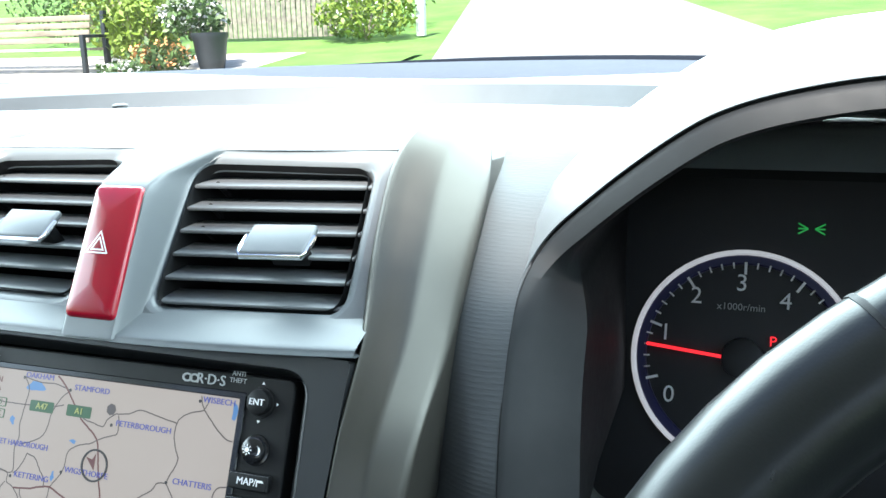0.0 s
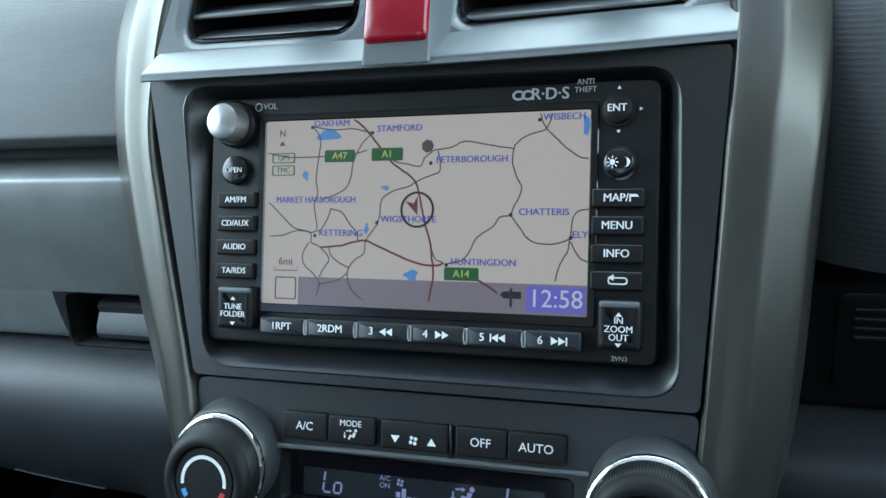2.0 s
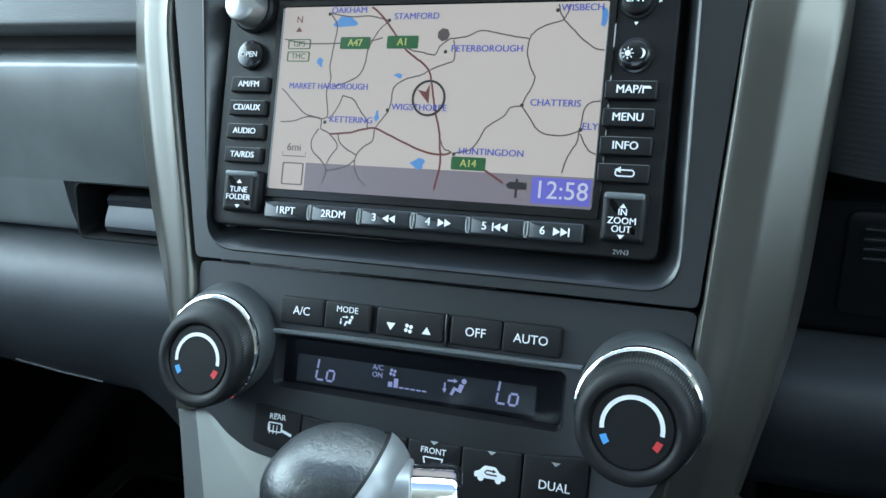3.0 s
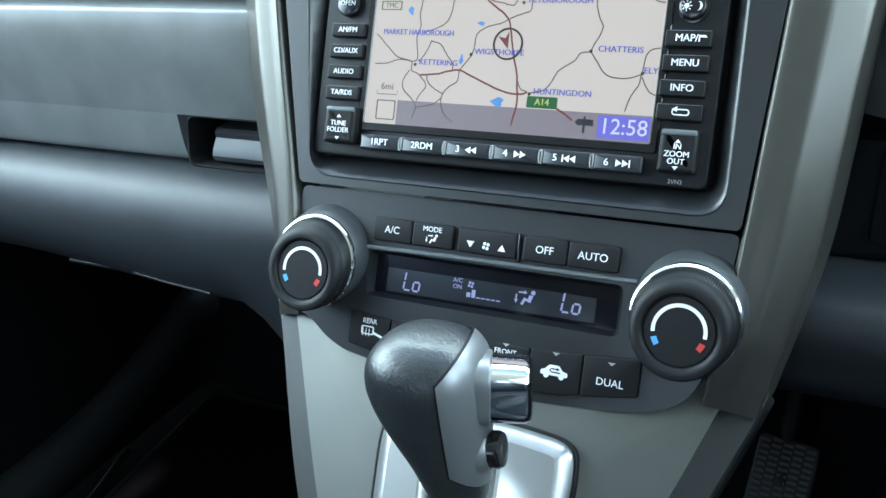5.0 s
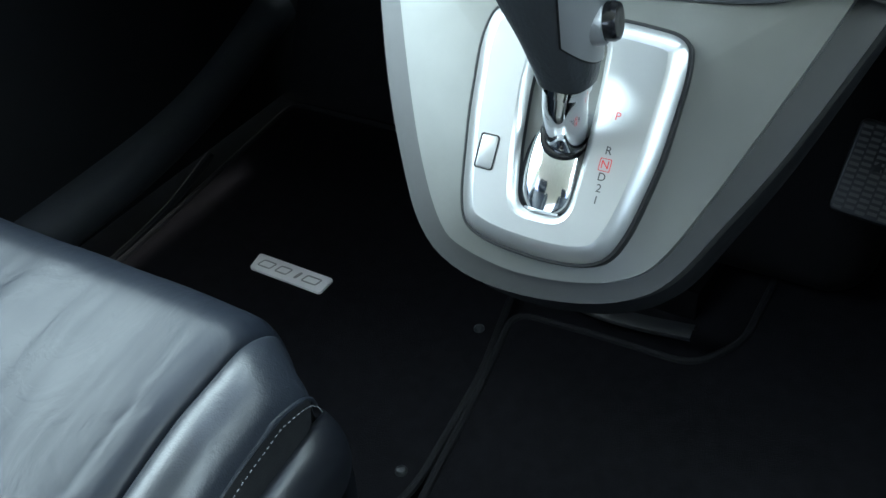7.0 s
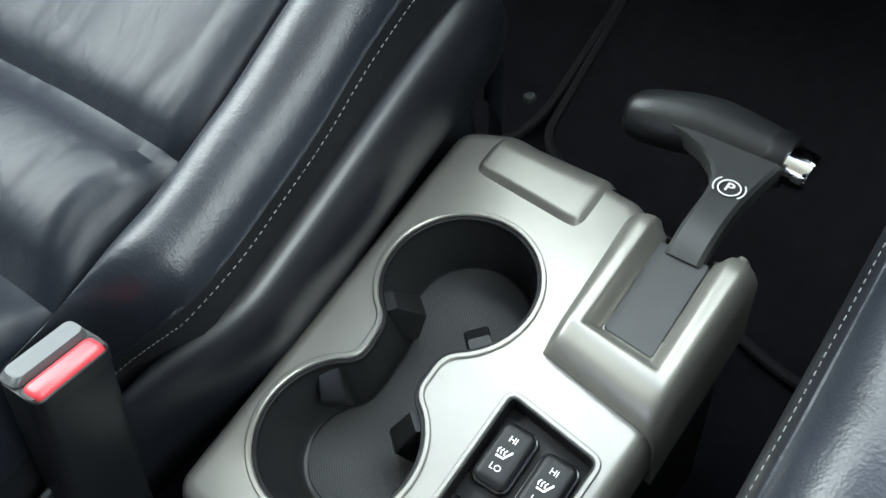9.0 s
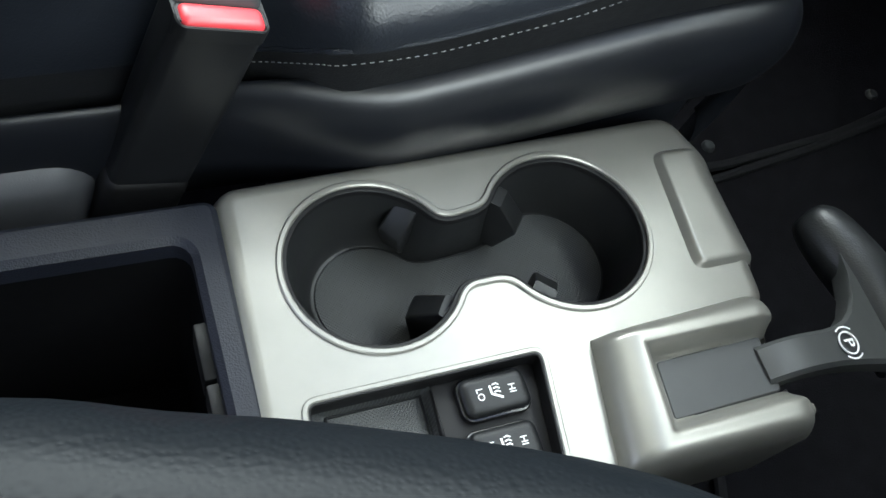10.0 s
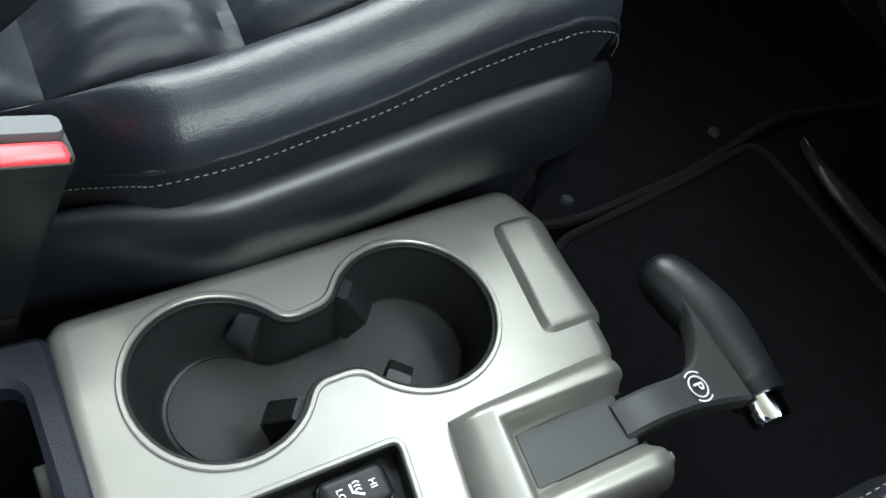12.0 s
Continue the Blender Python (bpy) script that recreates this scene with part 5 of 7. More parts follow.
GREY = curve2([(-0.110, 0.112), (-0.1015, 0.0927), (-0.0758, 0.0324), (-0.0565, -0.0070), (-0.0385, -0.0335), (-0.0235, -0.0420), (0.0045, -0.0458), (0.0340, -0.0425), (0.0542, -0.0355), (0.0672, -0.0240), (0.0799, 0.0032), (0.0975, 0.0494), (0.1140, 0.0962), (0.117, 0.108)])
DARK = curve2([(-0.1265, 0.112), (-0.1173, 0.0925), (-0.0922, 0.0301), (-0.0718, -0.0100), (-0.0532, -0.0382), (-0.0310, -0.0525), (0.0, -0.0566), (0.0340, -0.0523), (0.0580, -0.0435), (0.0732, -0.0300), (0.0890, 0.0), (0.1060, 0.0360), (0.1296, 0.0984), (0.1325, 0.108)])
part("edge", con_surface(DARK, -0.016, -0.006, CON), TRIM_D, gc, "darker satin edge")
part("face", con_surface(GREY, -0.008, -0.001, CON, 6), CONSOLE, gc, "grey satin console face")
lower = loft([[CON @ Vector((x * f, y - d, w)) for x, y in DARK] for f, d, w in ((1.0, 0.0, -0.03), (0.985, 0.006, -0.045), (0.95, 0.004, -0.08), (0.92, -0.04, -0.14), (0.92, -0.22, -0.32))])
part("under_body", lower, PLASTIC_D, gc, "dark moulding under the console")
part("tunnel_cover", rbox(-0.14, 0.33, 0.0, 0.13, 0.62, 0.46, 0.05, IDENT, 6), BLACKM, gc, "dark moulding between the footwells")

sel = thing("gear_selector", "automatic gear lever in a silver gate plate", "gear selector")
PLATE = rounded([(-0.0325, 0.0715), (-0.0365, 0.0550), (-0.0328, 0.0180), (-0.0265, -0.0175), (-0.0215, -0.0300), (-0.0075, -0.0346), (0.0180, -0.0360), (0.0375, -0.0340), (0.0480, -0.0285), (0.0538, -0.0140), (0.0590, 0.0165), (0.0604, 0.0548), (0.0575, 0.0690), (0.0300, 0.0715)], 0.0105, 6)
SLOT = rounded([(-0.0058, 0.0620), (-0.0062, 0.0375), (-0.0033, 0.0098), (0.0012, -0.0125), (0.0062, -0.0168), (0.0220, -0.0162), (0.0256, -0.0115), (0.0262, 0.0120), (0.0252, 0.0420), (0.0235, 0.0620)], 0.0050, 4)
# Matte black ring laid round the gate plate to draw its shadow.
part("gate_shadow", border(inset(PLATE, -0.0014), inset(PLATE, 0.003), -0.02, 0.0010, CON, 0.0004), BLACKM, sel)
pl = plate_holes(inset(PLATE, 0.0076), [inset(SLOT, -0.004)], CON, 0.002, 0.0062)
part("gate_plate", pl, SILVER, sel, "silver gate plate")
part("plate_edge", stack([(PLATE, -0.004), (PLATE, 0.0006), (inset(PLATE, 0.0006), 0.0016), (inset(PLATE, 0.0020), 0.0031), (inset(PLATE, 0.0040), 0.0046), (inset(PLATE, 0.0060), 0.0057), (inset(PLATE, 0.0077), 0.0062)], CON, False, False), SILVER, sel)
part("slot_edge", stack([(inset(SLOT, -0.0042), 0.0062), (inset(SLOT, -0.0030), 0.0056), (inset(SLOT, -0.0010), 0.0034), (inset(SLOT, -0.0004), 0.0010)], CON, False, False), SILVER, sel)
part("slot_wall", stack([(inset(SLOT, -0.0003), 0.0012), (inset(SLOT, 0.0012), -0.010)], CON, False, False), BLACKM, sel, "black inner wall of the slot")
part("slot_floor", flat(inset(SLOT, -0.001), CON, -0.012), BLACKM, sel)
rows = []
for i in range(25):
    v = -0.0160 + 0.064 * i / 24
    half = 0.0148 * min(1.0, 0.70 + 0.30 * (i / 3) ** 0.5)
    top = 0.0026 - 0.0055 * ((v + 0.002) / 0.030) ** 2
    rows.append([CON @ Vector((0.0116 - 0.07 * v + half * math.cos(math.pi * k / 16), v, top - 0.0068 * (1 - math.sin(math.pi * k / 16)))) for k in range(17)])
part("slide_cover", loft(rows), POLISHED, sel, "polished domed sliding cover")
part("cover_lip", tube([r[8] + CON.to_3x3() @ Vector((u, 0.0, w)) for r in rows[:1] for u, w in ((-0.0080, -0.0020), (-0.004, -0.0006), (0.0, 0.0), (0.004, -0.0006), (0.0080, -0.0020))], 0.0010, 8), SILVER, sel)
part("release_cap", border(rrect(-0.0218, -0.0040, -0.0123, 0.0122, 0.0015, 3), rrect(-0.0212, -0.0034, -0.0129, 0.0116, 0.0012, 3), 0.004, 0.0066, CON), BLACKM, sel)
part("release_lid", prism(rrect(-0.0211, -0.0033, -0.0130, 0.0115, 0.0012, 3), 0.004, 0.0066, CON, 0.0004), SILVER, sel)
for ch, v, mt in (("P", 0.0312, REDPRINT), ("R", 0.0164, DARKPRINT), ("N", 0.0104, REDPRINT), ("D", 0.0050, DARKPRINT), ("2", 0.0001, DARKPRINT), ("1", -0.0050, DARKPRINT)):
    words("gate_letter", ch, 0.0050, 0.0380, v, CON, mt, sel, 0.0064)
    if ch in "PN":
        part("letter_box", border(*[rrect(lu - e, v - e - 0.0002, lu + e, v + e + 0.0002, 0.0003, 1) for lu in [0.0380] for e in (0.0026, 0.0023)], 0.006, 0.0064, CON), REDPRINT if ch == "N" else GREYPRINT, sel)

# lever
def lever_section(c, rx, ry, n=28, power=2.4):
    out = []
    for k in range(n):
        a = 2 * math.pi * k / n
        ca, sa = math.cos(a), math.sin(a)
        out.append(Vector((c[0] + rx * abs(ca) ** (2 / power) * (1 if ca > 0 else -1), c[1] + ry * abs(sa) ** (2 / power) * (1 if sa > 0 else -1), c[2])))
    return out


part("stem", tube([(0.0150, -0.124, 0.458), (0.0205, -0.137, 0.485), (0.0240, -0.142, 0.505)], [0.0098, 0.0096, 0.0094], 32), CHROME, sel, "chrome stem")
part("stem_collar", tube([(0.0222, -0.1392, 0.4952), (0.0236, -0.1408, 0.5000)], 0.0106, 32), CHROME, sel)
part("stem_foot", lathe([(0.0112, -0.006), (0.0113, 0.0006), (0.0109, 0.0014), (0.0096, 0.0016)], basis((0.0150, -0.1247, 0.4600), (0.22, -0.48, 0.85), (0, 1, 0)), 32, False), BLACK, sel, "black ring at the foot of the stem")
LEAN = ((0.0240, -0.1420, 0.4985, 0.0114, 0.0118), (0.0234, -0.1420, 0.5050, 0.0130, 0.0132), (0.0208, -0.1418, 0.5180, 0.0160, 0.0158), (0.0168, -0.1415, 0.5350, 0.0212, 0.0198), (0.0144, -0.1412, 0.5500, 0.0243, 0.0222), (0.0141, -0.1408, 0.5610, 0.0238, 0.0216), (0.0148, -0.1402, 0.5682, 0.0192, 0.0178), (0.0153, -0.1400, 0.5722, 0.0114, 0.0106), (0.0154, -0.1400, 0.5732, 0.003, 0.003))
grip, wid = spline([q[:3] for q in LEAN], 6), spline([(q[3], q[4], 0) for q in LEAN], 6)
knob = part("grip", loft([lever_section(p, w.x, w.y, 40) for p, w in zip(grip, wid)], True, True), SKIN, sel, "black leather grip", 60)


def lever_shell(extra, cuts):
    """The grip's own form, a little larger, cut off by planes."""
    bm = loft([lever_section(p + Vector((0, 0, extra * smooth((p.z - 0.555) / 0.014))), w.x + extra, w.y + extra, 72) for p, w in zip(grip, wid)][2:], True, True)
    for at, nor in cuts:
        bmesh.ops.bisect_plane(bm, geom=bm.verts[:] + bm.edges[:] + bm.faces[:], plane_co=at, plane_no=nor, clear_inner=True)
    return bm


CUT = ((0.0192, -0.1412, 0.55), (0.90, 0.43, 0.05))
CROWN = ((0.0205, -0.1412, 0.5590), (0.72, 0.12, -0.68))
part("inlay", lever_shell(0.0009, (CUT, CROWN, ((0.0300, -0.1400, 0.5130), (0.55, 0.26, 0.79)))), INLAY, knob, "silver-grey inlay", 60)
part("inlay_gap", lever_shell(0.0003, (((0.0184, -0.1415, 0.55), CUT[1]), ((0.0198, -0.1412, 0.5596), CROWN[1]), ((0.0300, -0.1400, 0.5118), (0.55, 0.26, 0.79)))), BLACKM, knob)
BT = basis((0.0385, -0.1375, 0.5520), (0.93, 0.36, -0.06), (0, 0, 1))
NUB = rounded([(-0.0100, -0.0134), (0.0108, -0.0134), (0.0108, 0.0122), (-0.0100, 0.0122)], 0.0090, 7)
part("release_button", stack([(NUB, -0.008), (NUB, 0.0140), (inset(NUB, 0.0005), 0.0152)], BT, True, False), CHROME, knob, "chrome release button", 60)
part("button_cap", stack([(inset(NUB, 0.0005), 0.0150), (inset(NUB, 0.0014), 0.0164), (inset(NUB, 0.0034), 0.0170)], BT, False), BLACK, knob, "dark end of the release button", 60)
part("button_seat", prism(inset(NUB, -0.0014), -0.008, 0.0012, BT, 0.0010), INLAY, knob)
OD = basis((0.0350, -0.1412, 0.5240), (0.97, 0.14, 0.14), (0, 0, 1))
part("overdrive_boss", lathe([(0.0115, -0.010), (0.0098, -0.002), (0.0086, 0.0040), (0.0080, 0.0046)], OD, 28), INLAY, knob)
part("overdrive_button", lathe([(0.0074, 0.003), (0.0076, 0.0078), (0.0068, 0.0094), (0.0056, 0.0096), (0.0, 0.0090)], OD, 28, False), BLACK, knob, "small black button")

# ---- centre tray between the seats ----
tray = thing("cup_holder_console", "champagne-coloured centre tray with two cup holders", "console")
SL = math.tan(radians(-1.386))
TRY = Matrix(((1, 0, 0, 0), (0, 1, 0, 0), (0, SL, 1, 0.2223 + 0.42 * SL), (0, 0, 0, 1)))


def arc2(c, r, a0, a1, n=28):
    return [(c[0] + r * math.cos(radians(lerp(a0, a1, k / n))), c[1] + r * math.sin(radians(lerp(a0, a1, k / n)))) for k in range(n + 1)]


C1, C2 = (-0.0365, -0.3195), (-0.0355, -0.4135)
def two_cups(r1, r2, g=0.0, c1=C1, c2=C2):
    """Outline of the two joined cups, with softened corners at the waist."""
    arcs = (arc2(c1, r1, -56 + g, 235 - g, 40), arc2(c2, r2, 123 + g, 417 - g, 40))
    out = []
    for i in (0, 1):
        p, q = Vector(arcs[i][-1]), Vector(arcs[1 - i][0])
        t0, t1 = (p - Vector(arcs[i][-2])).normalized(), (Vector(arcs[1 - i][0]) - Vector(arcs[1 - i][1])).normalized()
        out += arcs[i]
        a, b = p + t0 * 0.0060, q + t1 * 0.0060
        for k in range(1, 5):
            f = k / 5
            out.append(tuple(p * (1 - f) ** 2 + a * 2 * f * (1 - f) + a.lerp(b, 0.35) * f * f))
        for k in range(0, 5):
            f = k / 5
            out.append(tuple(b.lerp(a, 0.35) * (1 - f) ** 2 + b * 2 * f * (1 - f) + q * f * f))
    return out


CUPS = two_cups(0.0398, 0.0392)
RECESS = rounded([(0.0178, -0.4572), (0.0622, -0.4598), (0.0656, -0.3618), (0.0172, -0.3548)], 0.005, 5)
OUTER = rounded([(-0.0770, -0.4660), (0.0655, -0.4730), (0.0710, -0.335), (0.0725, -0.262), (0.0180, -0.2520), (0.0135, -0.2400), (-0.0640, -0.2330), (-0.0855, -0.2420)], 0.0045, 5)
part("tray_top", plate_holes(OUTER, [CUPS, RECESS], TRY, -0.004, 0.0), TRAYTOP, tray)
nose = stack([(inset(OUTER, 0.0015), 0.00005), (OUTER, 0.0), (inset(OUTER, -0.0030), -0.0010), (inset(OUTER, -0.0058), -0.0036), (inset(OUTER, -0.0076), -0.0080), (inset(OUTER, -0.0086), -0.014), (inset(OUTER, -0.0090), -0.03)], TRY, False, False)
part("tray_edge", nose, TRAYTOP, tray)
part("body", stack([(inset(OUTER, -0.0065), -0.03), (inset(OUTER, -0.0060), -0.218)], TRY, False, False), PLASTIC_D, tray, "dark console flank")
part("cup_rim", border(inset(CUPS, -0.0022), inset(CUPS, 0.0006), -0.002, 0.0014, TRY, 0.0006), TRAYTOP, tray)
part("cup_liner_edge", border(inset(CUPS, 0.0004), inset(CUPS, 0.0026), -0.004, -0.0004, TRY, 0.0004), BLACKM, tray)


def cup_shape(f):
    """The liner's outline from its mouth (0) down to its floor (1); the floor sits forward of the mouth."""
    return two_cups(lerp(0.0384, 0.0312, f), lerp(0.0378, 0.0278, f), 7.0 * f, (C1[0] - 0.001 * f, C1[1] + 0.0030 * f), (C2[0] - 0.002 * f, C2[1] + 0.0060 * f))


part("cup_liner", stack([(cup_shape(0.0), -0.001), (cup_shape(0.25), -0.018), (cup_shape(0.55), -0.0330), (cup_shape(0.72), -0.0378), (cup_shape(0.92), -0.0410), (cup_shape(1.0), -0.0416)], TRY, False, True), RUBBER, tray, "black rubber cup liner")
part("cup_floor", prism(inset(cup_shape(1.0), 0.0012), -0.0417, -0.0408, TRY, 0.0006), DIAMOND, tray, "diamond-textured rubber floor")
for x, y, a in ((-0.0640, -0.3890, -52), (-0.0590, -0.3405, 50), (-0.0150, -0.3895, 232), (-0.0145, -0.3365, 138)):
    m = TRY @ Matrix.Translation((x, y, -0.012)) @ Matrix.Rotation(radians(a), 4, "Z") @ Matrix.Translation((0.003, 0, 0))
    part("gripper", stack([(rrect(-0.010, -0.0064, 0.0015, 0.0064, 0.0012, 3), -0.026), (rrect(-0.010, -0.0064, 0.0078, 0.0064, 0.0012, 3), -0.0085), (rrect(-0.010, -0.0060, 0.0070, 0.0060, 0.0012, 3), -0.0060), (rrect(-0.010, -0.0054, -0.0045, 0.0054, 0.0012, 3), 0.0060)], m), RUBBER, tray, "rubber finger in the cup holder")
part("recess_rim", border(inset(RECESS, -0.0020), inset(RECESS, 0.0006), -0.002, 0.0012, TRY, 0.0005), TRAYTOP, tray)
part("recess_seal", border(inset(RECESS, -0.0003), inset(RECESS, 0.0016), -0.003, 0.0006, TRY, 0.0004), BLACKM, tray)
part("recess_liner", stack([(inset(RECESS, 0.0012), 0.0), (inset(RECESS, 0.0018), -0.0095)], TRY, False, False), BLACKM, tray)
part("switch_bed", prism(rounded([(0.0188, -0.4045), (0.0640, -0.4065), (0.0650, -0.3630), (0.0186, -0.3562)], 0.002, 3), -0.020, -0.0085, TRY, 0.0008), BLACKM, tray)
pocket = stack([(rounded([(0.0188, -0.4562), (0.0618, -0.4586), (0.0640, -0.4050), (0.0186, -0.4040)], 0.003, 4), -0.0080), (rounded([(0.0192, -0.4525), (0.0600, -0.4550), (0.0620, -0.4066), (0.0190, -0.4056)], 0.003, 4), -0.0150), (rounded([(0.0200, -0.4480), (0.0580, -0.4505), (0.0600, -0.4072), (0.0196, -0.4062)], 0.003, 4), -0.0172)], TRY, False, True)
part("pocket", pocket, DIAMOND, tray, "small rubber-floored pocket")
part("pocket_bead", tube([TRY @ Vector(q) for q in ((0.0202, -0.4475, -0.0166), (0.0578, -0.4500, -0.0166), (0.0596, -0.4080, -0.0166), (0.0200, -0.4070, -0.0166), (0.0202, -0.4475, -0.0166))], 0.0008, 6), RUBBER, tray)
for k, (u0, v0) in enumerate(((0.0216, -0.3945), (0.0436, -0.3972))):
    sw = thing("seat_heater_switch", "black seat heater rocker switch with white letters", "switch", "seat heater switches")
    o = rrect(u0, v0, u0 + 0.0166, v0 + 0.0290, 0.0040, 5)
    part("frame", prism(inset(o, -0.0012), -0.0088, -0.0050, TRY, 0.0008), BLACK, sw)
    part("rocker", stack([(o, -0.0088), (o, -0.0030), (inset(o, 0.0008), -0.0020), (inset(o, 0.0022), -0.0012), (inset(o, 0.0036), -0.0011)], TRY), PLASTIC_D, sw)
    cx, cy = u0 + 0.0083, v0 + 0.0145
    words("switch_text", "HI", 0.0042, cx, cy + 0.0070, TRY, WHITE, sw, -0.0008, turn=0)
    words("switch_text", "LO", 0.0042, cx, cy - 0.0072, TRY, WHITE, sw, -0.0008, turn=0)
    part("seat_mark", join(ribbon([(cx - 0.0030, cy - 0.0022), (cx + 0.0006, cy - 0.0022), (cx + 0.0030, cy + 0.0022)], 0.0010, TRY, -0.0007), *[ribbon([(cx - 0.0030 + 0.0016 * j, cy - 0.0010), (cx - 0.0034 + 0.0016 * j, cy + 0.0006), (cx - 0.0026 + 0.0016 * j, cy + 0.0018)], 0.0006, TRY, -0.0007) for j in range(3)]), WHITE, sw)
    for s in (-1, 1):
        for j in range(3):
            part("dimple", flat(circle(cx + (j - 1) * 0.0038, cy + s * 0.0112, 0.0006, 8), TRY, -0.0009), BLACKM, sw)
def pad_point(a, b):
    """The raised pad, sloped at its rear and ends, that rolls over the tray's front edge."""
    x = lerp(-0.0705, -0.0030, a)
    rear = -0.2598 - 0.0058 * a + 0.0045 * (abs(2 * a - 1)) ** 14
    y = lerp(rear, -0.2268, b)
    rise = min(1.0, (y - rear) / 0.0042) * smooth(min(a, 1 - a) * 0.0675 / 0.0042)
    t = max(0.0, min(0.97, (y + 0.2420) / 0.0155))
    return TRY @ Vector((x, y, -0.0006 + 0.0040 * rise - 0.0140 * (1 - math.sqrt(1 - t * t))))


part("raised_pad", loft([[pad_point(i / 48, j / 40) for i in range(49)] for j in range(41)]), TRAYTOP, tray, "raised pad at the front of the tray", 60)


def flanks(y):
    return lerp(0.0182, 0.0142, (y + 0.331) / 0.086), lerp(0.0707, 0.0723, (y + 0.345) / 0.083)


def shoulder(x, y):
    """Height of the raised shoulders beside the brake lever over the tray."""
    left, right = flanks(y)
    f = max(0.0, min(1.0, (y + 0.3312 + 0.178 * (x - 0.0182)) / 0.0180))
    h = 0.0152 * math.sqrt(1 - (1 - f) ** 2)
    h *= math.sqrt(1 - (1 - max(0.0, min(1.0, (x - left) / lerp(0.0060, 0.0125, (y + 0.331) / 0.086)))) ** 2)
    d = max(0.0352 - x, x - 0.0612, -0.3090 - 0.10 * (x - 0.0352) - y)
    k = smooth((d + 0.0008) / 0.0085)
    h = h * k + min(h, 0.0040) * (1 - k)
    t = max(0.0, min(0.985, (y + 0.2560 + 0.06 * (x - 0.02)) / 0.0140))
    h -= 0.0130 * (1 - math.sqrt(1 - t * t))
    t = max(0.0, min(0.985, (x - right) / 0.0097))
    return h - 0.0140 * (1 - math.sqrt(1 - t * t))


def lobe(x, y):
    """Rounds the front ends of the two shoulders in plan."""
    c, t = (0.0290 if x < 0.048 else 0.0708), max(0.0, min(1.0, (y + 0.2510) / 0.0090))
    return c + (x - c) * math.sqrt(1 - 0.80 * t * t)


GX, GY = 64, 72
hump = []
for j in range(GY + 1):
    left, right = flanks(lerp(-0.3312, -0.2420, (j / GY) ** 1.4))
    xs = [lerp(left, right + 0.0098, (i / GX) ** 1.3) for i in range(GX + 1)]
    hump.append([(x, lerp(-0.3312 - 0.178 * (x - 0.0182), -0.2420, (j / GY) ** 1.4)) for x in xs])
shroud = loft([[TRY @ Vector((lobe(x, y), y, shoulder(x, y) + 0.0004)) for x, y in row] for row in hump])
bmesh.ops.delete(shroud, geom=[f for f in shroud.faces if 0.0356 < f.calc_center_median().x < 0.0608 and f.calc_center_median().y > -0.300], context="FACES")
rim = [e for e in shroud.edges if len(e.link_faces) == 1 and (min(v.co.y for v in e.verts) > -0.300 or min(v.co.x for v in e.verts) > 0.07)]
fresh = bmesh.ops.extrude_edge_only(shroud, edges=rim)["geom"]
for v in fresh:
    if isinstance(v, bmesh.types.BMVert):
        v.co.z = 0.17
part("brake_shroud", shroud, TRAYTOP, tray, "raised shoulders beside the hand brake", 70)
LID = rounded([(0.0350, -0.3082), (0.0614, -0.3108), (0.0608, -0.2540), (0.0345, -0.2525)], 0.0025, 4)
finish("brake_slot", stack([(LID, -0.03), (LID, 0.0042), (inset(LID, 0.0008), 0.0050)], TRY), SLOTGREY, tray, "flush dark grey slot cover", smooth=False)

hb = thing("hand_brake", "dark grey hand brake lever with a cross grip", "hand brake")
arm = spline([(0.0483, -0.2585, 0.2190), (0.0483, -0.250, 0.2225), (0.0484, -0.235, 0.2235), (0.0490, -0.205, 0.2180), (0.050, -0.180, 0.211)], 4)
rows = []
for i, p in enumerate(arm):
    f = i / (len(arm) - 1)
    hw = 0.0090 if f < 0.62 else lerp(0.0090, 0.0125, (f - 0.62) / 0.38)
    ex = 0.046 * max(0, (f - 0.58) / 0.42) ** 3.4
    rows.append([Vector((p.x + dx - (ex if dx < 0 else 0), p.y, p.z + dz)) for dx, dz in ((-hw, -0.006), (-hw, 0.004), (-hw + 0.002, 0.006), (hw - 0.002, 0.006), (hw, 0.004), (hw, -0.006))])
part("arm", loft(rows, True, True), ARMGREY, hb)
gp = spline([(-0.0275, -0.177, 0.2065), (-0.0255, -0.1765, 0.2065), (-0.0185, -0.1755, 0.2065), (-0.002, -0.171, 0.2065), (0.020, -0.1665, 0.2070), (0.045, -0.1665, 0.2050), (0.055, -0.167, 0.204)], 4)
gr = [p.x for p in spline([(0.001, 0, 0), (0.0085, 0, 0), (0.0135, 0, 0), (0.0160, 0, 0), (0.0165, 0, 0), (0.0158, 0, 0), (0.0150, 0, 0)], 4)]
part("grip", tube(gp, gr, 24), GRIPGREY, hb, "black leather-look grip")
part("grip_collar", tube([(0.0530, -0.1668, 0.2046), (0.0560, -0.1670, 0.2050), (0.0625, -0.1678, 0.2052)], [0.0152, 0.0155, 0.0140], 24), PLASTIC_D, hb)
part("release_button", tube([(0.0600, -0.1676, 0.2052), (0.0735, -0.1694, 0.2060), (0.0760, -0.1697, 0.2061), (0.0770, -0.1698, 0.2061)], [0.0112, 0.0108, 0.0098, 0.0070], 24), CHROME, hb, "chrome release button")
PB = Matrix(((1, 0, 0, 0.0488), (0, 0.985, -0.17, -0.2120), (0, -0.17, 0.985, 0.2262), (0, 0, 0, 1)))
words("park_letter", "P", 0.0085, 0.0, 0.0, PB, WHITE, hb, 0.0010, bold=0.01)
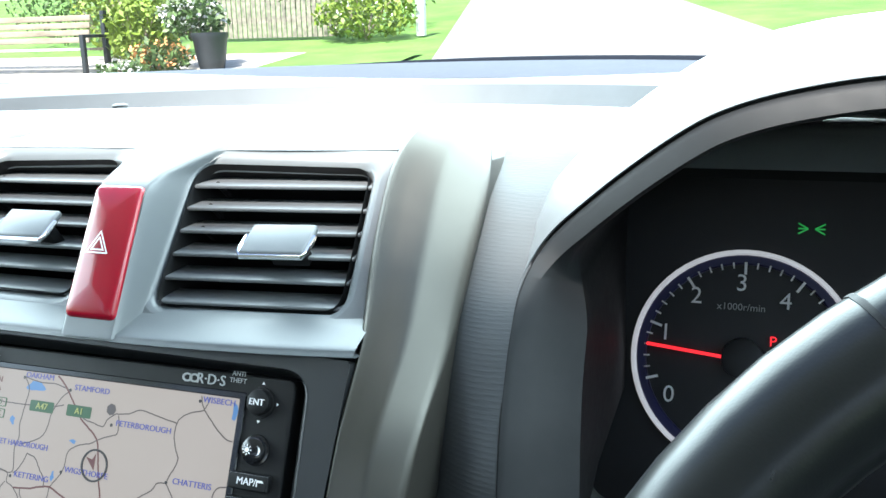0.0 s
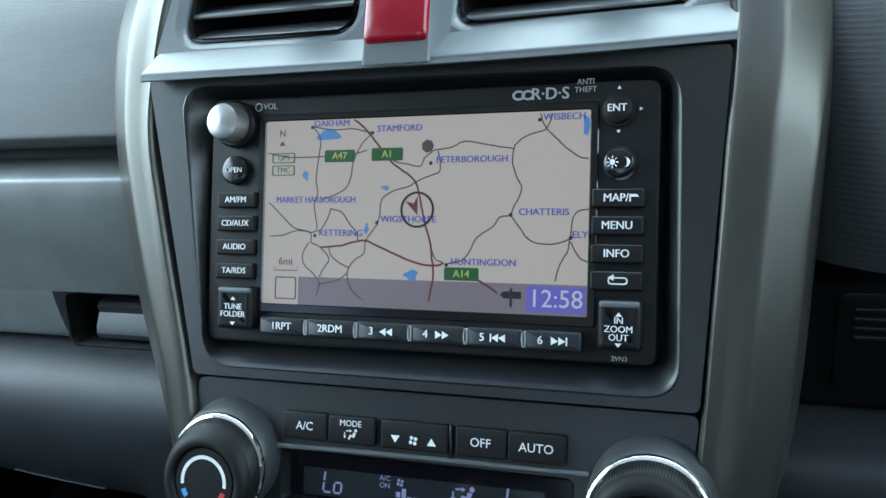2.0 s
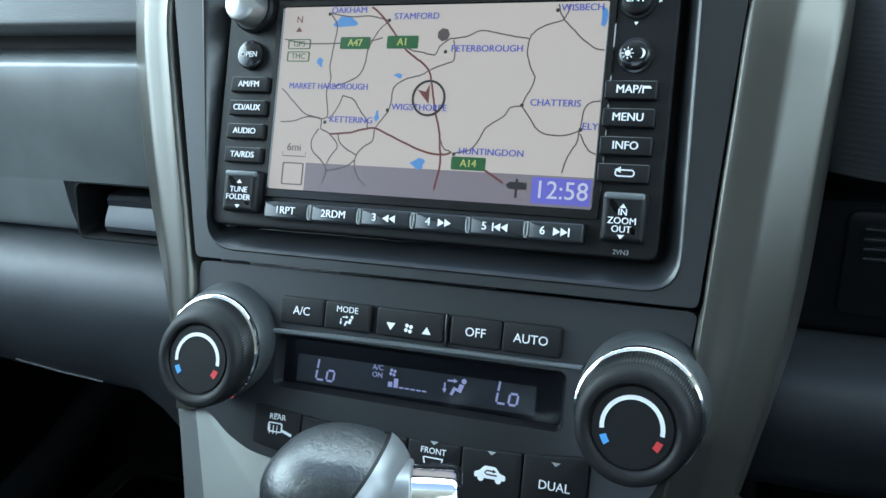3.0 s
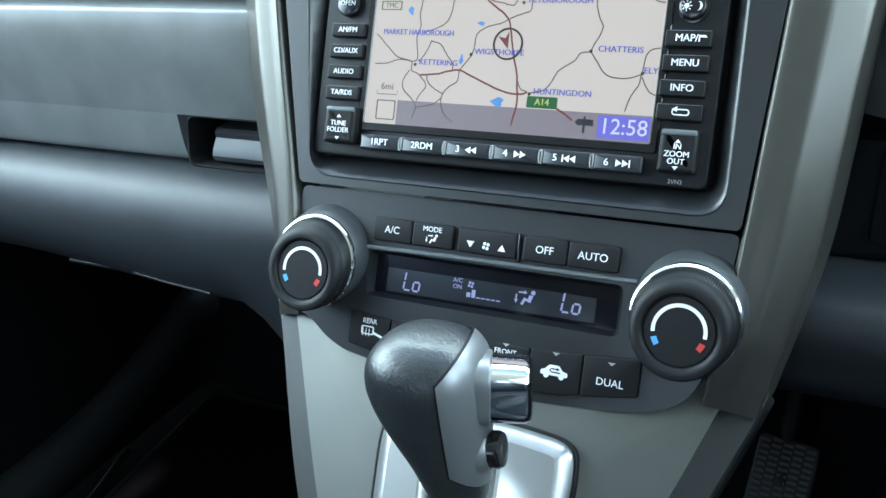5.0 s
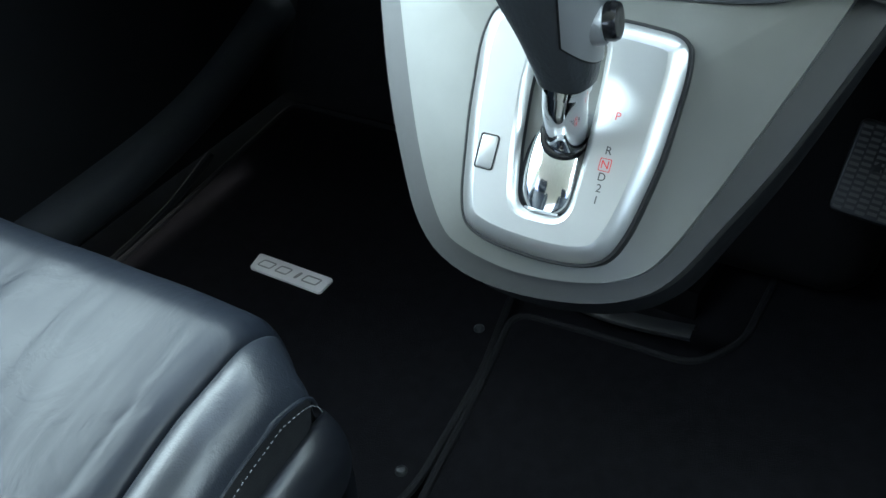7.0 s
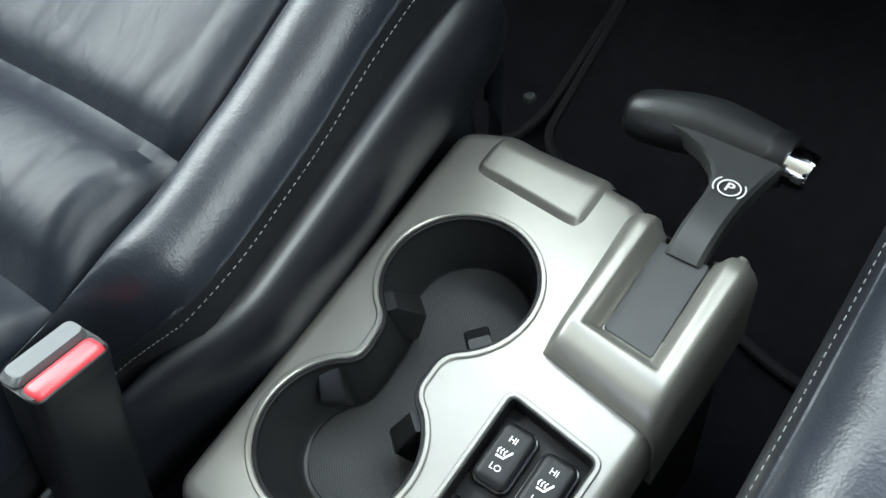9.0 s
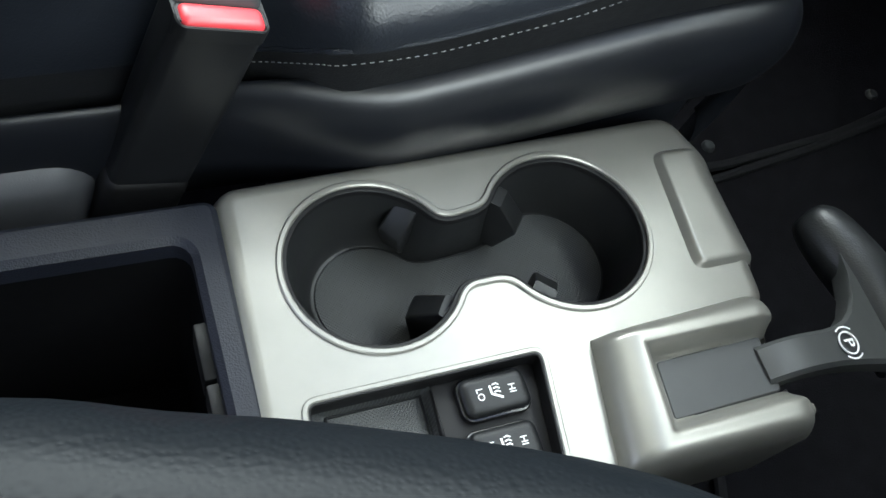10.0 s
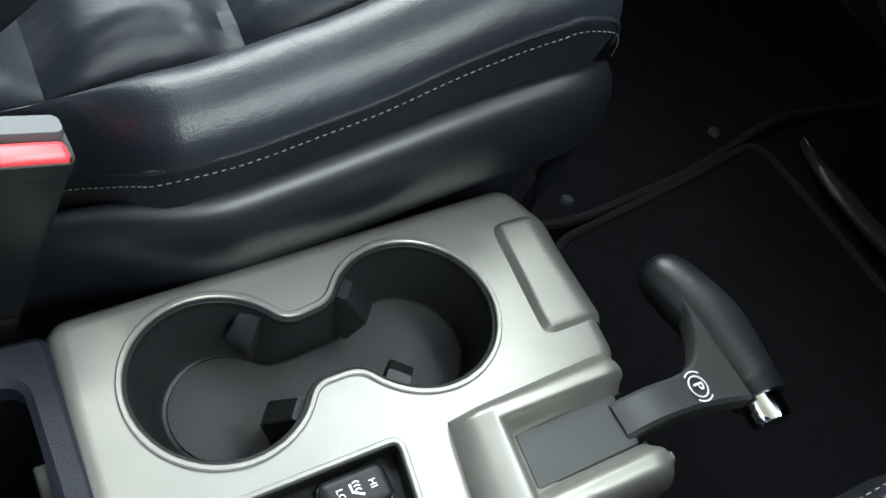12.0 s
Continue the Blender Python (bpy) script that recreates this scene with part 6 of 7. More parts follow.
part("park_ring", border(circle(0, 0, 0.0058, 28), circle(0, 0, 0.0051, 28), 0.0, 0.0010, PB), WHITE, hb)
for a in (0, 180):
    part("park_arc", flat([(q * math.cos(radians(a + d)), q * math.sin(radians(a + d))) for q, ds in ((0.0082, range(-40, 41, 10)), (0.0074, range(40, -41, -10))) for d in ds], PB, 0.001), WHITE, hb)

# storage box behind the tray
box = thing("storage_box", "open dark storage box behind the cup holders", "storage box")
BO = rrect(-0.0790, -0.78, 0.0690, -0.4715, 0.006, 5)
BI = rrect(-0.0610, -0.75, 0.0520, -0.4855, 0.008, 5)
BLUEGREY = mat("blue_grey_plastic", (0.0070, 0.0086, 0.0138), 0.52, spec=0.3, bump=0.4, bscale=1400, cells=True)
part("frame", border(BO, BI, -0.014, -0.0005, TRY, 0.003), BLUEGREY, box, "blue-grey grained rim")
part("well", stack([(inset(BI, -0.0005), -0.006), (inset(BI, 0.004), -0.15)], TRY, False, True), WELL, box)
part("shell", stack([(inset(BO, 0.001), -0.010), (inset(BO, 0.001), -0.20)], TRY, False, False), PLASTIC_D, box)
for x0, x1 in ((-0.0290, -0.0040), (-0.0025, 0.0215)):
    part("hinge_clip", rbox(x0, -0.4905, -0.032, x1, -0.4835, -0.012, 0.0012, TRY, 2), PLASTIC_D, box, "small black hinge clip")
# ---- seats ----
def seat_h(y):
    """Height of the piped seam along the seat's side."""
    k = [(-0.80, 0.288), (-0.44, 0.2945), (-0.40, 0.2965), (-0.35, 0.306), (-0.275, 0.3300), (-0.235, 0.3365), (0.0, 0.3380)]
    for (y0, z0), (y1, z1) in zip(k, k[1:]):
        if y <= y1:
            return lerp(z0, z1, smooth((y - y0) / (y1 - y0)) * 0.3 + 0.7 * (y - y0) / (y1 - y0))
    return k[-1][1]


FRONT = [(-0.72, 0.0), (-0.66, 0.0), (-0.60, 0.0), (-0.55, 0.0), (-0.50, 0.0), (-0.46, 0.0), (-0.42, 0.0), (-0.38, 0.0), (-0.34, 0.0), (-0.30, 0.0), (-0.27, -0.001), (-0.250, -0.003), (-0.236, -0.008), (-0.226, -0.016), (-0.219, -0.027), (-0.2145, -0.042), (-0.213, -0.065), (-0.215, -0.095), (-0.222, -0.125)]
SIDE = [(-0.0975, -0.040), (-0.0965, -0.032), (-0.0940, -0.020), (-0.0915, -0.008), (-0.0905, -0.0015)]
ROLL = [(-0.120, -0.128), (-0.104, -0.118), (-0.0925, -0.100), (-0.0858, -0.080), (-0.0828, -0.062), (-0.0845, -0.048), (-0.0890, -0.0385), (-0.0945, -0.0345), (-0.0995, -0.0350), (-0.1045, -0.040)]
BOLS = [(-0.0905, -0.0015), (-0.0915, 0.004), (-0.0945, 0.011), (-0.101, 0.018), (-0.109, 0.0215), (-0.117, 0.0215), (-0.124, 0.018), (-0.1295, 0.009), (-0.1318, -0.001)]
MIDS = [(-0.1318, -0.001), (-0.1345, 0.008), (-0.141, 0.013), (-0.15, 0.015), (-0.16, 0.016), (-0.18, 0.017), (-0.20, 0.017), (-0.225, 0.016), (-0.25, 0.015), (-0.28, 0.014), (-0.31, 0.013), (-0.3551, 0.0125)]
SEAMS = (-0.372, -0.450, -0.54)


def crease(x, y, seed):
    """Sharp folds along the seat, fading in and out."""
    n = noise.noise(Vector((x * 22 + 0.8 * noise.noise(Vector((y * 7, seed, 0))), y * 2.5, seed)))
    m = noise.noise(Vector((x * 62, y * 9, seed + 5)))
    return -0.0015 * max(0.0, 1 - abs(n) * 7) ** 2 * max(0.0, 0.5 + noise.noise(Vector((x * 8, y * 12, seed + 9)))) - 0.0004 * max(0.0, 1 - abs(m) * 6) ** 2


def seat_skin(cols, flip, seed, wrinkle=0, ahead=0.0, notch=1.0, start=-1.0):
    """Seat columns lofted from back to front; flip lays them on the driver's side."""
    sp = spline([(x, dz, 0) for x, dz in cols], 6 if wrinkle == 2 else 3)
    rows = []
    fr = spline([(y, d, 0) for y, d in FRONT], 6)
    for q in fr:
        y, drop = q.x + 0.010 + ahead + 0.006 * smooth((q.x + 0.30) / 0.06), q.y
        if y < start:
            continue
        f = max(0.0, min(1.0, -drop / 0.03))
        back = notch * (0.037 * smooth((-0.410 - y) / 0.048) if start < -0.9 else 0.030 * smooth((-0.385 - y) / 0.105))
        sink = notch * (0.036 * smooth((-0.410 - y) / 0.050) if start < -0.9 else 0.020 * smooth((-0.43 - y) / 0.080))
        row = []
        for p in sp:
            x = p.x - 0.020 * f * f * max(0, 1 + (p.x + 0.0865) / 0.06 if p.x > -0.1465 else 0) - back * max(0.0, (p.x + 0.1318) / 0.0413)
            base = seat_h(y) if start < -0.9 else 0.2950 + 0.0380 * smooth((y + 0.46) / 0.27)
            z = base + p.y * (1 - 0.25 * f) + drop - sink * smooth((p.x + 0.14) / 0.04)
            mid = smooth((-0.090 - p.x) / 0.060)
            yy = y + mid * 0.024 * smooth((y + 0.36) / 0.12)
            z += mid * 0.005 * smooth((y + 0.40) / 0.12)
            if wrinkle == 1:
                z += 0.0010 * noise.noise(Vector((x * 26 + seed, y * 9, seed))) + 0.0004 * noise.noise(Vector((x * 90, y * 40, seed + 3)))
            if wrinkle == 2:
                calm = 0.30 + 0.70 * smooth((-0.30 - y) / 0.10)
                z += 0.0014 * noise.noise(Vector((x * 20 + seed, y * 7, seed))) + calm * crease(x, y, seed)
                edge = smooth((p.x + 0.185) / 0.05)
                z += 0.0034 * edge * noise.noise(Vector((y * 75 + x * 45, x * 12, seed + 2))) * math.exp(-(min(abs(y - c) for c in SEAMS) / 0.034) ** 2)
                d = min(abs(y - c) for c in SEAMS)
                z -= 0.010 * math.exp(-(d / 0.009) ** 2)
                if y < SEAMS[0]:
                    z += 0.010 * smooth(d / 0.035) * smooth((-0.1315 - p.x) / 0.02)
            row.append(Vector((0.037 - x, yy, z + 0.0125 + 0.020 * smooth((-0.27 - yy) / 0.13)) if flip else (x + 0.002, yy, z)))
        rows.append(row)
    return loft(rows)


def other_side(bm, axis):
    for v in bm.verts:
        v.co.x = 2 * axis - v.co.x
    return bm


def seat(flip):
    s = thing("front_seat", "black leather front seat with grey stitching", "seat", "front seats")
    ax = 0.392 if flip else -0.353
    for k in (0, 1):
        fix = (lambda b: other_side(b, ax)) if k else (lambda b: b)
        part("side_panel", fix(seat_skin(SIDE, flip, 1.3)), SIDECLOTH, s, "matt black seat flank")
        part("lower_roll", fix(seat_skin(ROLL, flip, 1.3, 0, 0.014, 0.8, -0.57)), VINYL, s, "rounded black lower seat trim")
        part("bolster", fix(seat_skin(BOLS, flip, 4.1 + k, 1)), LEATHER, s, "grained leather bolster")
        part("cushion_panel", fix(seat_skin(MIDS, flip, 7.7 + k, 2)), LEATHER_S, s, "creased leather cushion")
        pts = [(-0.0908 - 0.037 * smooth((-0.410 - y) / 0.048), y, seat_h(y) - 0.0008 - 0.036 * smooth((-0.410 - y) / 0.050)) for y in (-0.460, -0.452, -0.446, -0.440, -0.434, -0.428, -0.42, -0.39, -0.36, -0.33, -0.30, -0.27, -0.25, -0.240)] + [(-0.0912, -0.221, 0.3305), (-0.0950, -0.2100, 0.3190), (-0.1010, -0.2020, 0.3030)]
        cord = spline([(0.037 - x, y, z + 0.0125 + 0.020 * smooth((-0.27 - y) / 0.13)) if flip else (x + 0.002, y, z) for x, y, z in pts], 10)
        part("seam_cord", fix(tube([(p.x, p.y, p.z + 0.0006) for p in cord], 0.0012, 6)), LEATHER, s)
        st = []
        acc, last = 0.0, cord[0]
        for p in cord[1:]:
            step, d = (p - last).length, (p - last).normalized()
            while acc < step:
                c = last + d * acc + Vector(((0.0034 if (flip) else -0.0034) * -1, 0, -0.0035))
                st.append(rbox(-0.00017, -0.0009, -0.00017, 0.00017, 0.0009, 0.00017, 0, Matrix.Translation(c) @ d.to_track_quat("Y", "Z").to_matrix().to_4x4()))
                acc += 0.0035
            acc -= step
            last = p
        out = bmesh.new()
        tmp = bpy.data.meshes.new("tmp")
        for b in st:
            b.to_mesh(tmp)
            out.from_mesh(tmp)
            b.free()
        bpy.data.meshes.remove(tmp)
        ob = part("stitching", fix(out), THREAD, s, "dashed grey stitching")
        xs = sorted((0.037 + 0.104, 0.037 + 0.16)) if flip else (-0.16, -0.104)
        part("side_cover", fix(rbox(xs[0], -0.43, 0.06, xs[1], -0.20, 0.225, 0.022, IDENT, 5)), VINYL, s, "smooth black plastic seat base cover")
    # backrest
    lean = Matrix.Translation((ax, -0.60, 0.27)) @ Matrix.Rotation(radians(16), 4, "X")
    part("backrest", rbox(-0.19, -0.13, -0.02, 0.19, -0.02, 0.58, 0.05, lean, 5), LEATHER_S, s)
    for sx in (-1, 1):
        part("backrest_bolster", tube([lean @ Vector((sx * 0.215, 0.0, -0.02)), lean @ Vector((sx * 0.222, 0.012, 0.12)), lean @ Vector((sx * 0.225, 0.0, 0.35)), lean @ Vector((sx * 0.20, -0.05, 0.56))], [0.036, 0.046, 0.046, 0.035], 16), LEATHER, s)
    part("head_restraint", rbox(-0.13, -0.12, 0.62, 0.13, -0.03, 0.80, 0.045, lean, 5), LEATHER_S, s)
    if flip:
        rest, top = curve2([(0.074, -0.76), (0.076, -0.62), (0.080, -0.56), (0.0855, -0.528), (0.0907, -0.5125), (0.0962, -0.496), (0.106, -0.472), (0.1145, -0.4575), (0.1235, -0.449), (0.145, -0.450), (0.162, -0.462), (0.172, -0.495), (0.176, -0.55), (0.176, -0.76)], 4), 0.481
    else:
        rest, top = curve2([(-0.145, -0.76), (-0.145, -0.47), (-0.140, -0.436), (-0.128, -0.424), (-0.112, -0.427), (-0.094, -0.440), (-0.0775, -0.457), (-0.064, -0.474), (-0.048, -0.497), (-0.041, -0.54), (-0.037, -0.62), (-0.035, -0.76)], 4), 0.424
    part("armrest", stack([(inset(rest, d), top - z) for d, z in ((0.020, 0.069 if flip else 0.040), (0.010, 0.061 if flip else 0.038), (0.003, 0.045 if flip else 0.034), (0.0, 0.027), (0.0, 0.017), (0.0015, 0.011), (0.005, 0.006), (0.011, 0.002), (0.020, 0.0))], IDENT), ARMREST, s, "fold-down leather armrest")
    return s


seat(False)
seat(True)

# seat belt buckle
bk = thing("belt_buckle", "black seat belt buckle with a red release button", "belt buckle")
BK = Matrix(((0.9978, -0.0656, -0.0061, -0.1112), (0.0644, 0.9527, 0.2972, -0.4642), (-0.0137, -0.2969, 0.9548, 0.3034), (0, 0, 0, 1)))
part("body", stack([(rrect(-0.0100, -0.0180, 0.0100, 0.0180, 0.004), -0.102), (rrect(-0.0105, -0.0185, 0.0108, 0.0185, 0.005), -0.050), (rrect(-0.0105, -0.0185, 0.0108, 0.0185, 0.005), -0.008), (rrect(-0.0100, -0.0180, 0.0100, 0.0180, 0.005), -0.001)], BK), PLASTIC_D, bk)
slope = stack([(rrect(-0.0104, -0.0176, 0.0004, 0.0172, 0.003), -0.004), (rrect(-0.0104, -0.0176, 0.0002, 0.0172, 0.003), 0.0), (rrect(-0.0096, -0.0150, -0.0010, 0.0165, 0.003), 0.0022)], BK)
part("top_plate", slope, PLATEGREY, bk, "grey slot plate")
part("release_button", rbox(0.0006, -0.0164, -0.0070, 0.0112, 0.0164, 0.0010, 0.0034, BK, 5), REDBTN, bk, "red release button")
part("button_text_bar", rbox(0.0035, -0.008, 0.0004, 0.0058, 0.008, 0.0009, 0.0002, BK, 1), REDPRINT, bk)
part("button_frame", border(rrect(-0.0004, -0.0180, 0.0122, 0.0180, 0.004), rrect(0.0006, -0.0166, 0.0113, 0.0166, 0.003), -0.008, -0.0008, BK, 0.0006), PLASTIC_D, bk)
part("boot", rbox(-0.0115, -0.019, -0.17, 0.0115, 0.0185, -0.100, 0.006, BK, 3), BLACKM, bk)
part("anchor_bolt", lathe([(0.0062, 0.0), (0.0055, 0.003), (0.0, 0.004)], Matrix.Translation((-0.1215, -0.4835, 0.180)), 16, False), CHROME, bk)
bracket = thing("seat_trim_end", "grey plastic end cap beside the belt buckle", "seat trim")
part("cap", rbox(-0.172, -0.68, 0.08, -0.100, -0.511, 0.222, 0.026, IDENT, 6), CAPGREY, bracket)
part("lower_flange", rbox(-0.165, -0.66, 0.06, -0.090, -0.512, 0.150, 0.008, IDENT, 3), CAPGREY, bracket)

# ---- footwell ----
def floor_mat(outline, label):
    m = thing("floor_mat", label, "floor mat", "floor mats")
    o = rounded(outline, 0.025, 5)
    part("carpet", prism(o, -0.0119, -0.003, IDENT, 0.002), CARPET, m)
    c = [Vector((x, y, -0.003)) for x, y in o]
    part("edging", tube(c + [c[0]], 0.0042, 8), PIPING, m, "corded grey edging")
    return m


floor_mat([(-0.190, 0.46), (-0.216, 0.242), (-0.184, 0.10), (-0.1705, -0.045), (-0.180, -0.090), (-0.24, -0.103), (-0.66, -0.10), (-0.675, 0.10), (-0.71, 0.46)], "black carpet mat with corded edge on the passenger side")
floor_mat([(-0.156, -0.075), (-0.176, 0.08), (-0.196, 0.195), (-0.11, 0.201), (0.0, 0.203), (0.034, 0.255), (0.038, 0.46), (0.70, 0.46), (0.70, -0.18), (0.10, -0.17), (-0.03, -0.128)][::-1], "black carpet mat with corded edge on the driver side")
for x, y in ((-0.2175, 0.156), (-0.1913, -0.0382)):
    r = thing("mat_stud", "small grey fixing stud in the floor mat", "stud", "mat studs")
    part("stud", lathe([(0.0060, -0.004), (0.0058, -0.001), (0.004, 0.0012), (0.0, 0.002)], Matrix.Translation((x, y, 0)), 16, False), COLLAR, r)
bd = thing("mat_badge", "silver metal badge sewn on the floor mat", "badge")
BD = Matrix.Translation((-0.4615, 0.140, 0.0)) @ Matrix.Rotation(radians(-0.5), 4, "Z")
part("plate", prism(rounded([(-0.052, -0.0138), (0.0535, -0.0138), (0.0535, 0.0138), (-0.058, 0.0138)], 0.005, 4), -0.004, 0.0, BD, 0.0008), BADGE, bd)
for u, half in ((-0.036, 0.011), (-0.0105, 0.010), (0.011, 0.003), (0.031, 0.012)):
    o = rounded([(u - half, -0.0060), (u + half - 0.002, -0.0060), (u + half + 0.001, 0.0060), (u - half + 0.003, 0.0060)], 0.003, 3)
    part("mark_bar", border(o, inset(o, 0.0016), 0.0, 0.0004, BD), GREYPRINT, bd)
sill = thing("door_sill", "dark plastic door sill along the footwell", "door sill")
part("cover", tube(spline([(-0.735, -0.5, 0.05), (-0.735, 0.05, 0.05), (-0.745, 0.3, 0.07), (-0.74, 0.5, 0.14)], 6), 0.035, 14), PLASTIC, sill)
part("carpet_edge", tube(spline([(-0.690, -0.5, -0.008), (-0.688, 0.07, -0.008), (-0.735, 0.30, -0.004)], 6), 0.006, 8), PIPING, sill)
duct = thing("footwell_duct", "black wedge-shaped air duct under the console", "air duct")
blade = []
for k in range(25):
    f = k / 24
    near = lerp(0.2220, 0.2165, f) - 0.0125 * math.sin(math.pi * f ** 0.85)
    deep = near + 0.0165 * min(1.0, (f / 0.45) ** 0.8)
    x = lerp(-0.172, -0.0105, f)
    blade.append([Vector((x, near + 0.004, 0.010)), Vector((x, near, 0.015)), Vector((x, near + 0.001, 0.018)), Vector((x, lerp(near, deep, 0.4), 0.0215)), Vector((x, deep, 0.0225)), Vector((x, deep + 0.003, 0.012))])
part("lip", loft(blade, False, True), DUCTLIP, duct, "curved grey blade of the duct")
part("body", stack([([(-0.146, 0.272), (-0.022, 0.272), (-0.018, 0.36), (-0.146, 0.36)], -0.01), ([(-0.143, 0.290), (-0.026, 0.290), (-0.020, 0.36), (-0.145, 0.36)], 0.012)], IDENT), WELL, duct)
ped = thing("brake_pedal", "brake pedal with a ribbed black rubber pad", "pedal")
PD = Matrix(((0.99, 0.10, 0, 0.115), (-0.05, 0.50, -0.866, 0.242), (-0.08, 0.86, 0.5, 0.236), (0, 0, 0, 1)))
PD = PD @ Matrix.Scale(0.86, 4)
part("pad", prism(rrect(-0.029, -0.046, 0.030, 0.045, 0.007), -0.010, 0.0, PD, 0.003), RUBBER, ped)
for i in range(14):
    part("rib", join(*[rbox(-0.025 + 0.0105 * j, -0.0405 + 0.006 * i, 0.0, -0.0165 + 0.0105 * j, -0.0375 + 0.006 * i, 0.0016, 0, PD @ Matrix.Translation((0, 0.0012 * (1 if j % 2 else -1), 0))) for j in range(5)]), PEDAL_LIT, ped)
part("stalk", tube([PD @ Vector((0, 0.0, -0.008)), (0.12, 0.33, 0.36), (0.12, 0.42, 0.52)], 0.009, 10), BLACKM, ped)
acc = thing("accelerator_pedal", "black accelerator pedal behind the brake pedal", "pedal")
part("pad", rbox(0.19, 0.27, 0.08, 0.235, 0.285, 0.24, 0.005, IDENT, 3), BLACKM, acc)
part("stalk", tube([(0.212, 0.285, 0.22), (0.21, 0.36, 0.34), (0.205, 0.44, 0.50)], 0.008, 8), BLACKM, acc)
# ---- outside ----
def gz(x, y):
    return -0.40 if y < 1.0 else -0.40 + 0.107 * (y - 1.0) if y < 24 else -0.40 + 0.107 * 23 + 0.06 * (y - 24)


ASPHALT = mat("pale_asphalt", (0.25, 0.26, 0.245), 0.9, vscale=2, var=0.07, bump=0.15, bscale=40)
GRASS = mat("lawn", (0.115, 0.235, 0.042), 0.9, vscale=1.5, var=0.3, bump=0.6, bscale=40)
GRAVEL = mat("pale_gravel", (0.48, 0.45, 0.40), 0.95, vscale=8, var=0.3, bump=0.7, bscale=35)
LEAF = mat("bright_leaves", (0.17, 0.25, 0.03), 0.55, vscale=9, var=0.5)
LEAF2 = mat("green_leaves", (0.08, 0.14, 0.04), 0.55, vscale=9, var=0.45)
BLOSSOM = mat("white_blossom", (0.75, 0.75, 0.72), 0.7)
BLOSSOM2 = mat("orange_blossom", (0.7, 0.32, 0.12), 0.7)
WOOD = mat("weathered_wood", (0.30, 0.25, 0.19), 0.8, vscale=14, var=0.3, bump=0.5, bscale=120, stretch=(0.2, 1, 1))
FENCEWOOD = mat("grey_fence_wood", (0.27, 0.24, 0.20), 0.85, vscale=14, var=0.35)
POT = mat("dark_planter", (0.02, 0.025, 0.03), 0.45)

xs = [-60, -30, -16, -12, -9, -7, -5, -4, -3, -2, -1, 0, 1, 2, 3, 5, 8, 12, 20, 40]
ys = [-30, -8, -2, 1, 3, 5, 7, 8, 9, 10, 11, 12, 13, 14, 16, 18, 20, 24, 32, 60, 200]


def sheet(x_of, lift):
    return loft([[Vector((x, y, gz(x, y) + lift)) for x in x_of(y)] for y in ys])


tagged(finish("ground", sheet(lambda y: xs, -0.02), GRASS), "sloping green lawn round the drive", "lawn", kind="structure")


def road_x(y):
    if y < 9:
        a, b = -7.5 if y > 7.2 else -9.0, 0.9 if y > 6 else 4.0
    else:
        a, b = lerp(-3.4, -6.5, min(1.5, (y - 9) / 11)), lerp(0.94, -2.8, min(1.5, (y - 9) / 11))
    return [lerp(a, b, k / 6) for k in range(7)]


tagged(finish("road", sheet(road_x, 0.0), ASPHALT), "pale asphalt drive climbing away", "road", kind="structure")
tagged(finish("gravel_bed", loft([[Vector((x, y, gz(x, y) + 0.012)) for x in (-12, -9, -7, -5.6)] for y in (7.9, 8.6, 9.4, 10.4)]), GRAVEL), "pale gravel bed beside the drive", "gravel", kind="structure")
tagged(finish("verge", loft([[Vector((x, y, gz(x, y) + 0.015)) for x in (-5.6, -5.0, -4.4, -3.9)] for y in (7.9, 8.6, 9.4, 10.2)]), GRASS), "grass verge beside the drive", "lawn", kind="structure")

fence = thing("picket_fence", "weathered grey picket fence across the garden", "fence")
for k in range(26):
    x = -8.1 + 0.085 * k
    z = gz(x, 12.0)
    part("pale", stack([([(x - 0.032, 11.98), (x + 0.032, 11.98), (x + 0.032, 12.0), (x - 0.032, 12.0)], z + 0.03), ([(x - 0.032, 11.98), (x + 0.032, 11.98), (x + 0.032, 12.0), (x - 0.032, 12.0)], z + 1.0 + 0.02 * math.sin(k * 1.7))], IDENT), FENCEWOOD, fence)
for dz in (0.25, 0.75):
    part("rail", rbox(-8.15, 12.0, gz(0, 12) + dz, -5.95, 12.04, gz(0, 12) + dz + 0.08, 0.004), FENCEWOOD, fence)
bench = thing("garden_bench", "slatted wooden garden bench with dark ends", "bench")
bz = gz(0, 9.0)
for k in range(4):
    part("back_slat", rbox(-10.35, 9.10 + 0.02 * k, bz + 0.36 + 0.09 * k, -7.95, 9.13 + 0.02 * k, bz + 0.43 + 0.09 * k, 0.008), WOOD, bench)
for k in range(3):
    part("seat_slat", rbox(-10.35, 8.72 + 0.12 * k, bz + 0.27, -7.70, 8.82 + 0.12 * k, bz + 0.30, 0.006), mat("pale_slat", (0.45, 0.42, 0.38), 0.7) if k == 0 else WOOD, bench)
for x in (-7.72, -10.35):
    part("end", join(rbox(x - 0.03, 8.70, bz, x + 0.03, 8.76, bz + 0.44, 0.01), rbox(x - 0.03, 9.10, bz, x + 0.03, 9.17, bz + 0.74, 0.01), rbox(x - 0.03, 8.70, bz + 0.42, x + 0.03, 9.15, bz + 0.46, 0.01)), POT, bench)


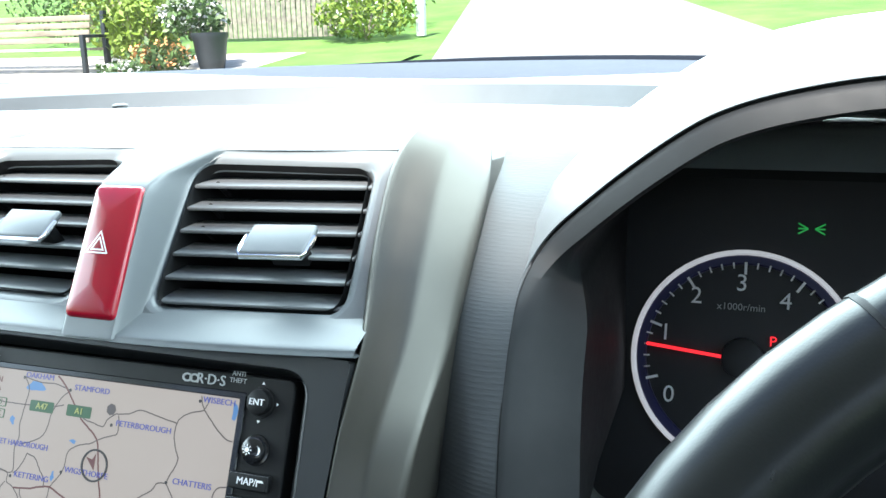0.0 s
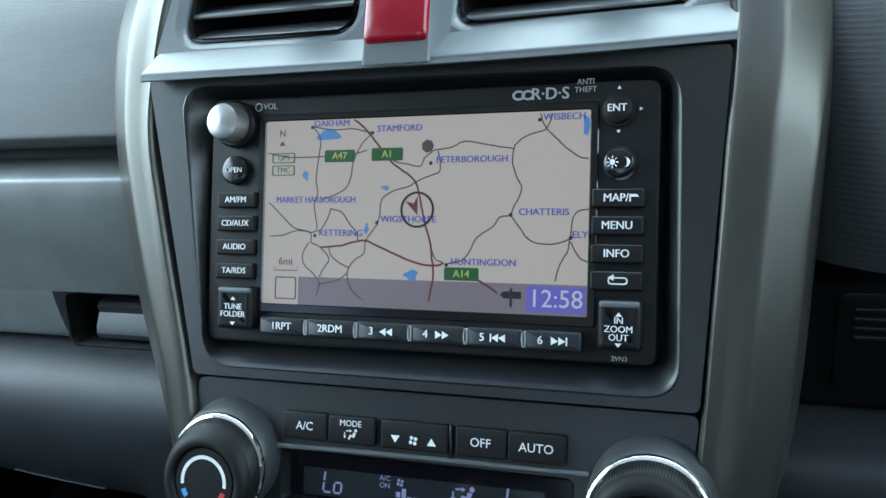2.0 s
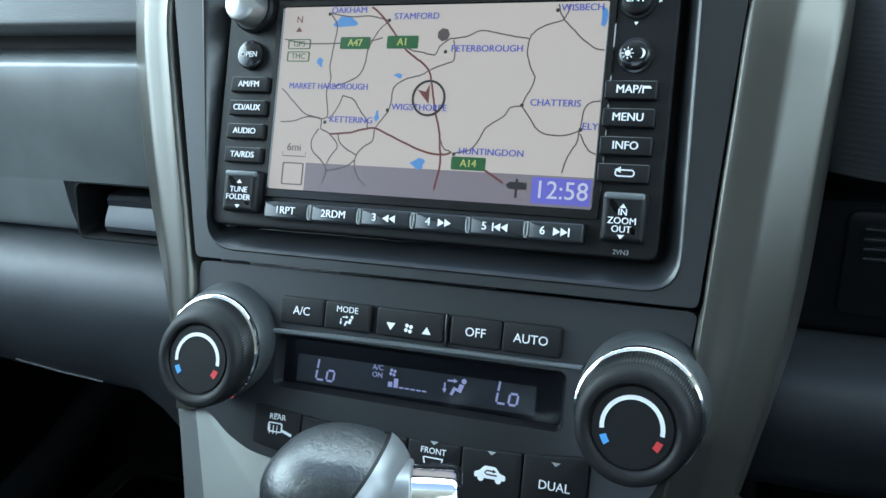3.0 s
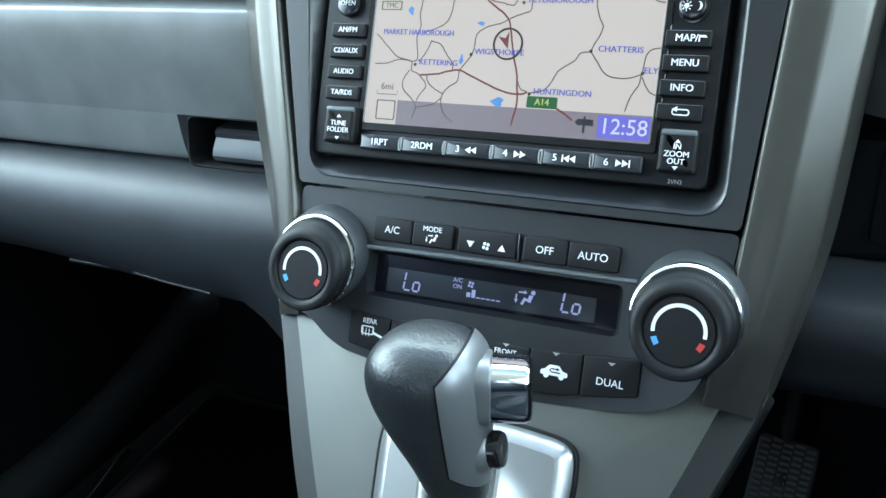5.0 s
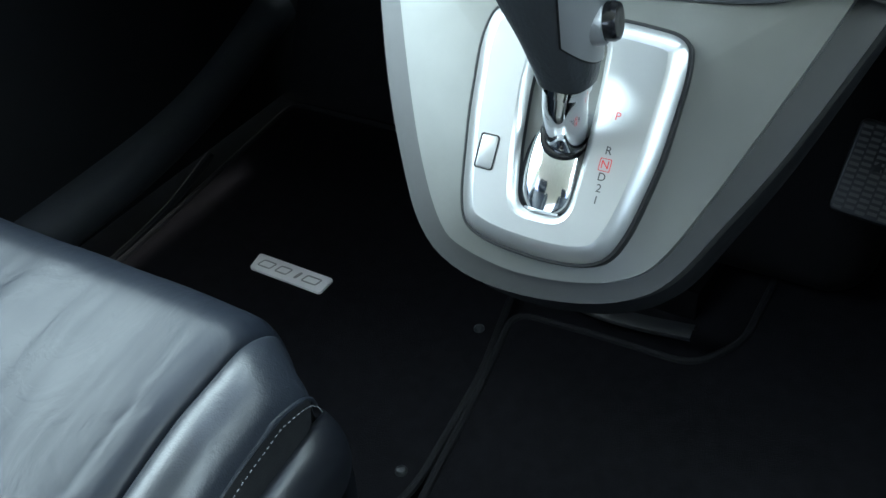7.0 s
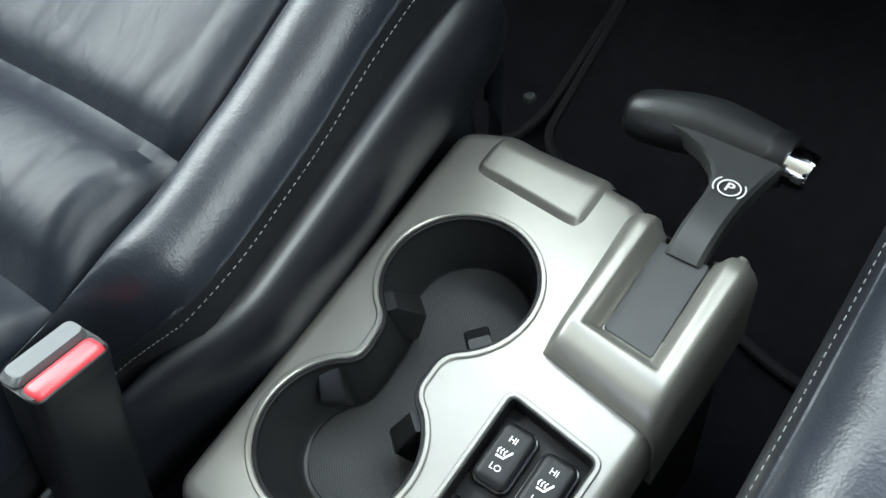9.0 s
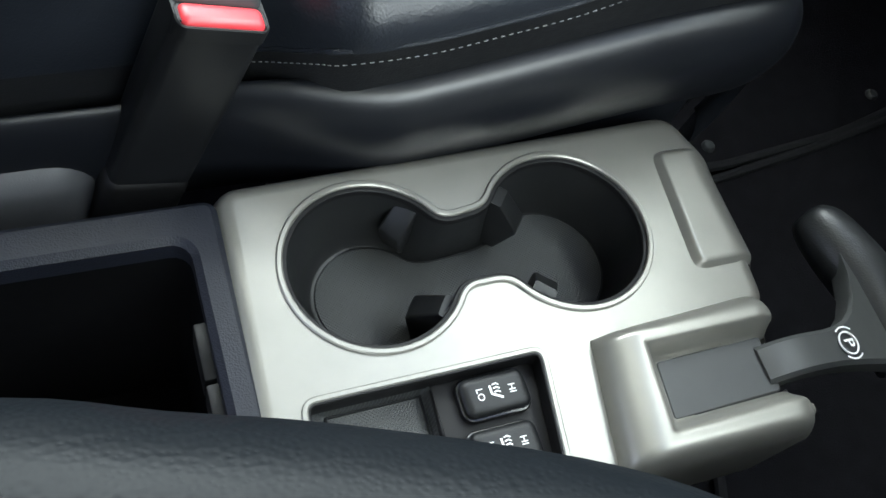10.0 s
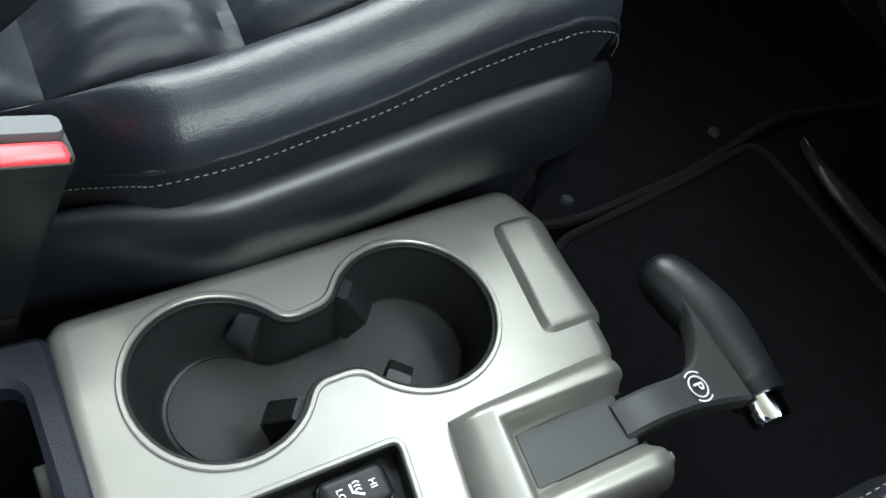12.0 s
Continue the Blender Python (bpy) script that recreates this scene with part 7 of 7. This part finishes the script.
def leaf_cloud(cx, cy, cz, rx, ry, rz, n, size, rng):
    bm = bmesh.new()
    for _ in range(n):
        while True:
            p = Vector((rng.uniform(-1, 1), rng.uniform(-1, 1), rng.uniform(-1, 1)))
            if 0.35 < p.length < 1 + 0.25 * noise.noise(p * 3 + Vector((cx, cy, 0))):
                break
        c = Vector((cx + p.x * rx, cy + p.y * ry, cz + p.z * rz))
        q = Euler((rng.uniform(-1.2, 1.2), rng.uniform(-1.2, 1.2), rng.uniform(0, 6.3))).to_matrix()
        s = size * rng.uniform(0.6, 1.3)
        v = [bm.verts.new(c + q @ Vector(d) * s) for d in ((-0.5, 0, 0), (0, -0.28, 0.08), (0.6, 0, 0), (0, 0.28, 0.08))]
        bm.faces.new(v)
    return bm


rng = random.Random(7)


def shrub(label, x, y, base, rx, rz, leaf, n, bloom=None, nb=0):
    s = thing("shrub", label, "shrub")
    for k in range(4):
        a = k * 1.6
        part("stem", tube([(x, y, base), (x + 0.3 * rx * math.cos(a), y + 0.3 * rx * math.sin(a), base + rz), (x + 0.6 * rx * math.cos(a), y + 0.5 * rx * math.sin(a), base + 1.6 * rz)], [0.02, 0.014, 0.006], 6), WOOD, s)
    part("foliage", leaf_cloud(x, y, base + rz, rx, rx * 0.8, rz, n, 0.09, rng), leaf, s)
    if bloom:
        part("blossom", leaf_cloud(x, y, base + rz * 1.15, rx * 0.98, rx * 0.8, rz * 0.95, nb, 0.06, rng), bloom, s)
    return s


shrub("bright yellow-green leafy shrub behind the gravel", -7.42, 9.4, gz(0, 9.4), 0.48, 0.42, LEAF, 1500)
shrub("tall leafy shrub beside the bench", -8.1, 10.2, gz(0, 10.2), 0.9, 0.65, LEAF, 1800)
shrub("white-flowering bush growing in the planter", -6.45, 9.2, 0.82, 0.42, 0.26, LEAF2, 900, BLOSSOM, 450)
shrub("low orange and white flowers at the edge of the bed", -6.62, 8.75, gz(0, 8.75), 0.40, 0.20, LEAF2, 500, BLOSSOM2, 320)
shrub("low white flowers at the edge of the bed", -6.95, 8.5, gz(0, 8.5), 0.35, 0.10, LEAF2, 350, BLOSSOM, 160)
shrub("green border plants beside the fence", -5.4, 11.8, gz(0, 11.8), 0.75, 0.35, LEAF, 1400, BLOSSOM, 120)
shrub("dark green plants behind the fence", -6.3, 13.0, gz(0, 13.0), 1.4, 0.6, LEAF2, 1600)
shrub("hedge of green leaves behind the bench", -10.2, 12.0, gz(0, 12.0), 1.6, 0.8, LEAF2, 2400)
pot = thing("planter", "dark glazed garden planter on the gravel", "planter")
part("pot", lathe([(0.14, 0.0), (0.17, 0.15), (0.20, 0.36), (0.22, 0.40), (0.22, 0.44), (0.18, 0.42)], Matrix.Translation((-6.1, 9.0, gz(0, 9.0))), 28), POT, pot)
pst = thing("white_post", "white marker post on the lawn", "post")
part("post", rbox(-4.70, 11.95, gz(0, 12), -4.58, 12.05, gz(0, 12) + 0.8, 0.01), mat("white_paint", (0.75, 0.75, 0.73), 0.6), pst)

# windscreen and the car's own bonnet
GLASS = bpy.data.materials.new("windscreen_glass")
GLASS.use_nodes = True
gn, gl = GLASS.node_tree.nodes, GLASS.node_tree.links
gn.remove(gn["Principled BSDF"])
clear, gloss, mix = gn.new("ShaderNodeBsdfTransparent"), gn.new("ShaderNodeBsdfGlossy"), gn.new("ShaderNodeMixShader")
clear.inputs["Color"].default_value = (0.97, 0.99, 0.98, 1)
gloss.inputs["Roughness"].default_value = 0.02
mix.inputs["Fac"].default_value = 0.04
gl.new(clear.outputs[0], mix.inputs[1]), gl.new(gloss.outputs[0], mix.inputs[2]), gl.new(mix.outputs[0], gn["Material Output"].inputs["Surface"])
ws = loft([[Vector((x, y - 0.16 * x * x, z)) for x in xrange(-0.80, 0.80, 16)] for y, z in ((0.80, 0.80), (0.42, 0.99), (0.06, 1.13), (-0.22, 1.205))])
wso = tagged(finish("window_1", ws, GLASS), "raked clear windscreen over the dashboard", "windscreen", kind="structure")
wso.visible_shadow = False
